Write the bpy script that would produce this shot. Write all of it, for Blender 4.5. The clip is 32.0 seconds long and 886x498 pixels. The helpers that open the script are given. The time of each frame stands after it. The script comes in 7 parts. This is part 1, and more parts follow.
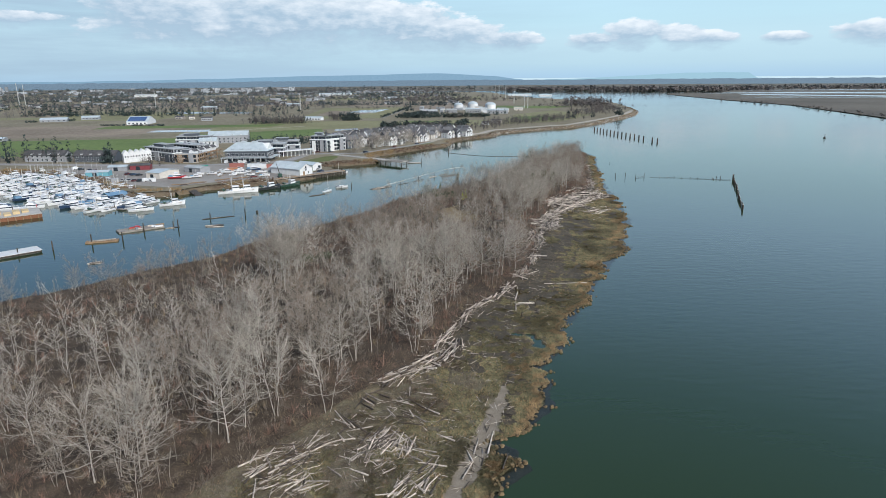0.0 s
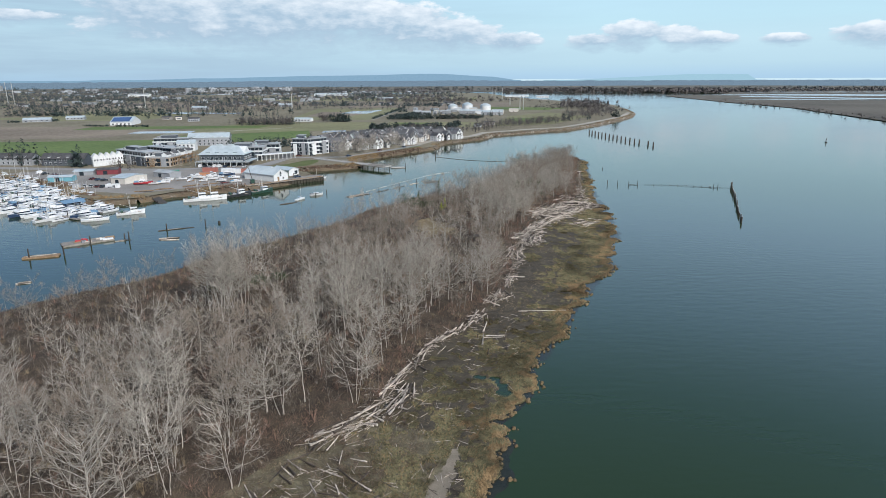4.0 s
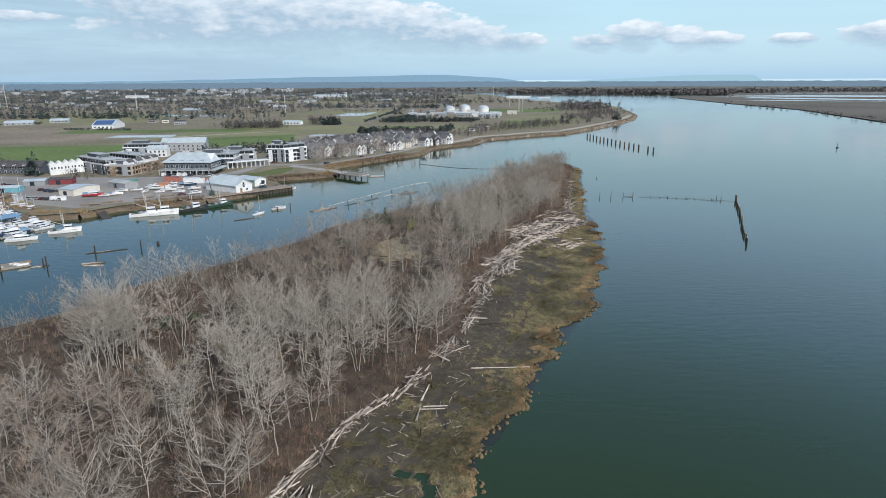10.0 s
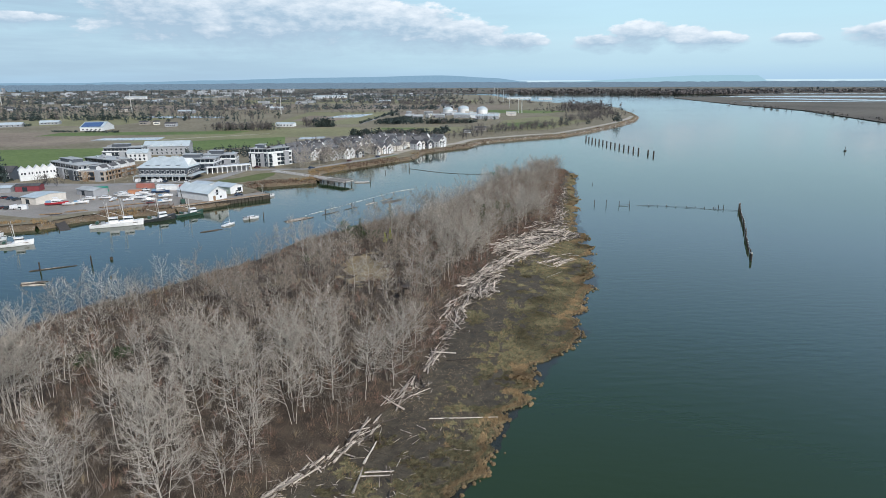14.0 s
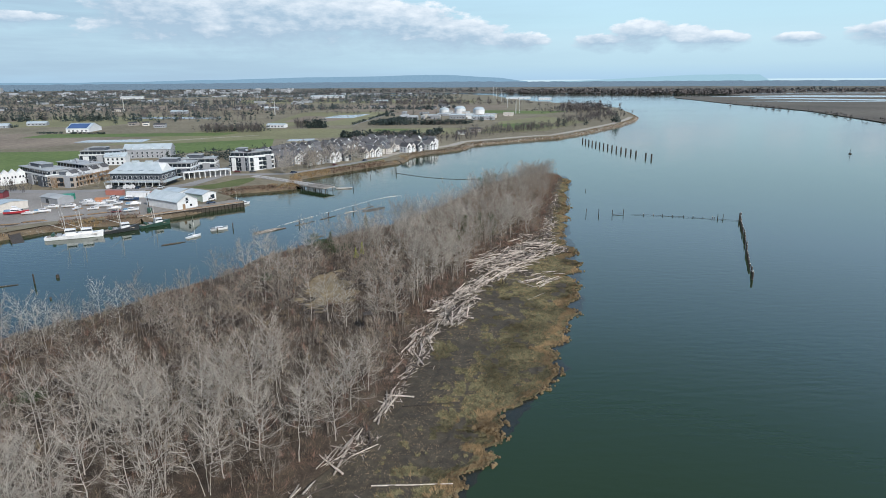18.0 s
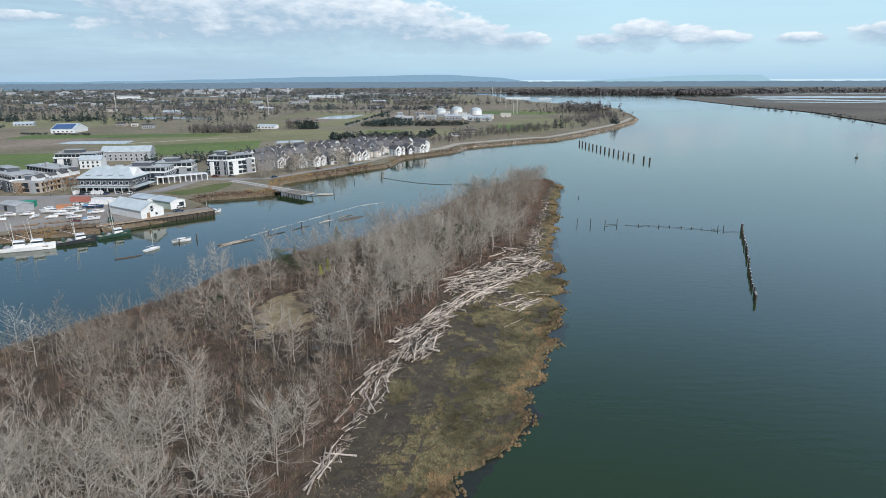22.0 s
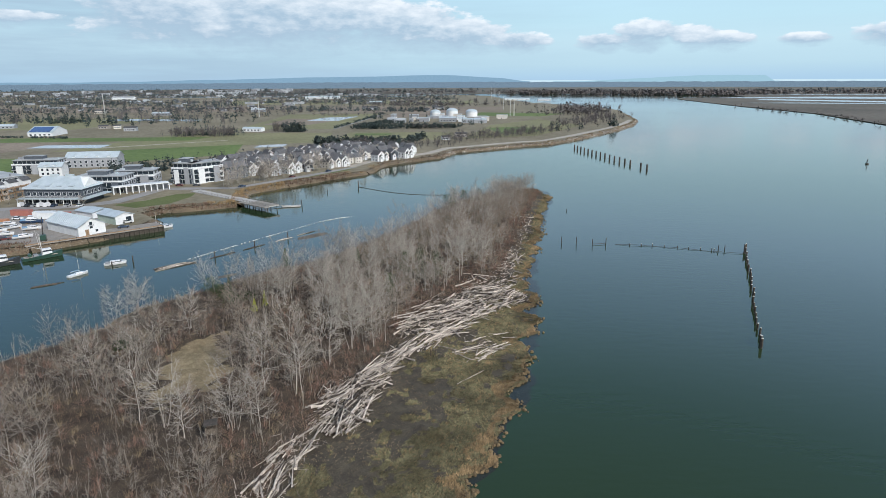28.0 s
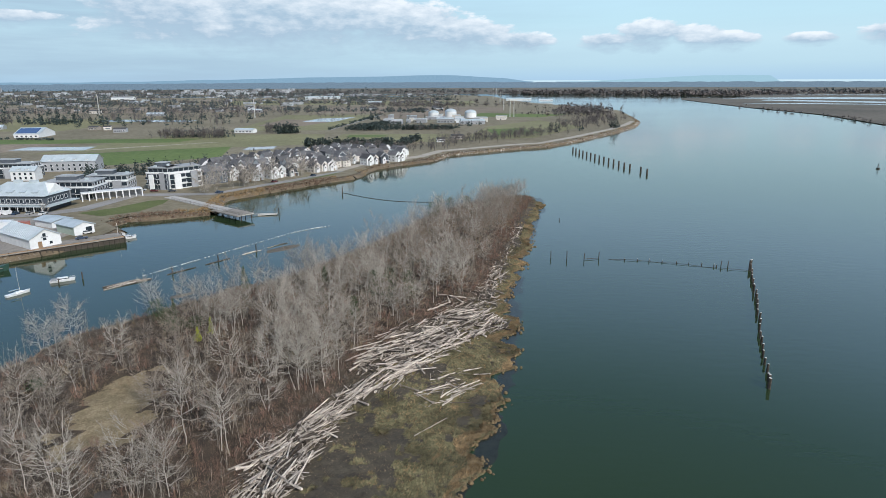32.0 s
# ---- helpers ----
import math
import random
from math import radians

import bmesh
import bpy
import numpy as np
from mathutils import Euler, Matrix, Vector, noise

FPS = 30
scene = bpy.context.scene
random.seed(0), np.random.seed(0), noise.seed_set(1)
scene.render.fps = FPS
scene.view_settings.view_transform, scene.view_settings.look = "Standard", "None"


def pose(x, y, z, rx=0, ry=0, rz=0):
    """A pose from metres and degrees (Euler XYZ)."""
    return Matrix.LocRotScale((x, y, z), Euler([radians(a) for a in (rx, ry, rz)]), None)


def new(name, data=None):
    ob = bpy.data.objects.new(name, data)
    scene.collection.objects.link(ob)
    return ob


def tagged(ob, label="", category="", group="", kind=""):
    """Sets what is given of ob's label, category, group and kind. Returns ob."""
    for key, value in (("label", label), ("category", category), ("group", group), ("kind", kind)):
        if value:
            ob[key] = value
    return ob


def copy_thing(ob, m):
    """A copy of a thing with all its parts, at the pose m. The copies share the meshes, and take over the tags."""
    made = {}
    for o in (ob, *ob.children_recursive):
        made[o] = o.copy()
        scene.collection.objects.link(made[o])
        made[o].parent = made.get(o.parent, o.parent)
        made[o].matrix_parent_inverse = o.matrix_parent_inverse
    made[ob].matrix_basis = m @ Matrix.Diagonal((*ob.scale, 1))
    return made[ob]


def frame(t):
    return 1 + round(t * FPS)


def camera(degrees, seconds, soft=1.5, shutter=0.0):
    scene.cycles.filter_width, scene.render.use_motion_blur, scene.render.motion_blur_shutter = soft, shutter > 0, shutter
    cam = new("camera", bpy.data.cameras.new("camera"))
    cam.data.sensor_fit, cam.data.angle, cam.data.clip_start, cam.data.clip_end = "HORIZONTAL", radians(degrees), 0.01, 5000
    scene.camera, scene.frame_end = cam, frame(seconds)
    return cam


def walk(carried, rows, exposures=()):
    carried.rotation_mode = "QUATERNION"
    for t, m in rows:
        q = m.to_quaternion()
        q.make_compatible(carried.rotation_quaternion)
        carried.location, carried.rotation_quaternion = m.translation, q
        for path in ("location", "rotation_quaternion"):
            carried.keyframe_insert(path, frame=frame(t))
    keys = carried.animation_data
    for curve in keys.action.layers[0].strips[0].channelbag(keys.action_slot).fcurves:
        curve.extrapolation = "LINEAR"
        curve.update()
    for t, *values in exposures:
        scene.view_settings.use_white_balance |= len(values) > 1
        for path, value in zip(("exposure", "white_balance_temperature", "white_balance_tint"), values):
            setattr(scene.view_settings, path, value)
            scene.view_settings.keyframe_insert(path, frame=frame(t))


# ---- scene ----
cam = camera(72, 32.0, soft=0.65)
# seconds, place, yaw, pitch, roll
PATH = [
    (0, 0.00, 0.00, 58.48, -0.000, -15.699, -0.497),
    (1, 2.34, 5.38, 58.45, -0.088, -15.720, -0.396),
    (2, 4.85, 10.32, 58.57, -0.091, -15.729, -0.286),
    (3, 7.18, 15.27, 58.63, -0.102, -15.687, -0.258),
    (6, 14.61, 30.57, 59.31, -0.135, -15.648, -0.274),
    (7, 16.94, 35.77, 59.51, -0.088, -15.648, -0.225),
    (8, 19.28, 40.71, 59.30, 0.057, -15.609, -0.254),
    (9, 21.84, 45.71, 59.36, 0.245, -15.589, -0.277),
    (11, 26.38, 55.56, 59.37, 0.414, -15.558, -0.334),
    (13, 30.88, 65.11, 59.49, 0.574, -15.523, -0.357),
    (14, 33.08, 69.83, 59.64, 0.654, -15.524, -0.353),
    (17, 39.37, 83.26, 60.37, 0.742, -15.577, -0.383),
    (19, 43.71, 92.29, 60.71, 0.812, -15.589, -0.365),
    (21, 47.86, 101.83, 60.84, 0.812, -15.601, -0.281),
    (23, 52.18, 111.14, 60.99, 1.025, -15.593, -0.307),
    (25, 56.12, 120.00, 61.59, 1.095, -15.607, -0.305),
    (28, 62.52, 134.46, 61.73, 1.150, -15.577, -0.308),
    (30, 66.69, 143.97, 61.74, 1.258, -15.547, -0.303),
    (32, 70.82, 153.44, 61.92, 1.491, -15.572, -0.285),
]
walk(cam, [(t, pose(x, y, z, 90 + pitch, 0, yaw) @ pose(0, 0, 0, 0, 0, roll)) for t, x, y, z, yaw, pitch, roll in PATH], [(0.0, 0.11, 6100, 10), (32.0, 0.11, 6100, 10)])

# ---- light ----
SUN_EL, SUN_AZ = 36.0, 142.0  # degrees above the horizon; degrees from +y towards +x
world = bpy.data.worlds.new("sky")
scene.world = world
world.use_nodes = True
wn = world.node_tree
sky = wn.nodes.new("ShaderNodeTexSky")
sky.sky_type, sky.sun_disc = "NISHITA", False
sky.sun_elevation, sky.sun_rotation = radians(SUN_EL), radians(SUN_AZ)
sky.air_density, sky.dust_density, sky.ozone_density = 1.0, 1.6, 1.0
wn.links.new(sky.outputs[0], wn.nodes["Background"].inputs[0])
wn.nodes["Background"].inputs[1].default_value = 0.085
sun_data = bpy.data.lights.new("sun", "SUN")
sun_data.energy, sun_data.angle, sun_data.color = 3.7, radians(0.6), (1.0, 0.95, 0.87)
sun = new("sun", sun_data)
se, sa = radians(SUN_EL), radians(SUN_AZ)
SUN_DIR = Vector((math.sin(sa) * math.cos(se), math.cos(sa) * math.cos(se), math.sin(se)))
sun.rotation_euler = SUN_DIR.to_track_quat("Z", "Y").to_euler()
scene.view_settings.exposure = 0.0

# ---- materials ----


def material(name, low, high, rough=0.8, scale=1.0, fine=8.0, bump=0.3, metal=0.0, spread=0.0, spec=0.3, island=False):
    """Two colours mixed by broad and fine noise, with fine relief. spread: how far single objects differ."""
    m = bpy.data.materials.new(name)
    m.use_nodes = True
    t = m.node_tree
    n, l = t.nodes, t.links
    b = n["Principled BSDF"]
    co = n.new("ShaderNodeTexCoord")
    a = n.new("ShaderNodeTexNoise")
    a.inputs["Scale"].default_value, a.inputs["Detail"].default_value = scale, 4
    f = n.new("ShaderNodeTexNoise")
    f.inputs["Scale"].default_value, f.inputs["Detail"].default_value = scale * fine, 3
    l.new(co.outputs["Object"], a.inputs["Vector"])
    l.new(co.outputs["Object"], f.inputs["Vector"])
    mix = n.new("ShaderNodeMath")
    mix.operation = "MULTIPLY_ADD"
    mix.inputs[1].default_value = 0.5
    half = n.new("ShaderNodeMath")
    half.operation = "MULTIPLY"
    half.inputs[1].default_value = 0.5
    l.new(f.outputs["Fac"], half.inputs[0])
    l.new(a.outputs["Fac"], mix.inputs[0])
    l.new(half.outputs[0], mix.inputs[2])
    ramp = n.new("ShaderNodeValToRGB")
    ramp.color_ramp.elements[0].position, ramp.color_ramp.elements[1].position = 0.34, 0.66
    ramp.color_ramp.elements[0].color, ramp.color_ramp.elements[1].color = (*low, 1), (*high, 1)
    l.new(mix.outputs[0], ramp.inputs[0])
    out = ramp.outputs[0]
    if spread:
        if island:
            info, pick = n.new("ShaderNodeNewGeometry"), "Random Per Island"
        else:
            info, pick = n.new("ShaderNodeObjectInfo"), "Random"
        hue = n.new("ShaderNodeHueSaturation")
        r = n.new("ShaderNodeMapRange")
        r.inputs["To Min"].default_value, r.inputs["To Max"].default_value = 1 - spread, 1 + spread
        l.new(info.outputs[pick], r.inputs["Value"])
        l.new(r.outputs["Result"], hue.inputs["Value"])
        l.new(out, hue.inputs["Color"])
        out = hue.outputs[0]
    l.new(out, b.inputs["Base Color"])
    b.inputs["Roughness"].default_value, b.inputs["Metallic"].default_value = rough, metal
    b.inputs["Specular IOR Level"].default_value = spec
    if bump:
        bu = n.new("ShaderNodeBump")
        bu.inputs["Strength"].default_value, bu.inputs["Distance"].default_value = bump, 0.4 / (scale * fine)
        l.new(f.outputs["Fac"], bu.inputs["Height"])
        l.new(bu.outputs[0], b.inputs["Normal"])
    return m


def plain(name, col, rough=0.5, metal=0.0, spread=0.0):
    return material(name, tuple(c * 0.85 for c in col), tuple(min(1, c * 1.1) for c in col), rough, 0.6, 10, 0.08, metal, spread)


def mottled(name, low, mid, high, rough, scale):
    """Ground of three tones in small ragged patches with fine relief."""
    m = material(name, low, high, rough, scale, 9, 0.7, spec=0.25)
    n, l = m.node_tree.nodes, m.node_tree.links
    ramp = [k for k in n if k.type == "VALTORGB"][0]
    ramp.color_ramp.elements[0].position, ramp.color_ramp.elements[1].position = 0.36, 0.62
    ramp.color_ramp.elements.new(0.49).color = (*mid, 1)
    for k in n:
        if k.type == "TEX_NOISE":
            k.inputs["Detail"].default_value, k.inputs["Roughness"].default_value = 8, 0.68
    return m


BARK = material("pale_bark", (0.24, 0.217, 0.186), (0.545, 0.505, 0.45), 0.9, 1.2, 7, 0.4, spread=0.18)
TWIG = material("bare_twigs", (0.19, 0.168, 0.14), (0.40, 0.362, 0.31), 0.9, 0.4, 6, 0, spread=0.2)
BROWN_TWIG = material("brown_twigs", (0.16, 0.128, 0.10), (0.35, 0.29, 0.235), 0.9, 0.4, 6, 0)
BROWN_BARK = material("brown_grey_bark", (0.15, 0.13, 0.108), (0.40, 0.36, 0.31), 0.9, 1.2, 7, 0.4, spread=0.2)
DARK_BARK = material("dark_bark", (0.07, 0.06, 0.05), (0.17, 0.14, 0.11), 0.9, 1.2, 7, 0.4, spread=0.2)
TAN_TWIG = material("tan_weeds", (0.10, 0.075, 0.046), (0.32, 0.25, 0.16), 0.9, 0.12, 12, 0, spread=0.3, island=True)
RED_STEM = material("red_stemmed_brush", (0.10, 0.06, 0.044), (0.31, 0.20, 0.15), 0.9, 0.12, 12, 0, spread=0.3, island=True)
RED_TWIG = material("red_brown_brush", (0.038, 0.024, 0.017), (0.26, 0.175, 0.125), 0.9, 0.25, 12, 0, spread=0.3, island=True)
GREY_TWIG = material("grey_brush", (0.05, 0.041, 0.032), (0.29, 0.248, 0.20), 0.9, 0.25, 12, 0, spread=0.3, island=True)
IVY = material("ivy_leaves", (0.018, 0.035, 0.012), (0.06, 0.09, 0.025), 0.6, 0.8, 8, 0, spread=0.3, island=True)
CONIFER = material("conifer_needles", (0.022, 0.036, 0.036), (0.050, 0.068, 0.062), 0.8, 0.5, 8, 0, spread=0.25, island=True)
# Conifer colour made paler and bluer: distance haze put into the base colour.
HAZED_CONIFER = material("hazed_conifer_needles", (0.036, 0.050, 0.052), (0.072, 0.090, 0.088), 0.8, 0.05, 10, 0, spread=0.25, island=True)
YELLOW_LEAF = material("yellow_green_leaves", (0.16, 0.19, 0.02), (0.34, 0.36, 0.05), 0.7, 0.8, 8, 0, spread=0.2, island=True)
FAR_WOOD = material("far_bare_wood", (0.075, 0.069, 0.068), (0.165, 0.15, 0.142), 0.9, 0.05, 12, 0, spread=0.3, island=True)
DUFF = material("leaf_litter", (0.022, 0.016, 0.012), (0.105, 0.080, 0.056), 0.95, 0.3, 14, 0.6)
MUD = mottled("tidal_mud", (0.032, 0.026, 0.02), (0.064, 0.053, 0.038), (0.105, 0.09, 0.062), 0.75, 0.45)
SAND = material("beach_sand", (0.15, 0.125, 0.095), (0.28, 0.24, 0.185), 0.9, 0.4, 18, 0.3)
TURF = mottled("marsh_turf", (0.042, 0.037, 0.022), (0.105, 0.092, 0.051), (0.195, 0.167, 0.092), 0.95, 0.55)
DRY_GRASS = material("dry_marsh_grass", (0.12, 0.08, 0.04), (0.40, 0.28, 0.145), 0.9, 0.5, 5, 0, spread=0.25, island=True)
GREEN_GRASS = material("olive_marsh_grass", (0.052, 0.048, 0.026), (0.255, 0.23, 0.125), 0.9, 0.6, 4, 0, spread=0.25, island=True)
GOLD_TURF = mottled("golden_turf", (0.06, 0.042, 0.024), (0.14, 0.103, 0.057), (0.26, 0.19, 0.105), 0.95, 0.6)
WEEDS = mottled("weedy_ground", (0.05, 0.042, 0.03), (0.115, 0.1, 0.065), (0.2, 0.175, 0.115), 0.95, 0.5)
MEADOW = mottled("dry_meadow", (0.10, 0.078, 0.045), (0.22, 0.178, 0.108), (0.36, 0.295, 0.19), 0.95, 0.3)
LOG = material("bleached_driftwood", (0.18, 0.15, 0.125), (0.66, 0.595, 0.52), 0.85, 1.4, 8, 0.5, spread=0.35)
LOG_STUFF = material("bleached_wood_litter", (0.16, 0.133, 0.11), (0.62, 0.55, 0.475), 0.85, 0.8, 8, 0.5, spread=0.45, island=True)
WET_LOG = material("dark_wet_log", (0.035, 0.028, 0.022), (0.10, 0.08, 0.065), 0.6, 1.4, 8, 0.5, spread=0.3)
PILE = material("weathered_piling", (0.03, 0.026, 0.022), (0.085, 0.072, 0.06), 0.7, 1.5, 8, 0.4, spread=0.3)
PILE_CAP = plain("pale_pile_cap", (0.5, 0.5, 0.47), 0.8)

# ---- meshes ----


class Shape:
    """Vertices and faces of one mesh in the making."""

    def __init__(self):
        self.v, self.f = [], []

    def add(self, verts, faces):
        n = len(self.v)
        self.v += [tuple(p) for p in verts]
        self.f += [tuple(n + i for i in f) for f in faces]
        return self

    def box(self, x0, x1, y0, y1, z0, z1, m=None):
        vs = [Vector((x, y, z)) for z in (z0, z1) for x, y in ((x0, y0), (x1, y0), (x1, y1), (x0, y1))]
        if m is not None:
            vs = [m @ p for p in vs]
        return self.add(vs, [(3, 2, 1, 0), (4, 5, 6, 7), (0, 1, 5, 4), (1, 2, 6, 5), (2, 3, 7, 6), (3, 0, 4, 7)])

    def tube(self, pts, radii, sides=6, caps=True):
        pts = [Vector(p) for p in pts]
        n0 = len(self.v)
        for i, p in enumerate(pts):
            d = pts[min(i + 1, len(pts) - 1)] - pts[max(i - 1, 0)]
            d = d.normalized() if d.length > 1e-6 else Vector((0, 0, 1))
            side = d.cross(Vector((0.31, 0.93, 0.17)))
            side = side.normalized() if side.length > 1e-3 else Vector((1, 0, 0))
            up = d.cross(side)
            for k in range(sides):
                a = 2 * math.pi * k / sides
                self.v.append(tuple(p + radii[i] * (math.cos(a) * side + math.sin(a) * up)))
        for i in range(len(pts) - 1):
            for k in range(sides):
                a, b = n0 + i * sides + k, n0 + i * sides + (k + 1) % sides
                self.f.append((a, b, b + sides, a + sides))
        if caps:
            self.f.append(tuple(n0 + k for k in reversed(range(sides))))
            self.f.append(tuple(n0 + (len(pts) - 1) * sides + k for k in range(sides)))
        return self

    def prism(self, outline, z0, z1):
        n = len(outline)
        vs = [(x, y, z0) for x, y in outline] + [(x, y, z1) for x, y in outline]
        return self.add(vs, [tuple(reversed(range(n))), tuple(range(n, 2 * n))] + [(k, (k + 1) % n, n + (k + 1) % n, n + k) for k in range(n)])

    def mesh(self, name, *mats):
        me = bpy.data.meshes.new(name)
        me.from_pydata(self.v, [], self.f)
        for m in mats:
            me.materials.append(m)
        me.update()
        return me


def part(name, shape, mat, parent=None, label="", at=None):
    ob = new(name, shape.mesh(name, mat) if isinstance(shape, Shape) else shape)
    if parent is not None:
        ob.parent = parent
    if at is not None:
        ob.matrix_basis = at
    if label:
        ob["label"] = label
    return ob


def thing(name, label, category, at=None, group="", kind=""):
    ob = new(name)
    ob.empty_display_size = 0.5
    if at is not None:
        ob.matrix_basis = at
    return tagged(ob, label, category, group, kind)


def smooth(ob):
    for p in ob.data.polygons:
        p.use_smooth = True
    return ob


def wave(x, y, size, seed=0):
    """Value noise from -1 to 1 on numpy arrays."""
    x, y = np.asarray(x, float) / size + 17.3 * seed, np.asarray(y, float) / size - 9.1 * seed
    i, j = np.floor(x), np.floor(y)
    u, v = x - i, y - j
    u, v = u * u * (3 - 2 * u), v * v * (3 - 2 * v)

    def h(a, b):
        s = np.sin(a * 127.1 + b * 311.7 + seed * 74.7) * 43758.5453
        return (s - np.floor(s)) * 2 - 1

    return (h(i, j) * (1 - u) + h(i + 1, j) * u) * (1 - v) + (h(i, j + 1) * (1 - u) + h(i + 1, j + 1) * u) * v


def fractal(x, y, size, seed=0):
    return wave(x, y, size, seed) + 0.5 * wave(x, y, size / 2.1, seed + 1) + 0.25 * wave(x, y, size / 4.3, seed + 2)


# ---- water ----
WATER = bpy.data.materials.new("river_water")
WATER.use_nodes = True
nt = WATER.node_tree
bs = nt.nodes["Principled BSDF"]
bs.inputs["Base Color"].default_value = (0.024, 0.042, 0.018, 1)
bs.inputs["Roughness"].default_value, bs.inputs["IOR"].default_value = 0.06, 1.4
tc = nt.nodes.new("ShaderNodeTexCoord")
mp = nt.nodes.new("ShaderNodeMapping")
mp.inputs["Rotation"].default_value, mp.inputs["Scale"].default_value = (0, 0, radians(-14)), (0.35, 1.0, 1.0)
rip = nt.nodes.new("ShaderNodeTexNoise")
rip.inputs["Scale"].default_value, rip.inputs["Detail"].default_value = 0.55, 6
calm = nt.nodes.new("ShaderNodeTexNoise")
calm.inputs["Scale"].default_value, calm.inputs["Detail"].default_value = 0.006, 3
force = nt.nodes.new("ShaderNodeMapRange")
force.inputs["From Min"].default_value, force.inputs["From Max"].default_value = 0.35, 0.7
force.inputs["To Min"].default_value, force.inputs["To Max"].default_value = 0.03, 0.14
bump = nt.nodes.new("ShaderNodeBump")
bump.inputs["Distance"].default_value = 0.5
nt.links.new(tc.outputs["Object"], mp.inputs[0])
nt.links.new(mp.outputs[0], rip.inputs["Vector"])
nt.links.new(mp.outputs[0], calm.inputs["Vector"])
nt.links.new(calm.outputs[0], force.inputs["Value"])
nt.links.new(force.outputs[0], bump.inputs["Strength"])
nt.links.new(rip.outputs[0], bump.inputs["Height"])
nt.links.new(bump.outputs[0], bs.inputs["Normal"])
water = part("water", Shape().add([(-4700, -900, 0), (4700, -900, 0), (4700, 4700, 0), (-4700, 4700, 0)], [(0, 1, 2, 3)]), WATER)
tagged(water, "calm green river water with small ripples", "water", kind="structure")

# ---- island ----
# Shores and the drift line as x over y.
EAST_Y = [-60, 40, 75, 83, 86.5, 89, 92, 98, 109, 115, 130, 137, 151, 160, 176, 187, 201, 208, 215, 221, 253, 265, 276, 293, 300, 321, 342, 377, 403, 426, 455, 478]
EAST_X = [-40, -8, 6.8, 10.8, 9.5, 6.5, 12.5, 16.5, 21, 18.5, 27, 28.5, 36, 39.5, 47, 51, 60, 65, 63, 67, 77.5, 78.5, 83, 83, 86.5, 85.7, 90, 95, 101, 106, 113, 113]
WEST_Y = [-60, 60, 110, 154, 165, 180, 190, 200, 213, 224, 240, 276, 292, 307, 330, 345, 365, 393, 430, 455, 478]
WEST_X = [-270, -195, -155, -121, -108, -97, -84, -76, -72, -66, -52, -29, -26, -12, 8, 20, 29, 43, 57, 74, 108]
DRIFT_Y = [-60, 75, 107, 119, 145, 160, 178, 203, 225, 238, 250, 260, 268, 280, 292, 301, 310, 321, 348, 377, 403, 440, 470]
DRIFT_X = [-80, -36, -14, -3, 7, 17, 27, 31.6, 36, 38.5, 41, 45.5, 48.5, 50.5, 56, 64, 70, 78, 84, 90.5, 95, 104, 110]


def east(y):
    return np.interp(y, EAST_Y, EAST_X) + 1.5 * fractal(y, 0 * y, 7, 3) + 1.7 * wave(y, 0 * y, 2.3, 5) + 1.7 * wave(y, 0 * y, 4.6, 12) + 0.8 * wave(y, 0 * y, 1.3, 6)


def west(y):
    return np.interp(y, WEST_Y, WEST_X) + 1.2 * fractal(y, 0 * y, 9, 11)


def drift(y):
    return np.interp(y, DRIFT_Y, DRIFT_X) + 0.7 * fractal(y, 0 * y, 9, 21)


SAND_Y = [40, 75, 81, 89, 92, 96, 105, 108]
SAND_X = [-12, 1.2, 3.6, 6.2, 7.4, 8.4, 11.3, 11.8]
POOL = ((17.3, 132.7), (19.9, 131.7), (21.4, 128.8), (21.2, 126.2))


def pool(x, y):
    """A small curved tidal pool in the marsh, 0 to 1."""
    d = [((x - a) / 1.6) ** 2 + ((y - b) / 1.5) ** 2 + .5 * wave(x, y, 1.3, 58) for a, b in POOL]
    return np.exp(-np.minimum.reduce(d) ** 2)


def land_z(x, y):
    """Height of the island's ground."""
    x, y = np.asarray(x, float), np.asarray(y, float)
    e, w, d = east(y), west(y), drift(y)
    flat = 0.12 + 0.75 * np.clip((e - x) / np.maximum(e - d, 3), 0, 1.0)
    bank = 1.5 * np.clip((d - x) / 9 + 0.15, 0, 1)
    rise = np.clip((x - w) / 7, 0, 1)
    z = flat + bank + 0.22 * fractal(x, y, 14, 7) * np.clip((d - x) / 6, 0, 1) + 0.05 * fractal(x, y, 3, 8)
    z = z * rise**0.7 + 0.02 + (0.2 + 0.34 * np.clip(1 - (e - x) / 7, 0, 1)) * np.maximum(0, fractal(x, y, 1.9, 37) + .15) * np.clip((e - x) / 2, 0, 1) * (x > d)
    mid = np.interp(y, SAND_Y, SAND_X)
    z = np.where((np.abs(x - mid) < 2) & (y < 109), np.minimum(z, .22), z)
    return np.where((x > e) | (x < w), -0.6, z - 0.9 * pool(x, y))


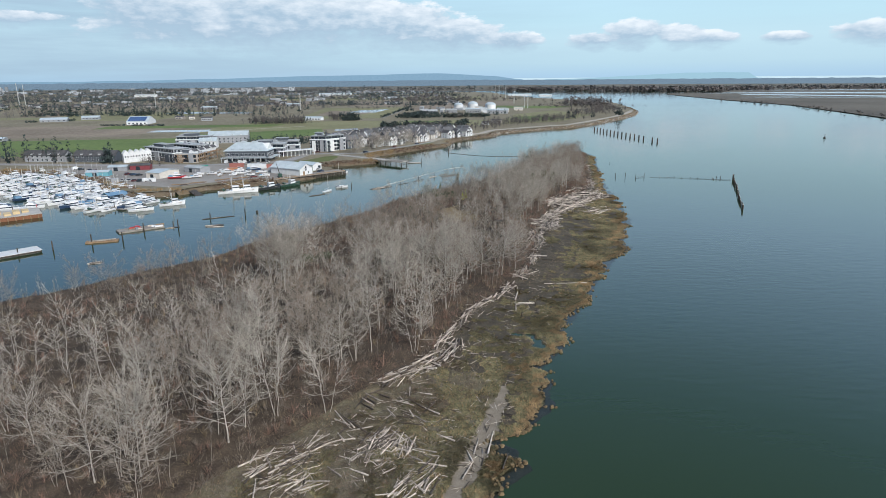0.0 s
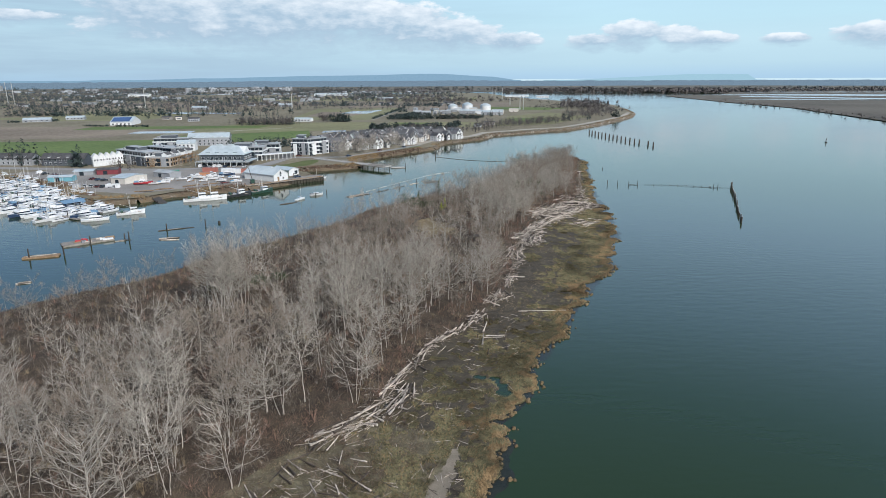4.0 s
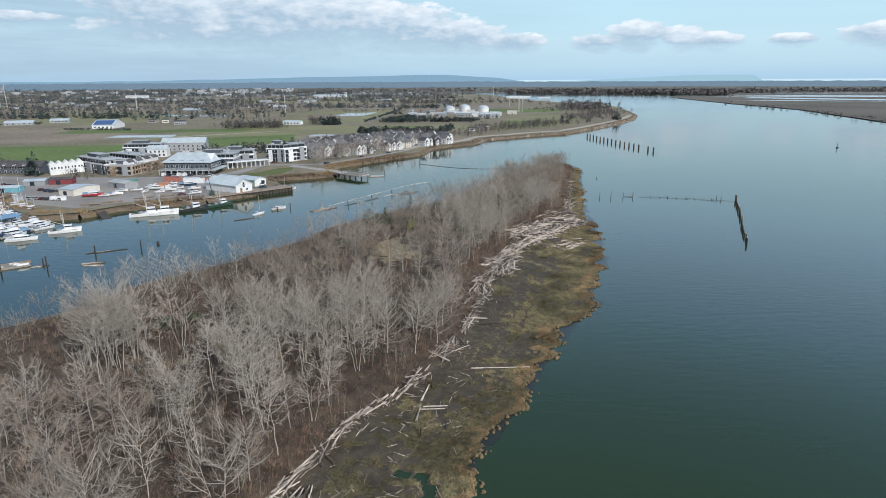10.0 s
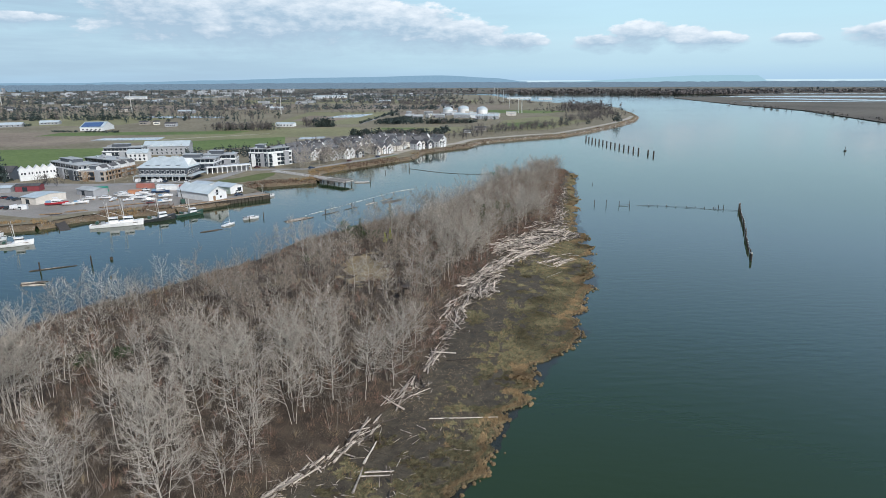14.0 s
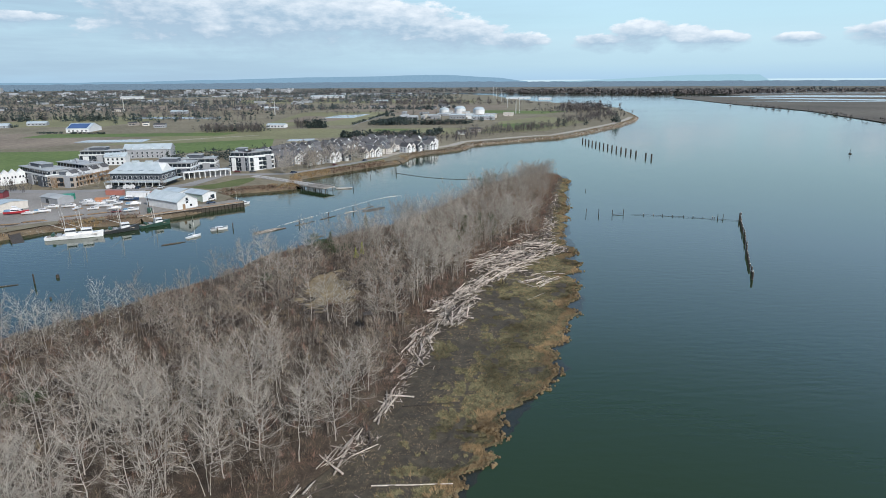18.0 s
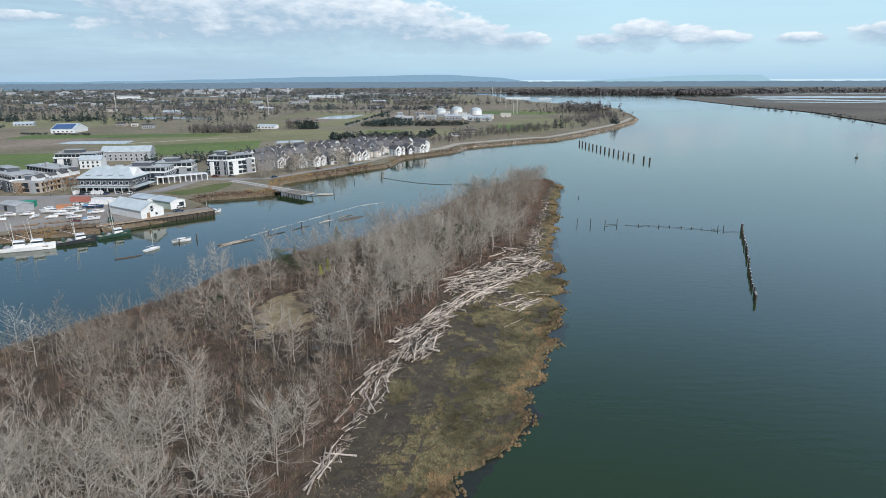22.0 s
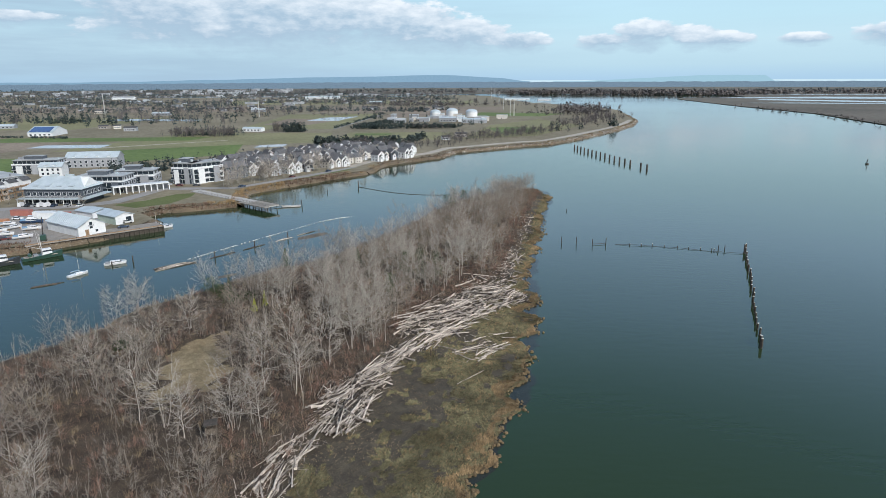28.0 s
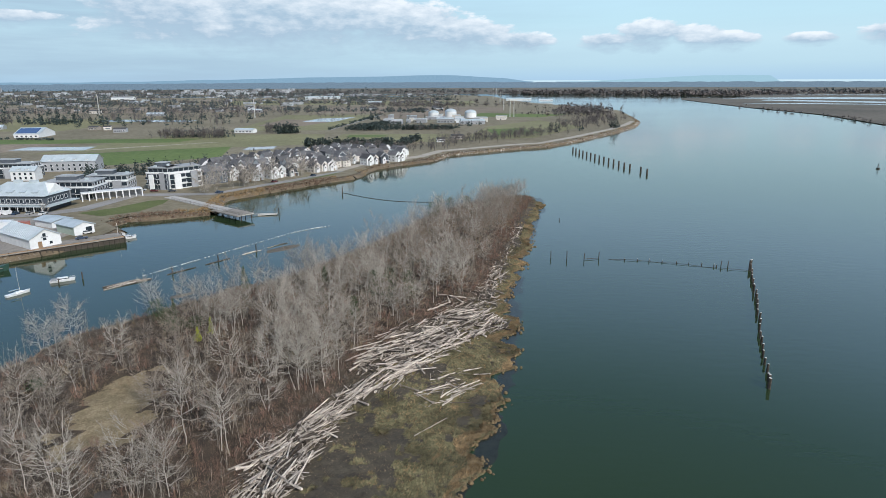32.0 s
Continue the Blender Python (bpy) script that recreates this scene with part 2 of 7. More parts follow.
def sheet(name, mats, rows, across, zone, sunk):
    """A grid sheet: rows of y, across(y) gives its x values, zone(x, y) its materials; sunk: how far its first and last edges dip."""
    xs = np.array([across(y) for y in rows])
    ys = np.repeat(np.array(rows)[:, None], xs.shape[1], 1)
    zs = land_z(xs, ys)
    zs[:, 0] -= sunk[0]
    zs[:, -1] -= sunk[1]
    me = bpy.data.meshes.new(name)
    nr, nc = xs.shape
    idx = np.arange(nr * nc).reshape(nr, nc)
    faces = np.stack([idx[:-1, :-1], idx[:-1, 1:], idx[1:, 1:], idx[1:, :-1]], -1).reshape(-1, 4)
    me.from_pydata(np.stack([xs, ys, zs], -1).reshape(-1, 3).tolist(), [], faces.tolist())
    for m in mats:
        me.materials.append(m)
    cx = (xs[:-1, :-1] + xs[1:, 1:]) / 2
    cy = (ys[:-1, :-1] + ys[1:, 1:]) / 2
    me.polygons.foreach_set("material_index", zone(cx, cy).astype(int).ravel())
    me.polygons.foreach_set("use_smooth", np.ones((nr - 1) * (nc - 1), bool))
    me.update()
    return new(name, me)


def on_beach(x, y):
    """A bare sand strip between the weeds and the outer tussocks."""
    mid = np.interp(y, SAND_Y, SAND_X) + .4 * wave(x, y, 3, 3)
    return (y < 108) & (np.abs(x - mid) < 1.7 - .9 * np.clip((y - 98) / 9, 0, 1) + .4 * wave(x, y, 1.1, 4))


def turf(x, y):
    """Where grass grows on the flat: 0 mud, 1 green, 2 golden."""
    e, d = east(y), drift(y)
    s = np.clip((e - x) / np.maximum(e - d, 3), 0, 1)
    rim = (e - x) + 1.5 * wave(x, y, 3, 35)
    patch = 0.8 * fractal(x, y * 0.6, 8, 33) + 1.15 * fractal(x, y, 2.4, 34) + 0.6 * wave(x, y, .75, 38) + 2.4 * (0.5 - s)
    gold = (rim < 1.5 + 2.2 * wave(y, x, 9, 31) + 1.2 * wave(x, y, 1.1, 39)) | ((rim < 10) & (fractal(x, y, 3.5, 36) + .6 * wave(x, y, .8, 39) > 1.1))
    green = ((patch > 0.06) & (s > 0.01) & (s < 0.92)) | (rim < 3)
    edge = gold & (rim > 0.2)
    return np.where(pool(x, y) > .3, 0, 1) * np.where(on_beach(x, y), 3, np.where(edge, 2, np.where(green, 1, 0)))


def flat_zone(x, y):
    k = turf(x, y)
    e = east(y)
    beach = k == 3
    scrub = (y < 113 + 3 * wave(x, y, 4, 46)) & ~beach & (x < np.interp(y, SAND_Y, SAND_X))
    return np.where(beach, 2, np.where(scrub, 3, np.where(k == 2, 4, np.where(k > 0, 1, 0))))


def flat_across(y):
    return np.linspace(drift(np.float64(y)) - 1, east(np.float64(y)) + 0.6, 96)


flat_rows = np.concatenate([np.arange(-60, 60, 3.0), np.arange(60, 470, 0.62)])
mudflat = sheet("mudflat", (MUD, TURF, SAND, WEEDS, GOLD_TURF), flat_rows, flat_across, flat_zone, (0.4, 0.1))
tagged(mudflat, "dark tidal mudflat with patches of marsh turf beside the river", "ground", kind="structure")

# dark wet mud just awash along the shore
apron_rows = np.arange(-60, 478, 0.9)
apron = Shape()
for i, y in enumerate(apron_rows):
    e = float(np.interp(y, EAST_Y, EAST_X))
    out = e + 2.2 + 1.1 * float(fractal(y, 0, 6, 51)) + 0.5 * float(wave(y, 3, 1.3, 52))
    apron.v += [(e - 5.0, y, -0.02), (out - 0.8, y, 0.02), (out, y, -0.03)]
    if i:
        b = 3 * i
        apron.f += [(b - 3, b - 2, b + 1, b), (b - 2, b - 1, b + 2, b + 1)]
WET_MUD = material("wet_mud", (0.016, 0.018, 0.013), (0.034, 0.034, 0.024), 0.25, 0.5, 8, 0.2)
tagged(part("wet_mud", apron, WET_MUD), "dark wet mud awash along the river's edge", "mud", kind="structure")


tussock_rng = random.Random(61)
tussocks = Shape()
for n in range(900):
    y = 74 + 330 * tussock_rng.random() ** 1.2
    x = float(east(np.float64(y))) + tussock_rng.gauss(.1, .7)
    r = tussock_rng.uniform(.18, .6)
    ring = [(x + r * tussock_rng.uniform(.7, 1.2) * math.cos(a), y + r * tussock_rng.uniform(.7, 1.2) * math.sin(a), -.15) for a in (0, 1.05, 2.1, 3.14, 4.2, 5.25)]
    top = [(x + .6 * (a - x), y + .6 * (b - y), r * tussock_rng.uniform(.5, .8)) for a, b, _ in ring]
    tussocks.add(ring + top + [(x, y, r * .85)], [(k, (k + 1) % 6, 6 + (k + 1) % 6, 6 + k) for k in range(6)] + [(6 + k, 6 + (k + 1) % 6, 12) for k in range(6)])
tagged(part("tussocks", tussocks, GOLD_TURF), "ragged golden tussocks along the water's edge", "tussocks", kind="stuff")


def wood_across(y):
    return np.linspace(west(np.float64(y)) - 0.6, drift(np.float64(y)) - 0.3, 90)


def clearing(x, y):
    return ((x - 6.5 + 0.1 * (y - 253)) / 7.5) ** 2 + ((y - 253) / 16) ** 2 + 0.75 * wave(x, y, 5, 41) + 0.6 * wave(x, y, 1.7, 42) < 0.8


wood_rows = np.arange(-60, 478, 1.2)
forest_floor = sheet("forest_floor", (DUFF, MEADOW), wood_rows, wood_across,
                     lambda x, y: clearing(x, y) | (x - west(y) < 3 + 2 * wave(x, y, 9, 43)), (0.6, 0.15))
tagged(forest_floor, "brown leaf litter and dry grass of the wooded island", "ground", kind="structure")
for o in (mudflat, forest_floor):
    o.data.polygons.foreach_set("use_smooth", np.ones(len(o.data.polygons), bool))

# ---- bare trees ----


def spike(sh, p, q, r):
    """A fine twig: three sides running to a point."""
    d = q - p
    a = d.cross(Vector((0.3, 0.9, 0.2))).normalized() * r
    b = d.cross(a).normalized() * r
    n = len(sh.v)
    sh.v += [tuple(p + a), tuple(p - a * .5 + b * .87), tuple(p - a * .5 - b * .87), tuple(q)]
    sh.f += [(n, n + 1, n + 3), (n + 1, n + 2, n + 3), (n + 2, n, n + 3)]


def blade(sh, p, q, r, rng):
    """The finest twig: one thin tapering face."""
    d = (q - p).cross(Vector((rng.uniform(-1, 1), rng.uniform(-1, 1), rng.uniform(-1, 1)))).normalized() * r
    n = len(sh.v)
    sh.v += [tuple(p - d), tuple(p + d), tuple(q)]
    sh.f.append((n, n + 1, n + 2))


def grow(rng, height, spread, stems=1, limbs=15, low=0.3, fan=0.25, subs=9, twigs=6, thick=1.0, near=True):
    """A bare tree: the wood with its ascending limbs, and the fine twigs that fan out of them."""
    wood, fine = Shape(), Shape()
    side = rng.uniform(0, 6.28)
    sides, up = (6, 4) if near else (4, 3), Vector((0, 0, 1))

    def stray(k):
        return Vector((rng.uniform(-k, k), rng.uniform(-k, k), rng.uniform(-k, k)))

    for s in range(stems):
        lean = side + 6.28 * s / stems + rng.uniform(-.5, .5)
        off = 0.0 if stems == 1 else rng.uniform(0.15, 0.7)
        base = Vector((math.cos(lean) * off, math.sin(lean) * off, -0.4))
        tilt = rng.uniform(0.0, 0.09) if stems == 1 else rng.uniform(0.05, fan)
        h = height * rng.uniform(0.8, 1.0)
        pts = [base]
        ph, am = rng.uniform(0, 6.28), rng.uniform(.15, .55)
        for k in range(1, 8):
            u = k / 7
            sway = Vector((math.cos(ph + u * 3), math.sin(ph + u * 4), 0)) * am * u
            pts.append(base + Vector((math.cos(lean) * tilt * h * u, math.sin(lean) * tilt * h * u, h * u)) + sway + Vector((rng.uniform(-.14, .14), rng.uniform(-.14, .14), 0)))
        r0 = (0.0058 * height + .02) * rng.uniform(0.85, 1.15) * (1 if stems == 1 else 0.72)
        wood.tube(pts, [r0 * (1.25 if k == 0 else 1 - 0.9 * k / 7) for k in range(8)], sides[0], near)
        num = max(6, limbs // stems)
        for n in range(num + 1):
            u = min(.985, low + (0.98 - low) * ((n + rng.random()) / num) ** 0.9)
            i = min(int(u * 7), 6)
            start = pts[i].lerp(pts[i + 1], u * 7 - i)
            az = n * 2.4 + rng.uniform(-.7, .7) if stems == 1 else lean + rng.uniform(-1.9, 1.9)
            w = (u - low) / (1 - low)
            climb = radians(rng.uniform(-4, 26) + 30 * w)
            length = min(spread * (1.1 - .35 * w) * rng.uniform(.55, 1.1) / math.cos(climb), height * .42)
            dirs = []
            for k in range(3):
                a, c = az + rng.uniform(-.28, .28), climb + radians(11 * k + rng.uniform(-7, 9))
                dirs.append(Vector((math.cos(a) * math.cos(c), math.sin(a) * math.cos(c), math.sin(c))))
            chain = [start]
            for k, share in enumerate((.36, .34, .32)):
                chain.append(chain[-1] + dirs[k] * length * share)
            rl = max(.045, r0 * (1 - 0.75 * u) * 0.62)
            wood.tube(chain, [rl, rl * 0.78, max(.03, rl * .55), 0.016], sides[1], False)
            for m in range(subs):
                v = 0.14 + .86 * (m + rng.random()) / subs
                j = min(int(v * 3), 2)
                q = chain[j].lerp(chain[j + 1], v * 3 - j)
                d = (dirs[j] + stray(.85)).normalized()
                e = q + d * (.45 + length * rng.uniform(.2, .42) * (1.15 - .55 * v))
                if near:
                    spike(wood, q, e, max(.018, rl * 0.4) * thick)
                else:
                    blade(wood, q, e, max(.03, rl * 0.5) * thick, rng)
                for w2 in range(twigs):
                    f = q.lerp(e, rng.uniform(.15, 1))
                    g = f + (d + stray(.62) + up * .1).normalized() * rng.uniform(.6, 1.7)
                    blade(fine, f, g, rng.uniform(.012, .019) * thick, rng)
    return wood, fine


tree_rng = random.Random(5)
KINDS = []
for h, sp, st, lo, num, fan in [(16, 5.4, 1, 0.32, 20, 0), (17.5, 5.0, 1, 0.4, 19, 0), (16.5, 7.2, 1, 0.2, 30, 0), (15.5, 4.8, 3, 0.32, 30, .26), (17.5, 4.6, 1, 0.46, 17, 0), (16.5, 5.2, 2, 0.32, 26, .2), (11, 3.8, 3, 0.16, 24, .28), (15.5, 4.8, 4, 0.34, 32, .3)]:
    wood, fine = grow(tree_rng, h, sp, st, num, lo, fan, 10, 6)
    KINDS.append((wood.mesh("trunk", BARK), fine.mesh("twig_crown", TWIG), h))
BROWN_KINDS = []
for wood, fine, h in KINDS:
    pair = (wood.copy(), fine.copy())
    for me, m in zip(pair, (BROWN_BARK, BROWN_TWIG)):
        me.materials.clear()
        me.materials.append(m)
    BROWN_KINDS.append((*pair, h))
LIGHT_KINDS = []
for h, sp, st, lo, num, fan in [(16, 5.4, 1, 0.32, 18, 0), (17.5, 5.0, 1, 0.4, 17, 0), (16.5, 7.0, 1, 0.2, 24, 0), (15.5, 4.8, 3, 0.32, 24, .26), (17.5, 4.6, 1, 0.46, 15, 0), (16.5, 5.2, 2, 0.32, 22, .2), (11, 3.8, 3, 0.16, 21, .28), (15.5, 4.8, 3, 0.34, 24, .3)]:
    LIGHT_KINDS.append(grow(tree_rng, h, sp, st, num, lo, fan, 6, 3, 1.35, False))
TREE_LABELS = ["slender leafless alder with pale grey bark", "tall leafless alder with a high narrow crown", "broad leafless tree with spreading pale limbs",
               "leafless tree with several leaning pale stems", "thin tall leafless alder in the grove", "twin-stemmed leafless alder with grey twigs",
               "small leafless tree among brown brush", "bushy leafless tree with many stems"]


def bare_tree(kind, x, y, scale, turn, brown=False, z=None):
    wood, fine, h = (BROWN_KINDS if brown else KINDS)[kind]
    at = pose(x, y, float(land_z(x, y)) if z is None else z, 0, 0, turn) @ Matrix.Diagonal((scale, scale, scale, 1))
    t = thing("bare_tree", "grey-brown leafless tree among reddish brush" if brown else TREE_LABELS[kind], "tree", at, "trees on the island")
    part("trunk", wood, None, t)
    part("twig_crown", fine, None, t, "fine brown leafless twigs" if brown else "fine grey leafless twigs")
    return t


# brushy openings: x, y, radius
OPENINGS = ((9, 222, 15), (18, 206, 11), (2, 238, 13), (12, 238, 12), (-63, 166, 11), (-54, 153, 9), (-38, 158, 9), (-50, 163, 8), (-70, 175, 14), (-68, 189, 11), (-33, 164, 9), (-35, 187, 11), (-60, 158, 11), (-82, 162, 15), (-58, 190, 9), (-78, 122, 12), (-91, 137, 15), (-60, 98, 9), (-37, 118, 4), (-74, 160, 9), (-97, 142, 12), (12, 272, 9), (30, 262, 6), (-20, 250, 10), (-22, 92, 8), (-49, 111, 4), (-8, 131, 3))


def grove(x, y):
    """Density of trees, 0 to 1."""
    e, w, d = float(drift(y)), float(west(y)), 0
    if x > e - 4 or x < w + 5 or bool(clearing(x, y)):
        return 0.0
    v = 1.0 if y < 192 else (0.85 if y < 234 else (0.2 if y < 280 else (0.7 if y < 330 else 0.95)))
    if x > e - 10 and y > 150:
        v -= 0.6
    if x - w < 9 and y > 215:
        v -= 0.5
    if 262 < y < 350 and x - w < 32:
        v -= 0.7
    if 132 < y < 195 and x < -53:
        v -= 0.9
    if y < 106:
        v -= 0.05
    if x - w < 48 and y < 200:
        v -= 1.1
    v += 0.75 * float(fractal(x, y, 20, 61))
    # brushy openings
    for ox, oy, r in OPENINGS:
        if (x - ox) ** 2 + (y - oy) ** 2 < r * r:
            v -= 0.9
    return v


spots = []
tree_rng = random.Random(11)
tries = 0
PALE_TREES = [(31.4, 241.5, 0, .92), (24.7, 243.2, 0, .85), (33.1, 240.6, 4, .7), (35.1, 254.7, 6, 1.05), (38.9, 262.5, 7, .85), (42.1, 262.1, 5, .8), (43.7, 265, 0, .8), (46, 268.4, 1, .75), (39, 267, 3, .85), (44, 272, 5, .85), (41, 278, 7, .85), (47, 281, 1, .8), (-16.2, 272.7, 2, .72), (-6.9, 266.6, 0, .6), (-3, 273.7, 6, .9), (-6.3, 247, 1, .85), (-9, 243, 5, .8), (10.8, 229.8, 7, .8), (27.9, 229.9, 2, .75), (23.7, 229, 3, .8), (6.6, 229.8, 0, .8), (16, 226, 2, .7), (24.6, 302.2, 1, .8), (16.8, 294.5, 0, .85), (3.8, 298, 3, .8), (11, 290.9, 4, .8), (29.6, 319.8, 0, .85), (33, 285, 7, .85), (26, 291, 3, .85), (38, 296, 5, .9), (22, 178, 2, .9), (-34.8, 86.2, 2, 1.12), (-44.7, 77.5, 2, 1.0), (-29, 94, 5, .9), (-21, 97, 3, .85), (-45, 166, 7, 1.2), (-42.5, 164, 3, 1.15), (-47.5, 169, 3, 1.2), (-42, 169, 7, 1.1), (-45, 163, 3, 1.1), (-49, 165, 7, 1.1), (-12, 306, 2, .7), (-24, 290, 6, .9), (-28, 284, 6, .8), (-6, 312, 0, .6), (2, 318, 1, .6)]
while len(spots) < 560 and tries < 60000:
    tries += 1
    y = tree_rng.uniform(70, 474)
    x = tree_rng.uniform(float(np.interp(y, WEST_Y, WEST_X)), float(np.interp(y, DRIFT_Y, DRIFT_X)))
    if x < -0.72 * (y + 40) - 10 or tree_rng.random() > grove(x, y):
        continue
    if any((x - a) ** 2 + (y - b) ** 2 < (8.0 if y < 200 else 10.0) for a, b in spots):
        continue
    spots.append((x, y))
spots.sort(key=lambda p: float(drift(p[1])) - p[0] + (30 if p[1] > 335 else 0))
for x, y, k, sc in PALE_TREES:
    bare_tree(k, x, y, sc * .92, tree_rng.uniform(0, 360))
far_wood, far_dark, far_fine, far_brown = Shape(), Shape(), Shape(), Shape()
for n, (x, y) in enumerate(spots):
    k = tree_rng.choice((0, 0, 1, 1, 2, 3, 4, 5, 7, 7)) if (y < 192 or 290 < y < 345) else tree_rng.choice((0, 3, 6, 6, 7, 2, 5))
    sc = tree_rng.uniform(0.56, 0.92) * (0.68 if y > 345 else (0.78 if y > 192 else (0.8 if x < -52 else 1.0)))
    if n < 300:
        bare_tree(k, x, y, sc, tree_rng.uniform(0, 360), (y > 348 and n % 2 == 0) or (192 < y < 290 and k % 2 == 0) or (y < 140 and x < -22 and n % 2 == 0))
    else:
        m = pose(x, y, float(land_z(x, y)), 0, 0, tree_rng.uniform(0, 360)) @ Matrix.Diagonal((sc, sc, sc, 1))
        for src, dst in zip(LIGHT_KINDS[k], (far_dark, far_brown) if y > 196 and n % 2 else (far_wood, far_fine)):
            dst.add([m @ Vector(v) for v in src.v], src.f)
# low bushy trees under and between the tall ones
under_rng = random.Random(29)
for n in range(380):
    y = under_rng.uniform(70, 470)
    x = under_rng.uniform(float(np.interp(y, WEST_Y, WEST_X)) + 4, float(np.interp(y, DRIFT_Y, DRIFT_X)) - 4)
    if x < -0.72 * (y + 40) - 10 or bool(clearing(x, y)) or float(fractal(x, y, 15, 63)) < -.3:
        continue
    sc = under_rng.uniform(.38, .72)
    m = pose(x, y, float(land_z(x, y)), 0, 0, under_rng.uniform(0, 360)) @ Matrix.Diagonal((sc * 1.1, sc * 1.1, sc, 1))
    for src, dst in zip(LIGHT_KINDS[under_rng.choice((6, 6, 7))], (far_dark, far_brown)):
        dst.add([m @ Vector(v) for v in src.v], src.f)
woods = thing("woodland", "leafless grey-brown trees crowding the inner island", "trees", kind="stuff")
part("trunks", far_wood, BARK, woods)
part("brown_trunks", far_dark, BROWN_BARK, woods)
part("twigs", far_fine, TWIG, woods)
part("brown_twigs", far_brown, BROWN_TWIG, woods)

# ---- brush ----


def brush_mass(name, label, mat, count, seed, accept, height, past=1):
    rng = np.random.RandomState(seed)
    y = rng.uniform(60, 474, count)
    x0, x1 = np.interp(y, WEST_Y, WEST_X) + 1.5, np.interp(y, DRIFT_Y, DRIFT_X) + past
    x = x0 + (x1 - x0) * rng.uniform(0, 1, count)
    keep = (x > -0.72 * (y + 40) - 10) & accept(x, y)
    x, y = x[keep], y[keep]
    n, per = len(x), 10
    z = land_z(x, y)[:, None] - 0.05
    h = 0.8 * height * (0.75 + 0.45 * np.clip(fractal(x, y, 5, seed + 40), -1, 1))[:, None] * rng.uniform(0.6, 1.2, (n, 1)) * rng.uniform(0.5, 1, (n, per))
    a, lean = rng.uniform(0, 6.28, (n, per)), rng.uniform(0.3, 1.7, (n, per))
    p = np.stack([x[:, None] + rng.uniform(-.5, .5, (n, per)), y[:, None] + rng.uniform(-.5, .5, (n, per)), z + 0 * a], -1)
    q = p + np.stack([np.cos(a) * lean, np.sin(a) * lean, 1.15 - .3 * lean], -1) * h[..., None]
    side = np.stack([np.sin(a), -np.cos(a), 0 * a], -1) * rng.uniform(0.012, 0.032, (n, per, 1))
    mid = p + 0.6 * (q - p)
    e = mid + np.stack([rng.uniform(-.6, .6, (n, per)), rng.uniform(-.6, .6, (n, per)), 0.5 + 0 * a], -1) * h[..., None] * 0.5
    v = np.stack([p - side, p + side, q, mid - side * .7, mid + side * .7, e], 2).reshape(-1, 3)
    me = bpy.data.meshes.new(name)
    me.from_pydata(v.tolist(), [], np.arange(len(v)).reshape(-1, 3).tolist())
    me.materials.append(mat)
    return tagged(new(name, me), label, "brush", kind="stuff")


brush_mass("brush", "dense reddish-brown leafless brush under the trees", RED_TWIG, 20000, 3, lambda x, y: ~clearing(x, y) & (fractal(x, y, 16, 71) + 0.5 * fractal(x, y, 5, 75) > -0.25), 2.2)
brush_mass("brush", "dense grey leafless brush under the trees", GREY_TWIG, 12000, 4, lambda x, y: ~clearing(x, y) & (fractal(x, y, 16, 71) + 0.5 * fractal(x, y, 5, 75) < 0.4), 2.8)
brush_mass("brush", "tan dry brambles and tall weeds under the trees", TAN_TWIG, 14000, 14, lambda x, y: (fractal(x, y, 13, 73) + 0.6 * fractal(x, y, 4, 74) > 0.15), 1.5)
brush_mass("brush", "red-stemmed willow brush behind the drift line", RED_STEM, 26000, 15, lambda x, y: (drift(y) - x < 9 + 4 * wave(x, y, 9, 76)) & (drift(y) - x > 1.5) & (y > 105), 2.0)
brush_mass("meadow_grass", "tufted dry tan grass of the small clearing", TAN_TWIG, 120000, 18, clearing, 0.4)
brush_mass("meadow_grass", "olive weeds in the grass of the small clearing", GREEN_GRASS, 70000, 19, lambda x, y: clearing(x, y) & (fractal(x, y, 3, 79) > .35), 0.5)
scrub = lambda x, y: (y < 116) & (x > drift(y) - 1) & (x < np.interp(y, SAND_Y, SAND_X) - 2.5 + 1.2 * wave(x, y, 4, 77)) & (fractal(x, y, 5, 78) > -.45)
brush_mass("scrub", "low grey-brown scrub and dead stems behind the beach", GREY_TWIG, 150000, 16, scrub, 1.0, 26)
brush_mass("scrub", "low tan weeds behind the beach", TAN_TWIG, 110000, 17, scrub, 0.7, 26)
brush_mass("scrub", "low dark tangled stems behind the beach", RED_TWIG, 90000, 20, scrub, 0.9, 26)


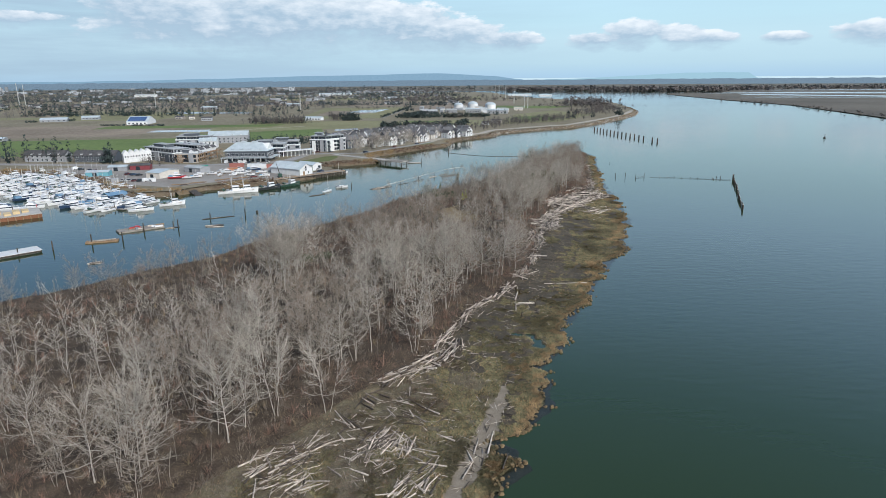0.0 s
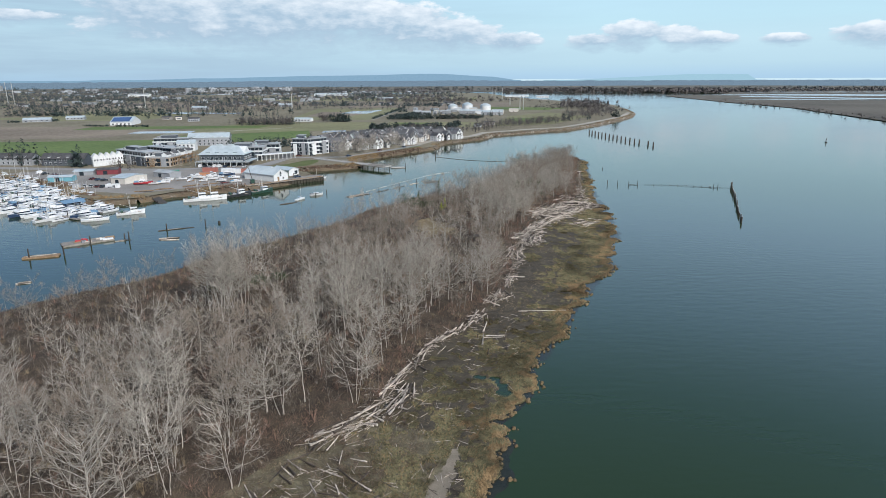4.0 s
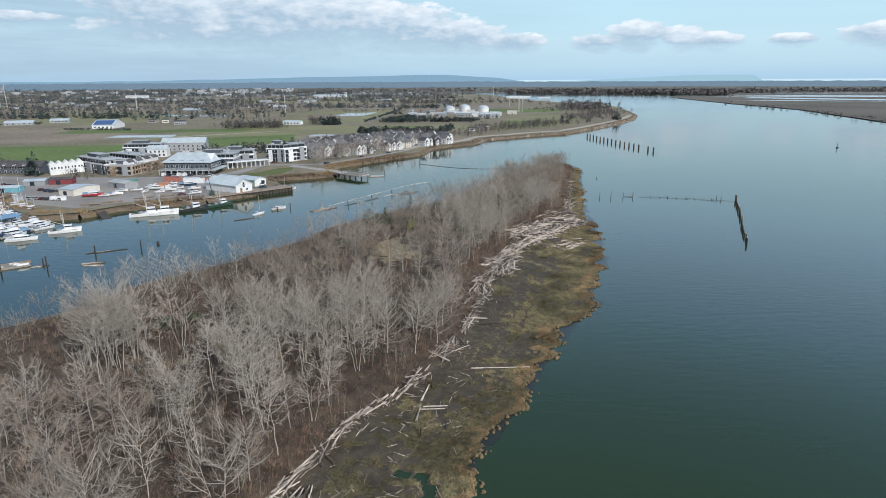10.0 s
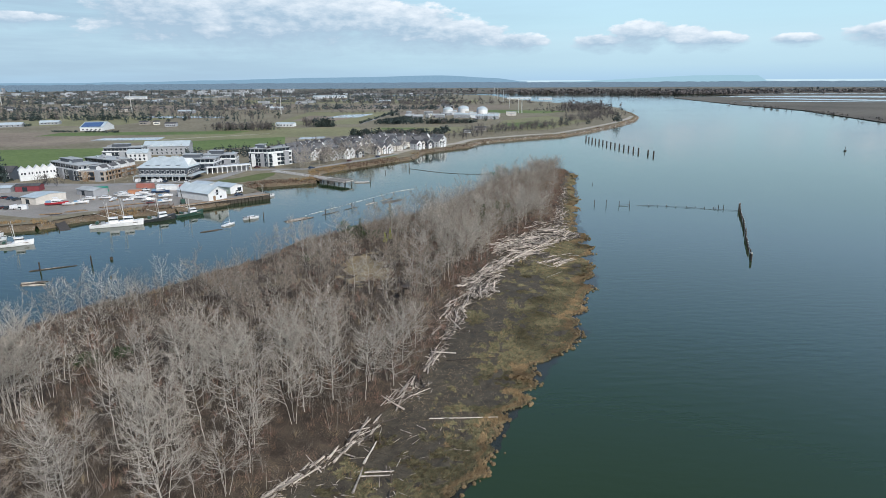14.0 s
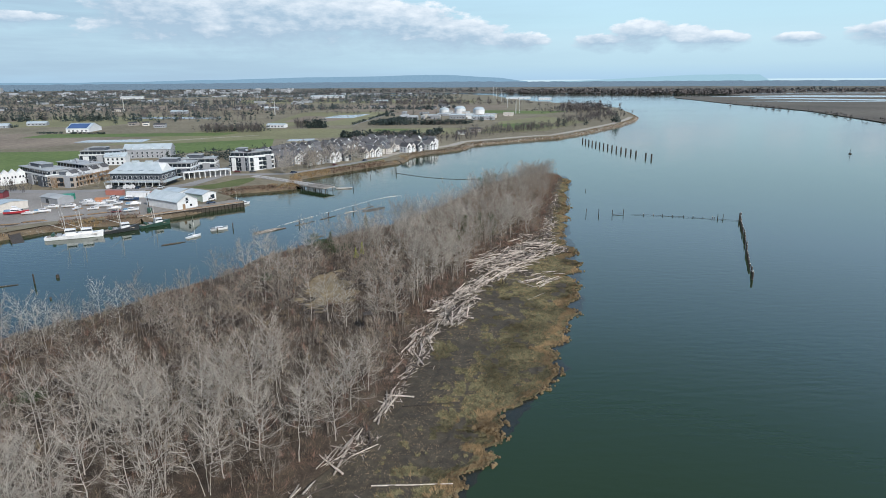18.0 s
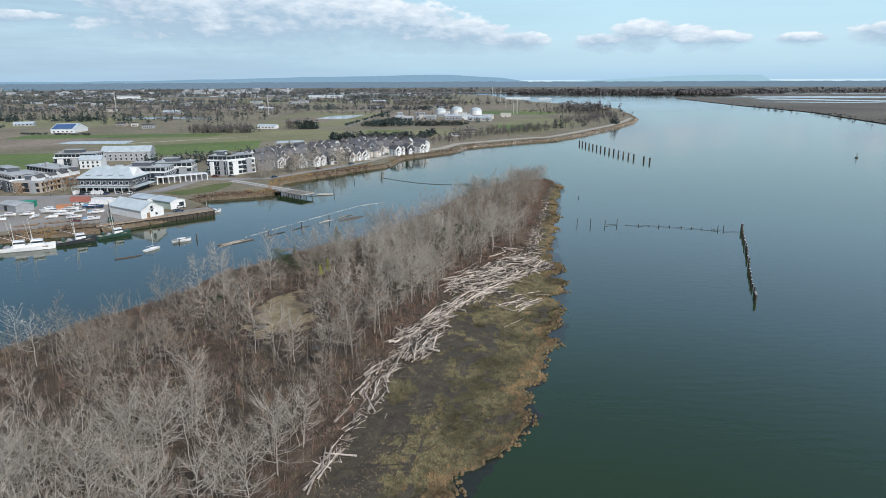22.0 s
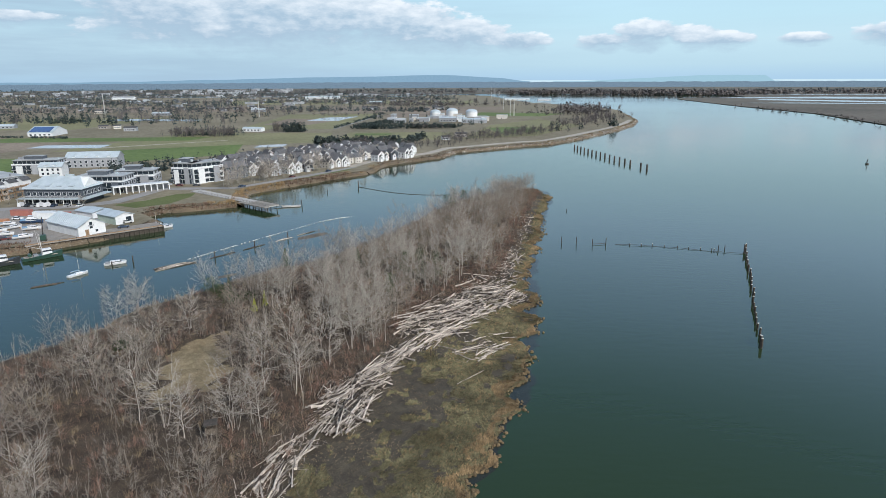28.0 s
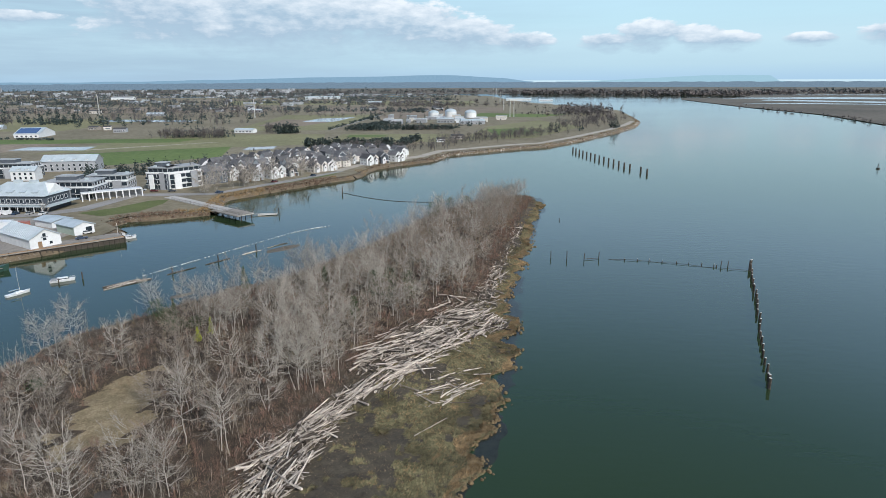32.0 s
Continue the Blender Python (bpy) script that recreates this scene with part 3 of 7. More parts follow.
def shrub_mass(name, label, mat, count, seed, accept, height):
    """Rounded shrubs: many stems fanning out of one root."""
    rng = np.random.RandomState(seed)
    y = rng.uniform(64, 470, count)
    x0, x1 = np.interp(y, WEST_Y, WEST_X) + 2, np.interp(y, DRIFT_Y, DRIFT_X) - .5
    x = x0 + (x1 - x0) * rng.uniform(0, 1, count)
    keep = (x > -0.72 * (y + 40) - 10) & accept(x, y)
    x, y = x[keep], y[keep]
    n, per = len(x), 46
    h = height * rng.uniform(.55, 1.2, (n, 1, 1))
    a, t = rng.uniform(0, 6.28, (n, per)), rng.uniform(0.05, 1.25, (n, per))
    d = np.stack([np.cos(a) * np.sin(t), np.sin(a) * np.sin(t), np.cos(t)], -1)
    root = np.stack([x, y, land_z(x, y) - .1], -1)[:, None]
    p = root + d * h * rng.uniform(0, .55, (n, per, 1))
    q = root + d * h * rng.uniform(.7, 1.05, (n, per, 1)) + rng.uniform(-.4, .4, (n, per, 3))
    w = np.stack([-np.sin(a), np.cos(a), 0 * a], -1) * rng.uniform(.015, .035, (n, per, 1))
    v = np.stack([p - w, p + w, q], 2).reshape(-1, 3)
    me = bpy.data.meshes.new(name)
    me.from_pydata(v.tolist(), [], np.arange(len(v)).reshape(-1, 3).tolist())
    me.materials.append(mat)
    return tagged(new(name, me), label, "shrubs", kind="stuff")


shrub_mass("shrubs", "rounded reddish-brown leafless shrubs in the openings", RED_STEM, 1900, 51, lambda x, y: ~clearing(x, y) & (fractal(x, y, 12, 85) > -.5), 2.5)
shrub_mass("shrubs", "rounded tan leafless shrubs in the openings", TAN_TWIG, 1000, 52, lambda x, y: ~clearing(x, y) & (fractal(x, y, 12, 86) > -.3), 2.2)
shrub_mass("shrubs", "rounded dark leafless shrubs in the openings", DARK_BARK, 1000, 53, lambda x, y: ~clearing(x, y) & (fractal(x, y, 12, 87) > -.1), 2.4)


def sapling_mass(name, label, mat, count, seed, accept, height):
    """Thin young stems with a few ascending branches."""
    rng = np.random.RandomState(seed)
    y = rng.uniform(64, 470, count)
    x0, x1 = np.interp(y, WEST_Y, WEST_X) + 2.5, np.interp(y, DRIFT_Y, DRIFT_X) - 2
    x = x0 + (x1 - x0) * rng.uniform(0, 1, count)
    keep = (x > -0.72 * (y + 40) - 10) & accept(x, y)
    x, y = x[keep], y[keep]
    n, per = len(x), 15
    h = height * rng.uniform(0.55, 1.2, n) * np.where(y > 345, .7, 1)
    root = np.stack([x, y, land_z(x, y) - .1], -1)
    top = root + np.stack([rng.uniform(-.12, .12, n), rng.uniform(-.12, .12, n), 1 + 0 * h], -1) * h[:, None]
    a = rng.uniform(0, 6.28, n)
    s = np.stack([np.cos(a), np.sin(a), 0 * a], -1) * rng.uniform(.03, .06, (n, 1))
    s2 = np.stack([-np.sin(a), np.cos(a), 0 * a], -1) * .045
    stem = np.stack([root - s, root + s, top, root - s2, root + s2, top], 1)
    u = rng.uniform(.25, .95, (n, per, 1))
    p = root[:, None] + (top - root)[:, None] * u
    b = rng.uniform(0, 6.28, (n, per))
    ln = (h[:, None] * rng.uniform(.12, .34, (n, per)) * (1.2 - .7 * u[..., 0]))[..., None]
    q = p + np.stack([np.cos(b) * .6, np.sin(b) * .6, rng.uniform(.45, 1.0, (n, per))], -1) * ln
    w = np.stack([-np.sin(b), np.cos(b), 0 * b], -1) * .022
    f = p + .45 * (q - p)
    g = f + np.stack([rng.uniform(-.6, .6, (n, per)), rng.uniform(-.6, .6, (n, per)), rng.uniform(.2, .9, (n, per))], -1) * ln * .7
    arm = np.stack([p - w, p + w, q, f - w * .8, f + w * .8, g], 2).reshape(n, -1, 3)
    v = np.concatenate([stem, arm], 1).reshape(-1, 3)
    me = bpy.data.meshes.new(name)
    me.from_pydata(v.tolist(), [], np.arange(len(v)).reshape(-1, 3).tolist())
    me.materials.append(mat)
    return tagged(new(name, me), label, "saplings", kind="stuff")


sapling_mass("saplings", "thin pale leafless saplings between the trees", TWIG, 1100, 31, lambda x, y: ~clearing(x, y) & (fractal(x, y, 11, 81) > -0.35), 6.5)
sapling_mass("saplings", "thin brown leafless saplings in the brush", BROWN_TWIG, 2600, 32, lambda x, y: ~clearing(x, y) & (fractal(x, y, 14, 82) > -0.2) & (y > 150), 3.6)

# ---- marsh grass ----


def grass_mass(name, label, mat, want, count, seed, height, lay=0.6):
    """Tufts of blades laid over by the tide, in one direction here and another there."""
    rng = np.random.RandomState(seed)
    y = 66 + 400 * rng.uniform(0, 1, count * 4) ** 1.35
    s = rng.uniform(0, 1, count * 4)
    e, d = east(y), drift(y)
    x = d + (e - d) * s
    keep = (turf(x, y) == want) & (rng.uniform(0, 1, count * 4) < (e - d) / 40)
    x, y = x[keep][:count], y[keep][:count]
    z = land_z(x, y)
    n = len(x)
    ang = 2.4 * wave(x, y, 6, 55)[:, None] + 0.6 + rng.normal(0, .55, (n, 3))
    hh = height * rng.uniform(0.5, 1.3, (n, 1)) * rng.uniform(0.6, 1, (n, 3))
    out = hh * lay * rng.uniform(0.6, 1.8, (n, 3))
    v = np.zeros((n, 3, 3, 3))
    wx, wy = -np.sin(ang) * 0.06, np.cos(ang) * 0.06
    bx, by = x[:, None] + rng.uniform(-.22, .22, (n, 3)), y[:, None] + rng.uniform(-.22, .22, (n, 3))
    v[:, :, 0] = np.stack([bx - wx, by - wy, z[:, None] + 0 * bx - 0.03], -1)
    v[:, :, 1] = np.stack([bx + wx, by + wy, z[:, None] + 0 * bx - 0.03], -1)
    v[:, :, 2] = np.stack([bx + np.cos(ang) * out, by + np.sin(ang) * out, z[:, None] + hh], -1)
    me = bpy.data.meshes.new(name)
    me.from_pydata(v.reshape(-1, 3).tolist(), [], np.arange(n * 9).reshape(-1, 3).tolist())
    me.materials.append(mat)
    return tagged(new(name, me), label, "grass", kind="stuff")


grass_mass("marsh_grass", "golden dry marsh grass along the water's edge", DRY_GRASS, 2, 52000, 5, 0.46, 0.9)
grass_mass("marsh_grass", "sparse brown stubble of dead grass on the mud", TAN_TWIG, 0, 9000, 9, 0.18)
grass_mass("marsh_grass", "olive-tan marsh grass laid over by the tide", GREEN_GRASS, 1, 80000, 6, 0.32, 1.2)
grass_mass("marsh_grass", "golden stems scattered through the marsh grass", DRY_GRASS, 1, 12000, 7, 0.34, 1.0)

# ---- driftwood ----
log_rng = random.Random(21)
LOGS = []
for k in range(7):
    sh = Shape()
    ln, r = (2.4, 3.6, 4.6, 6.2, 8.6, 3.4, 5.2)[k], (0.09, 0.14, 0.12, 0.17, 0.16, 0.19, 0.1)[k]
    pts = [Vector((ln * (i / 4 - 0.5), log_rng.uniform(-.008, .008) * ln, log_rng.uniform(0, .006) * ln)) for i in range(5)]
    sh.tube(pts, [r * (1.1 - 0.45 * i / 4) * log_rng.uniform(.95, 1.05) * (1.3 if i == 0 and k in (3, 5) else 1) for i in range(5)], 8)
    LOGS.append((sh.mesh("driftwood_log", LOG), ln, r))
WET_LOGS = []
for me, ln, r in LOGS:
    w = me.copy()
    w.materials.clear()
    w.materials.append(WET_LOG)
    WET_LOGS.append((w, ln, r))


def drift_heading(y):
    return math.degrees(math.atan2(8.0, float(np.interp(y + 4, DRIFT_Y, DRIFT_X)) - float(np.interp(y - 4, DRIFT_Y, DRIFT_X))))


def log_at(x, y, heading, k, lift=0.0, wet=False, tilt=0.0, scale=1.0, thin=1.0):
    me, ln, r = (WET_LOGS if wet else LOGS)[k]
    ob = new("driftwood_log", me)
    ob.matrix_basis = pose(x, y, float(land_z(x, y)) + r * 0.75 * scale + lift, 0, tilt, heading) @ Matrix.Diagonal((scale, scale * thin, scale * thin, 1))
    return tagged(ob, "dark waterlogged driftwood log on the mud" if wet else ("bleached driftwood log with root flare on the shore" if k in (3, 5) else "bleached grey driftwood log stranded on the shore"), "log", "driftwood along the shore")


# y from, y to, offset from, offset to (towards the river), logs, heaped height
HEAPS = [(107, 127, -1, 5, 56, 0.8), (127, 142, -.6, .9, 16, 0.4), (142, 166, -1, 1.4, 42, 0.7), (172, 182, -2.5, 1, 26, 0.5), (186, 206, -.8, 1, 22, 0.3), (206, 228, -3, 2, 56, 0.5),
         (303, 322, 3, 9, 16, 0.3), (320, 345, -2, 3, 50, 0.7), (345, 410, -1.5, 2, 40, 0.4)]
# outline, heading, logs, heaped height
FIELDS_OF_LOGS = [([(48, 272), (49.5, 284), (55, 294), (66, 305), (79, 308), (84, 299), (73, 290), (63, 275), (57.5, 269.5)], 52, 500, 1.3), ([(36.5, 230), (36.5, 246), (42, 254), (46, 261), (51, 267.5), (53, 265), (49.5, 256), (47, 245), (44, 230)], 60, 340, 1.2),
                  ([(63, 260), (66, 274), (74, 276), (76, 270), (69, 260)], 40, 34, 0.5), ([(50, 268), (56, 270), (62, 274), (60, 268), (53, 264)], 75, 24, 0.3), ([(62, 306), (70, 318), (80, 320), (78, 309)], 50, 60, 0.8),
                  ([(-31, 81), (-26, 88), (-20, 89), (-19, 76), (-26, 73)], 40, 90, .3), ([(-14, 84), (-12, 92), (-7, 91), (-5, 86), (-9, 80)], 62, 70, .3), ([(-8, 74), (-6, 80), (-1, 84), (0, 78), (-3, 73)], 60, 40, .2), ([(-22, 92), (-12, 106), (-2, 104), (2, 92), (-2, 84), (-16, 78)], 150, 70, .15), ([(2, 80), (5, 90), (9, 100), (11, 104), (9, 92), (4, 80)], 66, 12, .1)]


def inside(x, y, ring):
    odd = False
    for (ax, ay), (bx, by) in zip(ring, ring[1:] + ring[:1]):
        if (ay > y) != (by > y) and x < (bx - ax) * (y - ay) / (by - ay) + ax:
            odd = not odd
    return odd


beds = []  # x, y, heading, lift, is a loose stick
for y0, y1, o0, o1, num, heap in HEAPS:
    for n in range(num * 6):
        y = log_rng.uniform(y0, y1)
        stick = n >= num
        x = float(drift(y)) + (log_rng.gauss((o0 + o1) / 2, (o1 - o0) * .4) if stick else log_rng.uniform(o0, o1))
        head = drift_heading(y) + log_rng.gauss(0, 40 if stick else 16) + (log_rng.uniform(30, 110) if log_rng.random() < (0.16 if y0 > 100 else 0.6) else 0)
        beds.append((x, y, head, log_rng.random() * heap, stick))
for ring, heading, num, heap in FIELDS_OF_LOGS:
    xs, ys = [p[0] for p in ring], [p[1] for p in ring]
    n = 0
    while n < num * 4:
        x, y = log_rng.uniform(min(xs) - 1, max(xs) + 1), log_rng.uniform(min(ys), max(ys))
        if not inside(x + log_rng.gauss(0, .7), y, ring):
            continue
        n += 1
        stick = n > num
        head = heading + 24 * float(wave(x, y, 6, 83)) + log_rng.gauss(0, 35 if stick else 13) + (log_rng.uniform(40, 120) if log_rng.random() < 0.16 else 0)
        if not stick and float(wave(x, y, 3.2, 84)) < -.3:
            continue
        beds.append((x, y, head, log_rng.random() * heap, stick))
for k in range(420):
    y = 76 + 90 * log_rng.random() ** 1.4
    x = float(east(y)) - log_rng.uniform(4, 22)
    beds.append((x, y, log_rng.uniform(0, 180), 0.02, True))
litter, dark_litter = Shape(), Shape()
for n, (x, y, head, lift, stick) in enumerate(beds):
    z = float(land_z(x, y))
    if stick:
        a, ln, w = radians(head), log_rng.uniform(0.5, 2.8), log_rng.uniform(.03, .09)
        d = Vector((math.cos(a), math.sin(a), log_rng.uniform(-.03, .1))) * ln / 2
        c = Vector((x, y, z + 0.06 + lift * .6 * log_rng.random()))
        (dark_litter if n % 3 == 0 else litter).tube([c - d, c + d], [w, w * .6], 3)
        continue
    k = log_rng.randrange(7)
    if n % 9 < 2:
        log_at(x, y, head, k, lift, log_rng.random() < (0.2 if y > 109 else 0.45), log_rng.gauss(0, 5), log_rng.uniform(.7, 1.1) * (1 if y > 109 else .85), log_rng.uniform(.7, 1.25))
    else:
        me, ln, r = LOGS[k if y > 109 else k % 3]
        m = pose(x, y, z + r + lift * 0.7, 0, log_rng.gauss(0, 3), head)
        (dark_litter if n % 4 == 0 else litter).add([m @ v.co for v in me.vertices], [tuple(p.vertices) for p in me.polygons])
tagged(part("driftwood_litter", litter, LOG_STUFF), "tangled bleached driftwood and broken sticks on the shore", "driftwood", kind="stuff")
tagged(part("driftwood_litter", dark_litter, WET_LOG), "dark wet driftwood between the bleached logs", "driftwood", kind="stuff")

# single logs, crib posts and stumps on the mud: x, y, heading, kind, scale, wet
for x, y, hd, k, sc, wet in ((35.5, 168, 3, 6, 2.4, False), (31, 174, 0, 2, 0.9, True), (37.6, 191.2, 8, 6, 2.1, True), (65.9, 252.3, 47, 6, 1.6, False), (71, 261, 3, 4, 0.75, True), (72.5, 266, 43, 4, 1.0, False), (73.5, 268.5, 38, 3, .8, False), (70, 265.5, 50, 2, 1, False), (80, 299, -24, 3, 1.5, True), (79, 303, -12, 2, 1.1, False), (86.5, 323, -8, 3, 1.1, True), (80, 326, -6, 4, 1.2, True), (51.9, 265.5, 73, 3, .95, False), (60, 273.5, 69, 4, 1.2, False), (76, 273, 5, 2, .8, False), (7.5, 88, 78, 4, 0.9, False), (9.5, 83, 72, 2, 0.9, True),
                               (11.5, 97, 160, 1, .8, True), (45, 196, 5, 0, 0.9, True), (58, 210, 20, 0, .8, True), (20, 157, 78, 3, 1.0, False), (19, 150, 84, 3, 1.0, False), (22, 152, 5, 2, 1.0, False), (21.5, 151, 4, 2, 1.0, False), (24, 146, 88, 1, .9, True)):
    log_at(x, y, hd, k, 0.05, wet, 0, sc, 0.45 if sc > 1.5 else 1.0)
for x, y, h in ((17.7, 150.4, 1.2), (19.6, 142.8, 1.4), (24, 149.4, 1.1), (20, 160, 1.6), (21.2, 159.6, 1.4), (26, 178, 1.2), (57, 262, 1.6), (58, 263, 1.3)):
    t = thing("old_post", "old dark crib post standing in the driftwood", "post", pose(x, y, float(land_z(x, y))), "crib posts")
    part("shaft", Shape().tube([(0, 0, -.5), (.1, .05, h)], [.16, .13], 7), WET_LOG, t)

# ---- evergreens and shrubs on the island ----


def leaf_bush(name, label, mat, x, y, w, h, num, seed, cone=False):
    rng = random.Random(seed)
    t = thing(name, label, "shrub", pose(x, y, float(land_z(x, y))))
    part("stem", Shape().tube([(0, 0, -.3), (.1, 0, h * .5), (0, .1, h * .8)], [.12, .08, .03], 6), DARK_BARK, t)
    lv = Shape()
    for k in range(num):
        u = rng.random()
        rr = w * ((1.02 - u) if cone else math.sqrt(max(.04, 1 - (1.7 * u - .75) ** 2))) * rng.uniform(.25, 1) * (1 + .3 * math.sin(5 * u + k))
        a = rng.uniform(0, 6.28)
        c = Vector((math.cos(a) * rr, math.sin(a) * rr, h * (.06 + .94 * u)))
        s = rng.uniform(.14, .34)
        lv.add([c + Vector((rng.uniform(-1, 1), rng.uniform(-1, 1), rng.uniform(-.8, .8))) * s for _ in range(3)], [(0, 1, 2)])
    part("leaves", lv, mat, t)


for k, (x, y, w, h, cone) in enumerate(((-1, 296, 1.6, 6.5, True), (-4, 297, 2.6, 3.4, False), (1, 292, 3.0, 3.0, False), (5, 294, 2.4, 2.6, False), (58, 431, 2.6, 7.5, False), (62, 434, 2.4, 8.5, False), (67, 438, 2.4, 6.5, False), (52, 312, 2.2, 10, False), (57, 314, 2.0, 8.5, False), (8, 322, 1.8, 7, True), (-8, 301, 2.6, 4.5, False), (47, 316, 1.6, 8, False), (61, 420, 2.0, 5, False), (-43, 186, 3.0, 2.2, False), (-38, 190, 2.4, 1.8, False), (44, 300, 1.4, 6, False), (30, 330, 1.4, 5, True), (-14, 262, 1.6, 2.0, False), (75, 445, 2.2, 5, False))):
    leaf_bush("evergreen_shrub", "dark evergreen holly among the leafless trees" if cone else "dark ivy-covered evergreen bush among bare trees", IVY, x, y, w * 1.1, h, 800, 100 + k, cone)
for k, (x, y, h) in enumerate(((9.5, 285, 3.6), (11, 289, 4.4))):
    leaf_bush("yellow_shrub", "bright yellow-green leafy shrub beside the clearing", YELLOW_LEAF, x, y, .9, h, 420, 140 + k, True)

# hunting hide on posts
hut = thing("tree_hide", "small dark timber hide raised on posts among the trees", "hide", pose(21.5, 224.5, float(land_z(21.5, 224.5)), 0, 0, 20))
for x in (-.7, .7):
    for y in (-.7, .7):
        part("post", Shape().tube([(x, y, -.4), (x, y, 3.0)], [.09, .08], 6), DARK_BARK, hut)
part("floor", Shape().box(-.95, .95, -.95, .95, 2.3, 2.42), DARK_BARK, hut)
part("wall", Shape().box(-.9, .9, -.9, -.82, 2.42, 3.3).box(-.9, .9, .82, .9, 2.42, 3.3).box(-.9, -.82, -.82, .82, 2.42, 3.3), DARK_BARK, hut)
part("roof", Shape().box(-1.1, 1.1, -1.1, 1.1, 4.0, 4.12).box(-.9, -.8, -.9, -.8, 3.2, 4.0).box(.8, .9, -.9, -.8, 3.2, 4.0), PILE, hut)

# ---- mainland ----
GROUND = material("yard_gravel", (0.20, 0.185, 0.165), (0.32, 0.30, 0.275), 0.95, 0.05, 30, 0.3)
FIELD = material("fallow_field", (0.135, 0.117, 0.075), (0.255, 0.222, 0.152), 0.95, 0.012, 22, 0.3)
FIELD_BROWN = material("ploughed_field", (0.156, 0.124, 0.091), (0.286, 0.234, 0.176), 0.95, 0.012, 22, 0.3)
FIELD_GREEN = material("winter_green_field", (0.085, 0.125, 0.035), (0.15, 0.20, 0.06), 0.95, 0.012, 22, 0.3)
FIELD_OLIVE = material("olive_pasture", (0.150, 0.147, 0.075), (0.250, 0.237, 0.125), 0.95, 0.012, 22, 0.3)
LAWN = material("short_lawn", (0.08, 0.10, 0.03), (0.15, 0.165, 0.06), 0.95, 0.06, 22, 0.3)
BANK = material("river_bank_scrub", (0.08, 0.06, 0.042), (0.19, 0.15, 0.10), 0.95, 0.15, 14, 0.6)
ROCK = material("riprap_rock", (0.10, 0.088, 0.074), (0.27, 0.24, 0.205), 0.9, 0.5, 6, 0.5, spread=0.3, island=True)
ROAD = material("pale_asphalt", (0.22, 0.215, 0.205), (0.33, 0.32, 0.31), 0.9, 0.1, 20, 0.2)
PATH_SAND = material("pale_dike_path", (0.30, 0.27, 0.22), (0.46, 0.42, 0.36), 0.95, 0.08, 20, 0.2)
# The pale base colour stands in for the sky reflected in shallow water.
POND_SHEEN = material("flooded_field", (0.32, 0.33, 0.33), (0.50, 0.51, 0.51), 0.14, 0.02, 10, 0)
MARSH = material("far_marsh", (0.075, 0.066, 0.052), (0.165, 0.145, 0.115), 0.95, 0.004, 30, 0.2)

SHORE = [(-900, 640), (-420, 470), (-290, 398), (-237, 384), (-200, 352), (-172, 322), (-158, 312), (-141, 318), (-130, 334), (-114, 343), (-97, 352), (-84, 366), (-72, 384), (-72, 398),
         (-84, 410), (-80, 421), (-48, 436), (-55, 470), (-42, 490), (-18, 522), (2, 545), (10, 588), (50, 632), (62, 668), (131, 720), (152, 730), (197, 792), (262, 900), (305, 985),
         (331, 1060), (352, 1180), (378, 1359), (330, 1560), (262, 1740), (215, 2050), (190, 2400), (40, 2620), (-600, 2750), (-1800, 2850), (-4600, 3100)]
LAND_Z = 2.4


def flat_polygon(name, outline, z, mat, label, category, kind="structure"):
    from mathutils.geometry import tessellate_polygon
    vs = [Vector((x, y, z)) for x, y in outline]
    sh = Shape().add(vs, [tuple(t) for t in tessellate_polygon([vs])])
    ob = part(name, sh, mat)
    if sum(p.normal.z for p in ob.data.polygons) < 0:
        ob.data.flip_normals()
    return tagged(ob, label, category, kind=kind)


ground = flat_polygon("ground", SHORE + [(-4600, 1200), (-2400, 800)], LAND_Z, FIELD, "flat farmland of fallow grass and low fields", "ground")
bank = Shape()
bank_rng = random.Random(8)
for (x0, y0), (x1, y1) in zip(SHORE[:-1], SHORE[1:]):
    d = Vector((x1 - x0, y1 - y0, 0))
    steps = max(1, int(min(d.length, 400) / 5))
    n = Vector((d.y, -d.x, 0)).normalized()
    up = Vector((0, 0, 1))
    for k in range(steps):
        a, b = Vector((x0, y0, 0)) + d * (k / steps), Vector((x0, y0, 0)) + d * ((k + 1) / steps)
        wa, wb = float(wave(a.x, a.y, 7, 91)), float(wave(b.x, b.y, 7, 91))
        bank.add([a - n * 2.5 + up * (LAND_Z + .02), b - n * 2.5 + up * (LAND_Z + .02), b + n * (1.2 + wb) + up * 1.3, a + n * (1.2 + wa) + up * 1.3, b + n * (3.5 + 1.5 * wb) - up * 0.4, a + n * (3.5 + 1.5 * wa) - up * 0.4],
                 [(0, 3, 2, 1), (3, 5, 4, 2)])
tagged(part("river_bank", bank, BANK), "sloping scrubby river bank of the mainland", "bank", kind="structure")
stones, far_stones = Shape(), Shape()


def stone(sh, p, r, rng):
    vs = [Vector((x, y, z)) * r * rng.uniform(0.7, 1.2) + Vector(p) for x, y, z in ((1, 0, -.3), (0, 1, -.3), (-1, 0, -.3), (0, -1, -.3), (.3, .2, .7))]
    sh.add(vs, [(0, 1, 4), (1, 2, 4), (2, 3, 4), (3, 0, 4)])


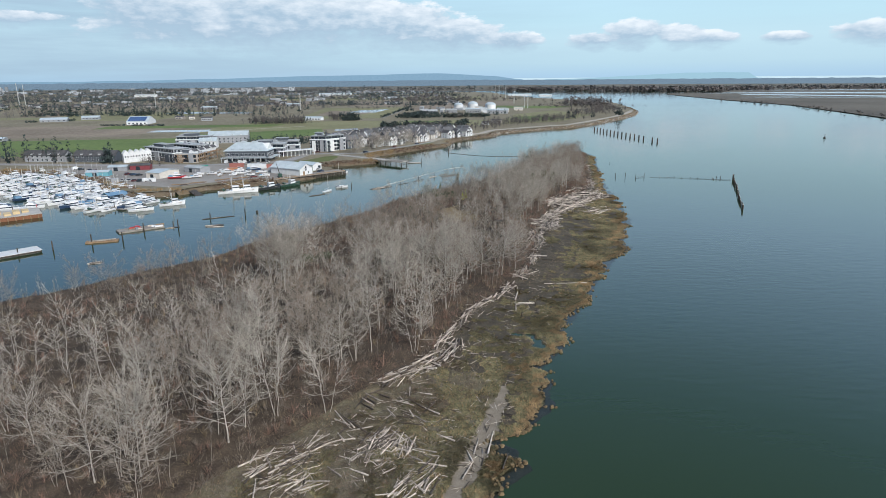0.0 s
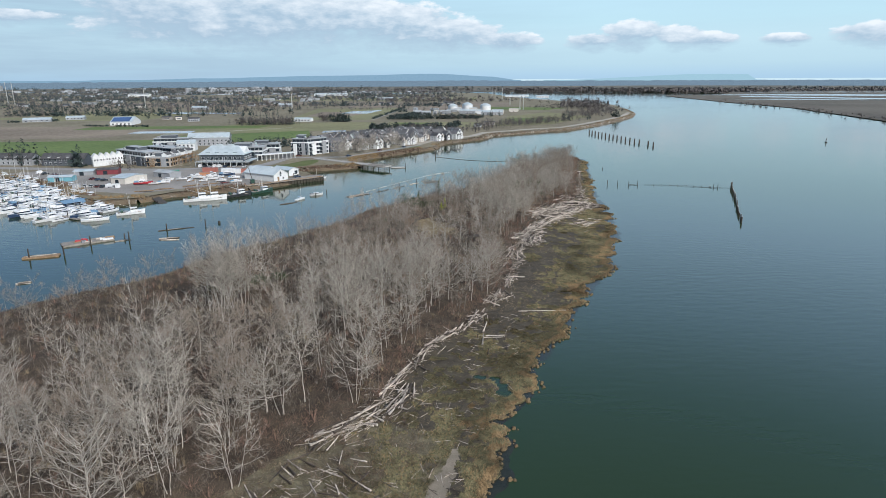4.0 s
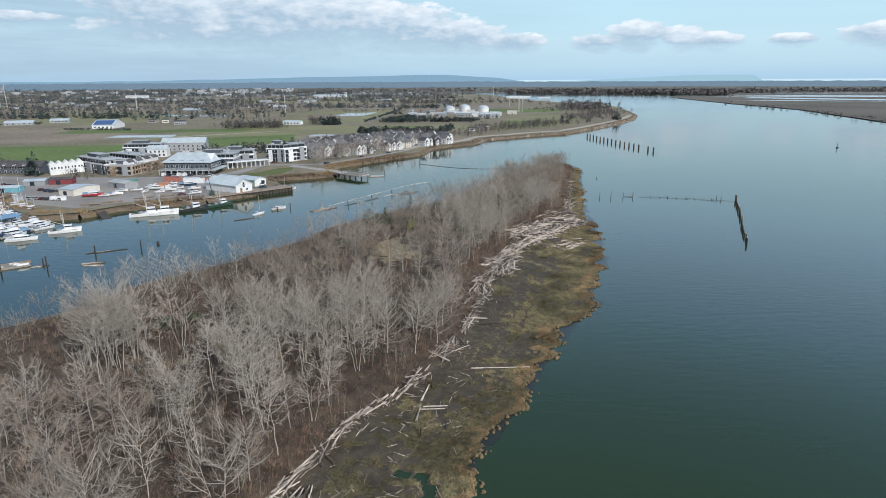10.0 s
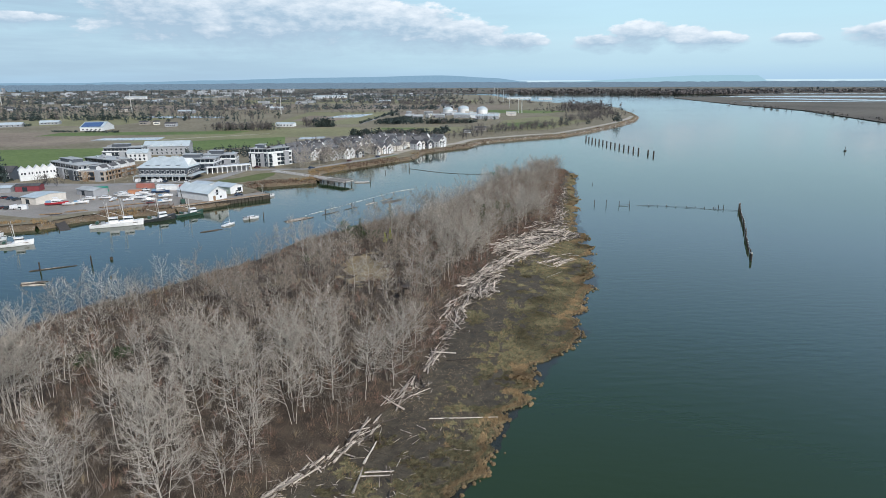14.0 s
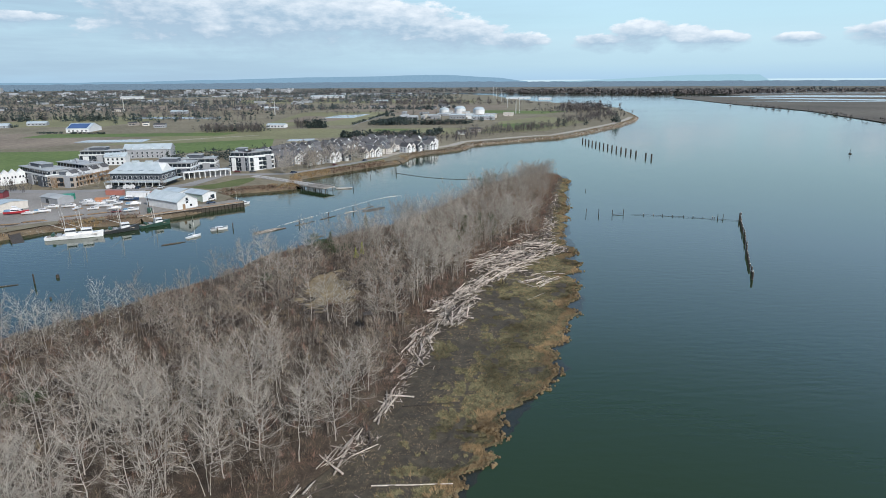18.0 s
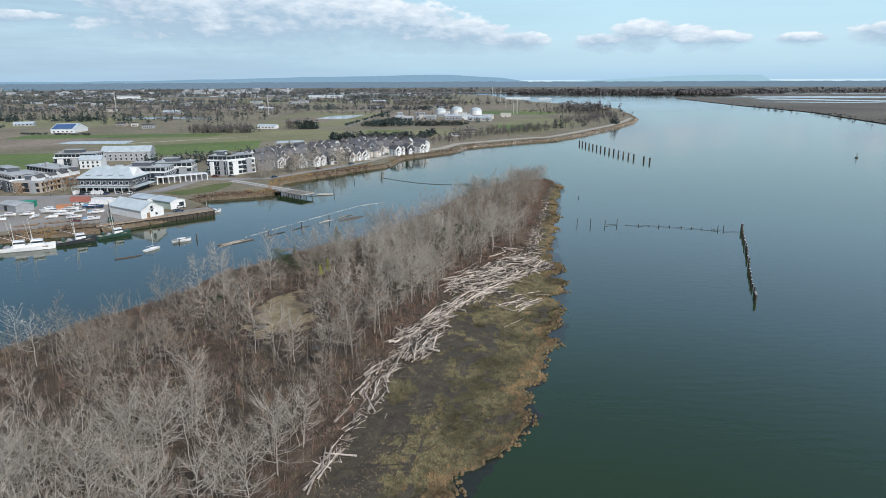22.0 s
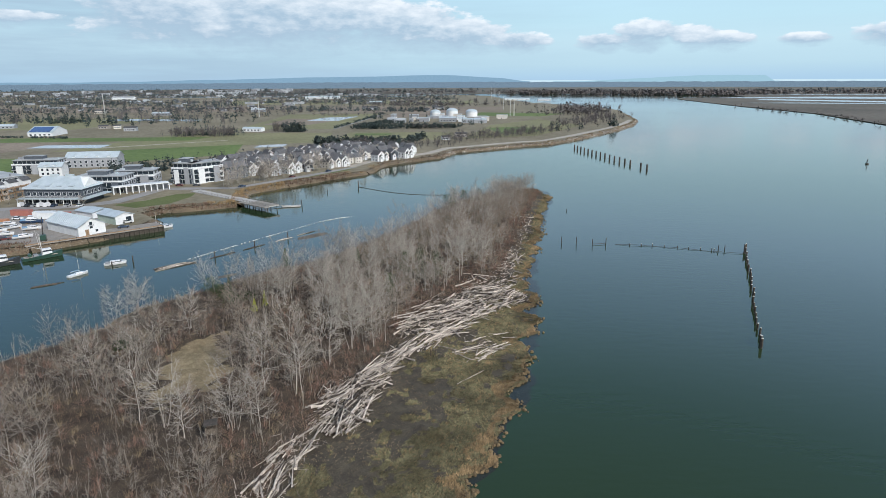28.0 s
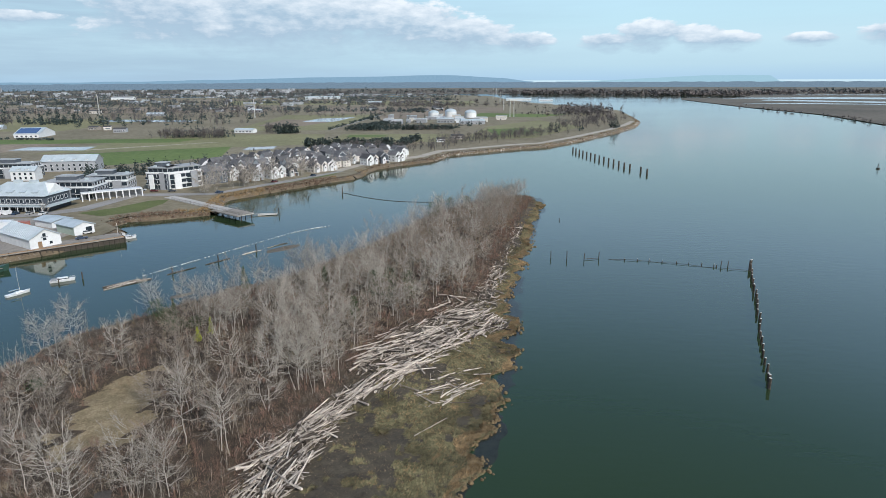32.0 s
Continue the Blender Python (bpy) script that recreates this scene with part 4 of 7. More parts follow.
for i in range(3, len(SHORE) - 11):
    (x0, y0), (x1, y1) = SHORE[i], SHORE[i + 1]
    d = Vector((x1 - x0, y1 - y0, 0))
    n = Vector((d.y, -d.x, 0)).normalized()
    for k in range(int(d.length * (3.2 if y0 < 560 else 2.4))):
        u, o = bank_rng.random(), bank_rng.uniform(-0.5, 3.4)
        q = Vector((x0, y0, 0)) + d * u + n * o
        stone(stones if y0 < 620 else far_stones, (q.x, q.y, 2.0 - 0.75 * max(0, o - .3)), bank_rng.uniform(0.2, 0.5 if y0 < 560 else 0.8), bank_rng)
tagged(part("riprap", stones, ROCK), "grey boulders of riprap along the river bank", "stones", kind="stuff")
PALE_ROCK = material("pale_riprap_rock", (0.22, 0.20, 0.17), (0.48, 0.44, 0.39), 0.9, 0.5, 6, 0.5, spread=0.3, island=True)
tagged(part("riprap", far_stones, PALE_ROCK), "pale boulders and beach along the dike", "stones", kind="stuff")

# reeds and scrub on the bank: shore points from, to; density
reeds, bank_brush = Shape(), Shape()
for i0, i1, num in ((2, 10, 9), (14, 20, 9), (20, 30, 2.2)):
    for i in range(i0, i1):
        (x0, y0), (x1, y1) = SHORE[i], SHORE[i + 1]
        d = Vector((x1 - x0, y1 - y0, 0))
        n = Vector((d.y, -d.x, 0)).normalized()
        for k in range(int(d.length * num)):
            o = bank_rng.uniform(-7.5 if i < 10 else -4.5, 3.0)
            q = Vector((x0, y0, 0)) + d * bank_rng.random() + n * o
            q.z = LAND_Z - 0.6 * max(0, o + .5)
            if float(wave(q.x, q.y, 9, 95)) + .5 * float(wave(q.x, q.y, 3, 96)) < -.35:
                continue
            dst = reeds if float(wave(q.x, q.y, 14, 97)) > -.1 else bank_brush
            for _ in range(5):
                a = bank_rng.uniform(0, 6.28)
                s = Vector((math.cos(a), math.sin(a), 0))
                h = bank_rng.uniform(.5, 1.5)
                b = q + Vector((bank_rng.uniform(-.6, .6), bank_rng.uniform(-.6, .6), -.2))
                dst.add([b - s * .12, b + s * .12, b + Vector((bank_rng.uniform(-.5, .5), bank_rng.uniform(-.5, .5), h))], [(0, 1, 2)])
tagged(part("bank_reeds", reeds, DRY_GRASS), "golden dry reeds on the mainland bank", "reeds", kind="stuff")
tagged(part("bank_brush", bank_brush, RED_TWIG), "brown leafless scrub on the mainland bank", "brush", kind="stuff")

# Fields, yards, roads: outline, height over the land, material, label
SURFACES = [
    ("field", [(-560, 470), (-280, 470), (-215, 545), (-230, 620), (-420, 600), (-640, 560)], .03, FIELD_GREEN, "bright green winter field behind the harbour"),
    ("field", [(-230, 560), (-120, 640), (-140, 720), (-260, 660)], .03, FIELD_GREEN, "green grass field behind the houses"),
    ("field", [(-700, 600), (-330, 640), (-300, 800), (-760, 780)], .02, FIELD_BROWN, "brown stubble field"),
    ("field", [(-290, 660), (-60, 740), (-80, 850), (-250, 850)], .02, FIELD_OLIVE, "olive pasture"),
    ("field", [(-210, 900), (-90, 905), (-60, 1240), (-230, 1240)], .02, FIELD_OLIVE, "pasture beside a hedged lane"),
    ("field", [(-60, 760), (60, 760), (60, 850), (-60, 850)], .02, FIELD_OLIVE, "grass by the treatment works"),
    ("field", [(70, 770), (150, 800), (230, 950), (190, 1080), (110, 960)], .02, FIELD_OLIVE, "green meadow beside the dike"),
    ("field", [(-900, 1300), (-300, 1350), (-320, 1600), (-1000, 1550)], .02, FIELD_BROWN, "wide brown field"),
    ("field", [(-200, 1300), (150, 1300), (170, 1500), (-220, 1550)], .02, FIELD_BROWN, "wide brown field"),
    ("field", [(-600, 900), (-420, 900), (-400, 1150), (-640, 1150)], .02, FIELD_OLIVE, "grass field by the farm"),
    ("field", [(-500, 1700), (100, 1650), (120, 1900), (-600, 2000)], .02, FIELD_OLIVE, "far pasture"),
    ("field", [(-420, 740), (-210, 760), (-200, 800), (-420, 790)], .03, FIELD_GREEN, "strip of green field"),
    ("field", [(-780, 900), (-560, 950), (-560, 1000), (-820, 980)], .03, FIELD_OLIVE, "strip of pasture"),
    ("field", [(-200, 980), (-135, 980), (-110, 1090), (-200, 1120)], .03, FIELD_BROWN, "brown stubble field by a pond"),
    ("field", [(-60, 1130), (60, 1180), (110, 1290), (-50, 1290)], .03, FIELD_BROWN, "brown field behind the tanks"),
    ("field", [(90, 1180), (200, 1150), (260, 1230), (110, 1280)], .03, FIELD_GREEN, "green field behind the tanks"),
    ("field", [(-1500, 1250), (-900, 1300), (-950, 1420), (-1600, 1400)], .03, FIELD_OLIVE, "far strip of pasture"),
    ("field", [(-700, 2020), (-200, 2050), (-200, 2110), (-750, 2120)], .03, FIELD_BROWN, "far brown field"),
    ("field", [(110, 830), (165, 860), (150, 930), (105, 915)], .04, FIELD_GREEN, "green meadow by the works"),
    ("field", [(-50, 812), (-10, 815), (-8, 836), (-50, 838)], .04, FIELD_GREEN, "bright green lawn behind the hedge"),
    ("flooded_field", [(-330, 690), (-262, 690), (-268, 722), (-330, 716)], .06, POND_SHEEN, "shallow flood water on a field"),
    ("flooded_field", [(-160, 1062), (-112, 1058), (-98, 1172), (-128, 1150), (-150, 1140)], .06, POND_SHEEN, "shallow flood water on a field"),
    ("flooded_field", [(-480, 1080), (-330, 1060), (-330, 1100), (-470, 1130)], .06, POND_SHEEN, "shallow flood water on a field"),
    ("flooded_field", [(-120, 690), (-95, 700), (-98, 722), (-122, 712)], .06, POND_SHEEN, "small pond behind the houses"),
    ("flooded_field", [(-620, 680), (-560, 676), (-550, 696), (-610, 700)], .06, POND_SHEEN, "shallow flood water on a field"),
    ("yard", [(-262, 400), (-215, 372), (-172, 336), (-148, 328), (-131, 342), (-114, 350), (-98, 358), (-86, 372), (-84, 404), (-112, 418), (-170, 412), (-240, 418)], .05, GROUND, "pale gravel boatyard by the harbour"),
    ("road", [(-330, 426), (-240, 416), (-170, 410), (-122, 421), (-106, 434), (-100, 470), (-62, 474), (-30, 518), (-6, 560), (-10, 562), (-36, 522), (-64, 480), (-106, 478), (-114, 440), (-126, 428), (-170, 419), (-240, 425), (-330, 436)], .08, ROAD, "pale road along the waterfront"),
    ("road", [(-260, 690), (-170, 760), (-168, 765), (-262, 696)], .05, PATH_SAND, "pale farm track"),
    ("road", [(-90, 905), (-86, 905), (-60, 1240), (-66, 1240)], .05, ROAD, "straight lane between fields"),
    ("lawn", [(-107, 428), (-96, 440), (-88, 458), (-79, 461), (-77, 450), (-80, 432), (-92, 421)], .05, LAWN, "green lawn by the waterfront"),
    ("lawn", [(-40, 498), (-22, 528), (-10, 545), (-8, 556), (-26, 540), (-44, 506)], .05, LAWN, "green strip of park lawn"),
    ("path", [(-8, 560), (4, 594), (44, 640), (58, 676), (128, 730), (150, 740), (193, 800), (257, 905), (298, 985), (322, 1050), (326, 1056), (318, 1056), (290, 988), (250, 908), (186, 806), (146, 748), (122, 738), (52, 684), (38, 648), (-2, 600), (-14, 566)], .08, PATH_SAND, "pale gravel dike path along the river"),
]
for name, outline, up, m, label in SURFACES:
    flat_polygon(name, outline, LAND_Z + up, m, label, "water" if "flood" in name else name)

FAR_Z = 0.8
far_land = flat_polygon("far_shore", [(-4600, 3300), (-700, 3050), (300, 2760), (700, 2640), (1050, 2380), (1000, 2150), (760, 2120), (725, 2000), (690, 1500), (690, 1230), (604, 844), (640, 600), (4600, 600), (4600, 4600), (-4600, 4600)], FAR_Z, MARSH,
                        "far flat marsh island and low shore across the river", "land")
for outline in ([(860, 2090), (1250, 1960), (1700, 1750), (2600, 1600), (2600, 1790), (1720, 1960), (1250, 2170), (980, 2160)], [(900, 1900), (1150, 1650), (1500, 1480), (1560, 1520), (1200, 1740), (960, 1980)], [(1150, 2420), (2600, 2230), (3000, 2260), (2600, 2360), (1250, 2500)], [(1150, 1330), (1500, 1250), (1900, 1240), (1500, 1300), (1250, 1370)], [(1000, 1250), (1200, 1180), (1260, 1200), (1060, 1290)], [(760, 1700), (900, 1650), (1300, 1520), (920, 1700)], [(2300, 3100), (3400, 2900), (3400, 3050), (2300, 3220)]):
    flat_polygon("water_channel", outline, FAR_Z + 0.25, POND_SHEEN, "pale shallow channel through the far marsh", "water")
for outline in ([(-1400, 2300), (-100, 2350), (60, 2500), (-1400, 2420)],):
    flat_polygon("water_channel", outline, LAND_Z + 0.25, POND_SHEEN, "far arm of the river behind the fields", "water")

# ---- sky and distance ----


def glow(name, build):
    m = bpy.data.materials.new(name)
    m.use_nodes = True
    t = m.node_tree
    t.nodes.remove(t.nodes["Principled BSDF"])
    em = t.nodes.new("ShaderNodeEmission")
    t.links.new(em.outputs[0], t.nodes["Material Output"].inputs[0])
    build(t, em)
    return m


FAR_R, MID = 4650.0, (35.0, 80.0)


def sky_build(t, em):
    """Pale sky by elevation, a few banks of cumulus and thin streaks, laid out in degrees."""
    n, l = t.nodes, t.links

    def math_node(op, a, b=None, c=None, clamp=False):
        m = n.new("ShaderNodeMath")
        m.operation, m.use_clamp = op, clamp
        for k, v in enumerate((a, b, c)):
            if v is None:
                continue
            if isinstance(v, (int, float)):
                m.inputs[k].default_value = v
            else:
                l.new(v, m.inputs[k])
        return m.outputs[0]

    uv = n.new("ShaderNodeUVMap")
    sep = n.new("ShaderNodeSeparateXYZ")
    l.new(uv.outputs[0], sep.inputs[0])
    az, el = sep.outputs[0], sep.outputs[1]
    ramp = n.new("ShaderNodeValToRGB")
    e = ramp.color_ramp.elements
    e[0].position, e[0].color = 0.0, (0.42, 0.60, 0.74, 1)
    e[1].position, e[1].color = 1.0, (0.16, 0.34, 0.56, 1)
    # stops above 7.5 degrees lie out of view, chosen for the water's reflections
    for p, c in ((0.02, (0.51, 0.69, 0.76)), (0.05, (0.56, 0.745, 0.80)), (0.08, (0.54, 0.76, 0.825)), (0.125, (0.53, 0.75, 0.85)), (0.20, (0.53, 0.76, 1.0)), (0.32, (0.40, 0.63, 0.92)), (0.45, (0.18, 0.35, 0.54)), (0.6, (0.10, 0.21, 0.32))):
        e.new(p).color = (*c, 1)
    l.new(math_node("MULTIPLY", el, 1 / 60), ramp.inputs[0])

    def noise(sx, sy, detail, rough=0.55):
        mp = n.new("ShaderNodeMapping")
        mp.inputs["Scale"].default_value = (sx, sy, 1)
        l.new(uv.outputs[0], mp.inputs[0])
        t = n.new("ShaderNodeTexNoise")
        t.inputs["Scale"].default_value, t.inputs["Detail"].default_value, t.inputs["Roughness"].default_value = 1.0, detail, rough
        l.new(mp.outputs[0], t.inputs["Vector"])
        return t.outputs["Fac"]

    puff, curl, veil = noise(0.42, 1.05, 9, 0.58), noise(1.1, 2.4, 5, 0.6), noise(0.05, 0.55, 6, 0.6)
    # azimuth, elevation, half width, half height
    banks = [(-23.5, 6.0, 5.5, 1.5), (-15.5, 6.4, 7.0, 2.0), (-10.0, 5.6, 6.0, 1.8), (-4.5, 4.8, 5.5, 1.6), (0.3, 3.9, 4.6, 1.2), (6.0, 3.2, 2.6, .7), (-17.0, 4.3, 12.0, 1.4), (-39.5, 6.7, 5.5, 1.5), (-35.0, 4.6, 4.0, .5), (-32.0, 6.4, 2.0, .4), (13.2, 3.1, 2.2, .6), (16.6, 3.7, 2.6, 1.0),
             (20.2, 3.4, 2.0, .8), (22.6, 3.0, 2.2, .6), (28.3, 2.9, 1.8, .45), (34.5, 3.2, 3.0, .7), (47.0, 3.4, 6.0, 0.8), (-55.0, 5.0, 8.0, 1.4)]
    body, total, weight = None, None, None
    for a, h, wa, wh in banks:
        u = math_node("DIVIDE", math_node("SUBTRACT", az, a), wa)
        v = math_node("DIVIDE", math_node("SUBTRACT", el, h), wh)
        v2 = math_node("ADD", math_node("MAXIMUM", v, 0.0), math_node("MULTIPLY", math_node("MINIMUM", v, 0.0), 0.62))
        g = math_node("SUBTRACT", 1.0, math_node("ADD", math_node("MULTIPLY", u, u), math_node("MULTIPLY", v2, v2)))
        w = math_node("POWER", math_node("MAXIMUM", math_node("ADD", g, 1.0), 0.001), 3.0)
        wv = math_node("MULTIPLY", w, v)
        if body is None:
            body, total, weight = g, wv, w
        else:
            body, total, weight = math_node("SMOOTH_MAX", body, g, 0.5), math_node("ADD", total, wv), math_node("ADD", weight, w)
    level = math_node("DIVIDE", total, weight)
    grain = math_node("ADD", math_node("MULTIPLY", math_node("SUBTRACT", puff, 0.5), 2.6), math_node("MULTIPLY", math_node("SUBTRACT", curl, 0.5), 0.8))
    dens = math_node("ADD", body, grain)
    soft = math_node("ADD", 0.4, math_node("MULTIPLY", math_node("MULTIPLY", level, -1.0, None, True), 1.1))
    cover = math_node("DIVIDE", math_node("ADD", dens, 0.25), soft, None, True)
    lit = math_node("ADD", math_node("MULTIPLY", level, 0.62), math_node("ADD", 0.36, math_node("MULTIPLY", grain, 0.8)), None, True)
    cloud = n.new("ShaderNodeMix")
    cloud.data_type = "RGBA"
    cloud.inputs["A"].default_value, cloud.inputs["B"].default_value = (0.41, 0.53, 0.63, 1), (0.87, 0.895, 0.905, 1)
    l.new(lit, cloud.inputs["Factor"])
    left = n.new("ShaderNodeMapRange")
    left.inputs["From Min"].default_value, left.inputs["From Max"].default_value = 14.0, -24.0
    left.inputs["To Min"].default_value, left.inputs["To Max"].default_value = 0.15, 1.0
    l.new(az, left.inputs["Value"])
    thin = n.new("ShaderNodeMapRange")
    thin.inputs["From Min"].default_value, thin.inputs["From Max"].default_value = 0.22, 0.6
    thin.inputs["To Max"].default_value = 0.85
    l.new(veil, thin.inputs["Value"])
    sky1 = n.new("ShaderNodeMix")
    sky1.data_type = "RGBA"
    sky1.inputs["B"].default_value = (0.39, 0.52, 0.62, 1)
    high = n.new("ShaderNodeMapRange")
    high.inputs["From Min"].default_value, high.inputs["From Max"].default_value = 9.5, 6.0
    l.new(el, high.inputs["Value"])
    l.new(math_node("MULTIPLY", math_node("MULTIPLY", thin.outputs[0], left.outputs[0]), high.outputs[0]), sky1.inputs["Factor"])
    # unseen sky on the left, coloured deeper to make the channel's reflections bluer
    leftward = n.new("ShaderNodeMapRange")
    leftward.interpolation_type = "SMOOTHSTEP"
    leftward.inputs["From Min"].default_value, leftward.inputs["From Max"].default_value = 15.0, -50.0
    leftward.inputs["To Max"].default_value = 0.75
    l.new(az, leftward.inputs["Value"])
    aloft = n.new("ShaderNodeMapRange")
    aloft.interpolation_type = "SMOOTHSTEP"
    aloft.inputs["From Min"].default_value, aloft.inputs["From Max"].default_value = 6.5, 13.0
    l.new(el, aloft.inputs["Value"])
    deep = n.new("ShaderNodeMix")
    deep.data_type = "RGBA"
    deep.inputs["B"].default_value = (0.17, 0.36, 0.68, 1)
    l.new(math_node("MULTIPLY", leftward.outputs[0], aloft.outputs[0]), deep.inputs["Factor"])
    l.new(ramp.outputs[0], deep.inputs["A"])
    l.new(deep.outputs["Result"], sky1.inputs["A"])
    sky2 = n.new("ShaderNodeMix")
    sky2.data_type = "RGBA"
    l.new(math_node("MULTIPLY", cover, 0.92), sky2.inputs["Factor"])
    l.new(sky1.outputs["Result"], sky2.inputs["A"])
    l.new(cloud.outputs["Result"], sky2.inputs["B"])
    l.new(sky2.outputs["Result"], em.inputs[0])


def arc(name, radius, z0, z1, az0, az1, mat, top=None, steps=240, rows=1):
    """A strip of a cylinder round the place, with azimuth and elevation in degrees as its UV map."""
    sh, uvs = Shape(), []
    for i in range(steps + 1):
        az = az0 + (az1 - az0) * i / steps
        zt = top(az) if top else z1
        for r in range(rows + 1):
            z = z0 + (zt - z0) * r / rows
            sh.v.append((MID[0] + radius * math.sin(radians(az)), MID[1] + radius * math.cos(radians(az)), z))
            uvs.append((az, math.degrees(math.atan((z - 60) / radius))))
    for i in range(steps):
        for r in range(rows):
            a = i * (rows + 1) + r
            sh.f.append((a, a + 1, a + rows + 2, a + rows + 1))
    me = sh.mesh(name, mat)
    layer = me.uv_layers.new(name="place")
    for lp in me.loops:
        layer.data[lp.index].uv = uvs[lp.vertex_index]
    return new(name, me)


sky_arc = tagged(arc("backdrop", FAR_R + 200, -20, 7800, -75, 75, glow("hazy_sky", sky_build), steps=150, rows=60), "pale blue sky with banks of white cloud", "sky", kind="structure")
sky_arc.visible_shadow = False


# Glow colours that already hold the distance haze, mottled by noise.
def haze_glow(low, high, sx=5.0, sy=22.0):
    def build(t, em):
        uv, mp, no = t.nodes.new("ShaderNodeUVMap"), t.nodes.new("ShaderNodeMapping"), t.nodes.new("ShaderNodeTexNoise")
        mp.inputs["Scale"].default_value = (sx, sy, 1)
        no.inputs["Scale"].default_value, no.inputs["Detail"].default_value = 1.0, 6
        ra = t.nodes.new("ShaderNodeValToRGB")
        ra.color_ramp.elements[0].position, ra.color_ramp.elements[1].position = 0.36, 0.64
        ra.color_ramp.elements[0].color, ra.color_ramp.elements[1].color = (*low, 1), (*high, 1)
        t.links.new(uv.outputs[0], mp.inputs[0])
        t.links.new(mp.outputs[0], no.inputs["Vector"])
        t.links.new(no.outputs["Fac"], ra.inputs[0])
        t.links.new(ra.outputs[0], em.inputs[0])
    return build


def ridge(az):
    k = 52 + 30 * math.exp(-((az + 8) / 13) ** 2) + 16 * math.exp(-((az + 1) / 4) ** 2) + 3 * float(wave(az, 0, 2.2, 3))
    return k - 16 * max(0.0, min(1.0, (az - 4.5) / 2.0))


def isle_top(az):
    return 40 + 38 * max(0.0, min(1.0, (az - 11) / 10)) * max(0.0, min(1.0, (26.6 - az) / 0.7)) + 2 * float(wave(az, 0, 1.1, 5))


# Self-lit backdrop strips, with the far haze put into their colours.
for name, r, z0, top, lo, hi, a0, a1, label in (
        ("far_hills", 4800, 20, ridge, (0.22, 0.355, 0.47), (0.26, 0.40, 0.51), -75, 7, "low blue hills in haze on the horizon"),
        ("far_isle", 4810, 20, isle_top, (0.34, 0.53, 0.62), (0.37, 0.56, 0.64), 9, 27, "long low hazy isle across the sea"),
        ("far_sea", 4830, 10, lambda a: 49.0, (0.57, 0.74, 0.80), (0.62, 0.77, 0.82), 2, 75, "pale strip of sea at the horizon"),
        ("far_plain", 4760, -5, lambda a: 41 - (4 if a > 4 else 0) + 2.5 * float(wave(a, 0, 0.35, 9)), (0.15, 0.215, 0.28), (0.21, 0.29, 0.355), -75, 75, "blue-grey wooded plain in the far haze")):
    o = tagged(arc(name, r, z0, 0, a0, a1, glow(name, haze_glow(lo, hi, *((16, 9) if name == "far_plain" else (5, 22)))), top, 420), label, "distance", kind="structure")
    o.visible_shadow = False

# ---- far trees and hedges ----


def leafy_clump(sh, x, y, z, h, w, rng, cone, num, bare=False):
    """A small far tree: a stem and many loose leaf faces."""
    sh.tube([(x, y, z - .2), (x, y, z + h * 0.6)], [h * .025, h * .012], 3, False)
    for k in range(num):
        u = rng.random()
        if cone:
            zz, rr = z + h * (0.06 + 0.94 * u), w * (1.05 - u) * rng.uniform(0.2, .9)
        else:
            zz, rr = z + h * (0.2 + 0.7 * u), w * math.sqrt(max(0.05, 1 - (2 * u - 1) ** 2)) * rng.uniform(0.1, .9)
        a = rng.uniform(0, 6.28)
        c = Vector((x + math.cos(a) * rr, y + math.sin(a) * rr, zz))
        if bare:
            s = Vector((math.cos(a + 1.6), math.sin(a + 1.6), 0)) * w * rng.uniform(.03, .07)
            sh.add([c - s, c + s, c + Vector((math.cos(a) * .5, math.sin(a) * .5, rng.uniform(.5, 1.2))) * w * .7], [(0, 1, 2)])
        else:
            s = w * rng.uniform(0.3, 0.6) * (1.25 - .7 * u if cone else 1)
            sh.add([c + Vector((rng.uniform(-1, 1), rng.uniform(-1, 1), rng.uniform(-.9, .7))) * s for _ in range(3)], [(0, 1, 2)])


FAR_TREES = {"conifer": Shape(), "near_conifer": Shape(), "bare": Shape(), "hedge": Shape()}
far_rng = random.Random(77)


def tree_row(kind, x0, y0, x1, y1, num, h, width, jitter, z=LAND_Z):
    num = int(num * (1.2 if min(y0, y1) < 960 else (.7 if max(y0, y1) < 1300 else (1.5 if kind == "conifer" else .8))))
    for k in range(num):
        u = far_rng.random()
        x, y = x0 + (x1 - x0) * u + far_rng.gauss(0, jitter), y0 + (y1 - y0) * u + far_rng.gauss(0, jitter)
        hh = h * far_rng.uniform(0.6, 1.15)
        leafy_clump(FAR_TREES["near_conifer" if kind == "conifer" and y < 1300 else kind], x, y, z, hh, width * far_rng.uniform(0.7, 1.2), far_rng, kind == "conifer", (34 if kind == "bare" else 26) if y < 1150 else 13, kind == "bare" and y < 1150)


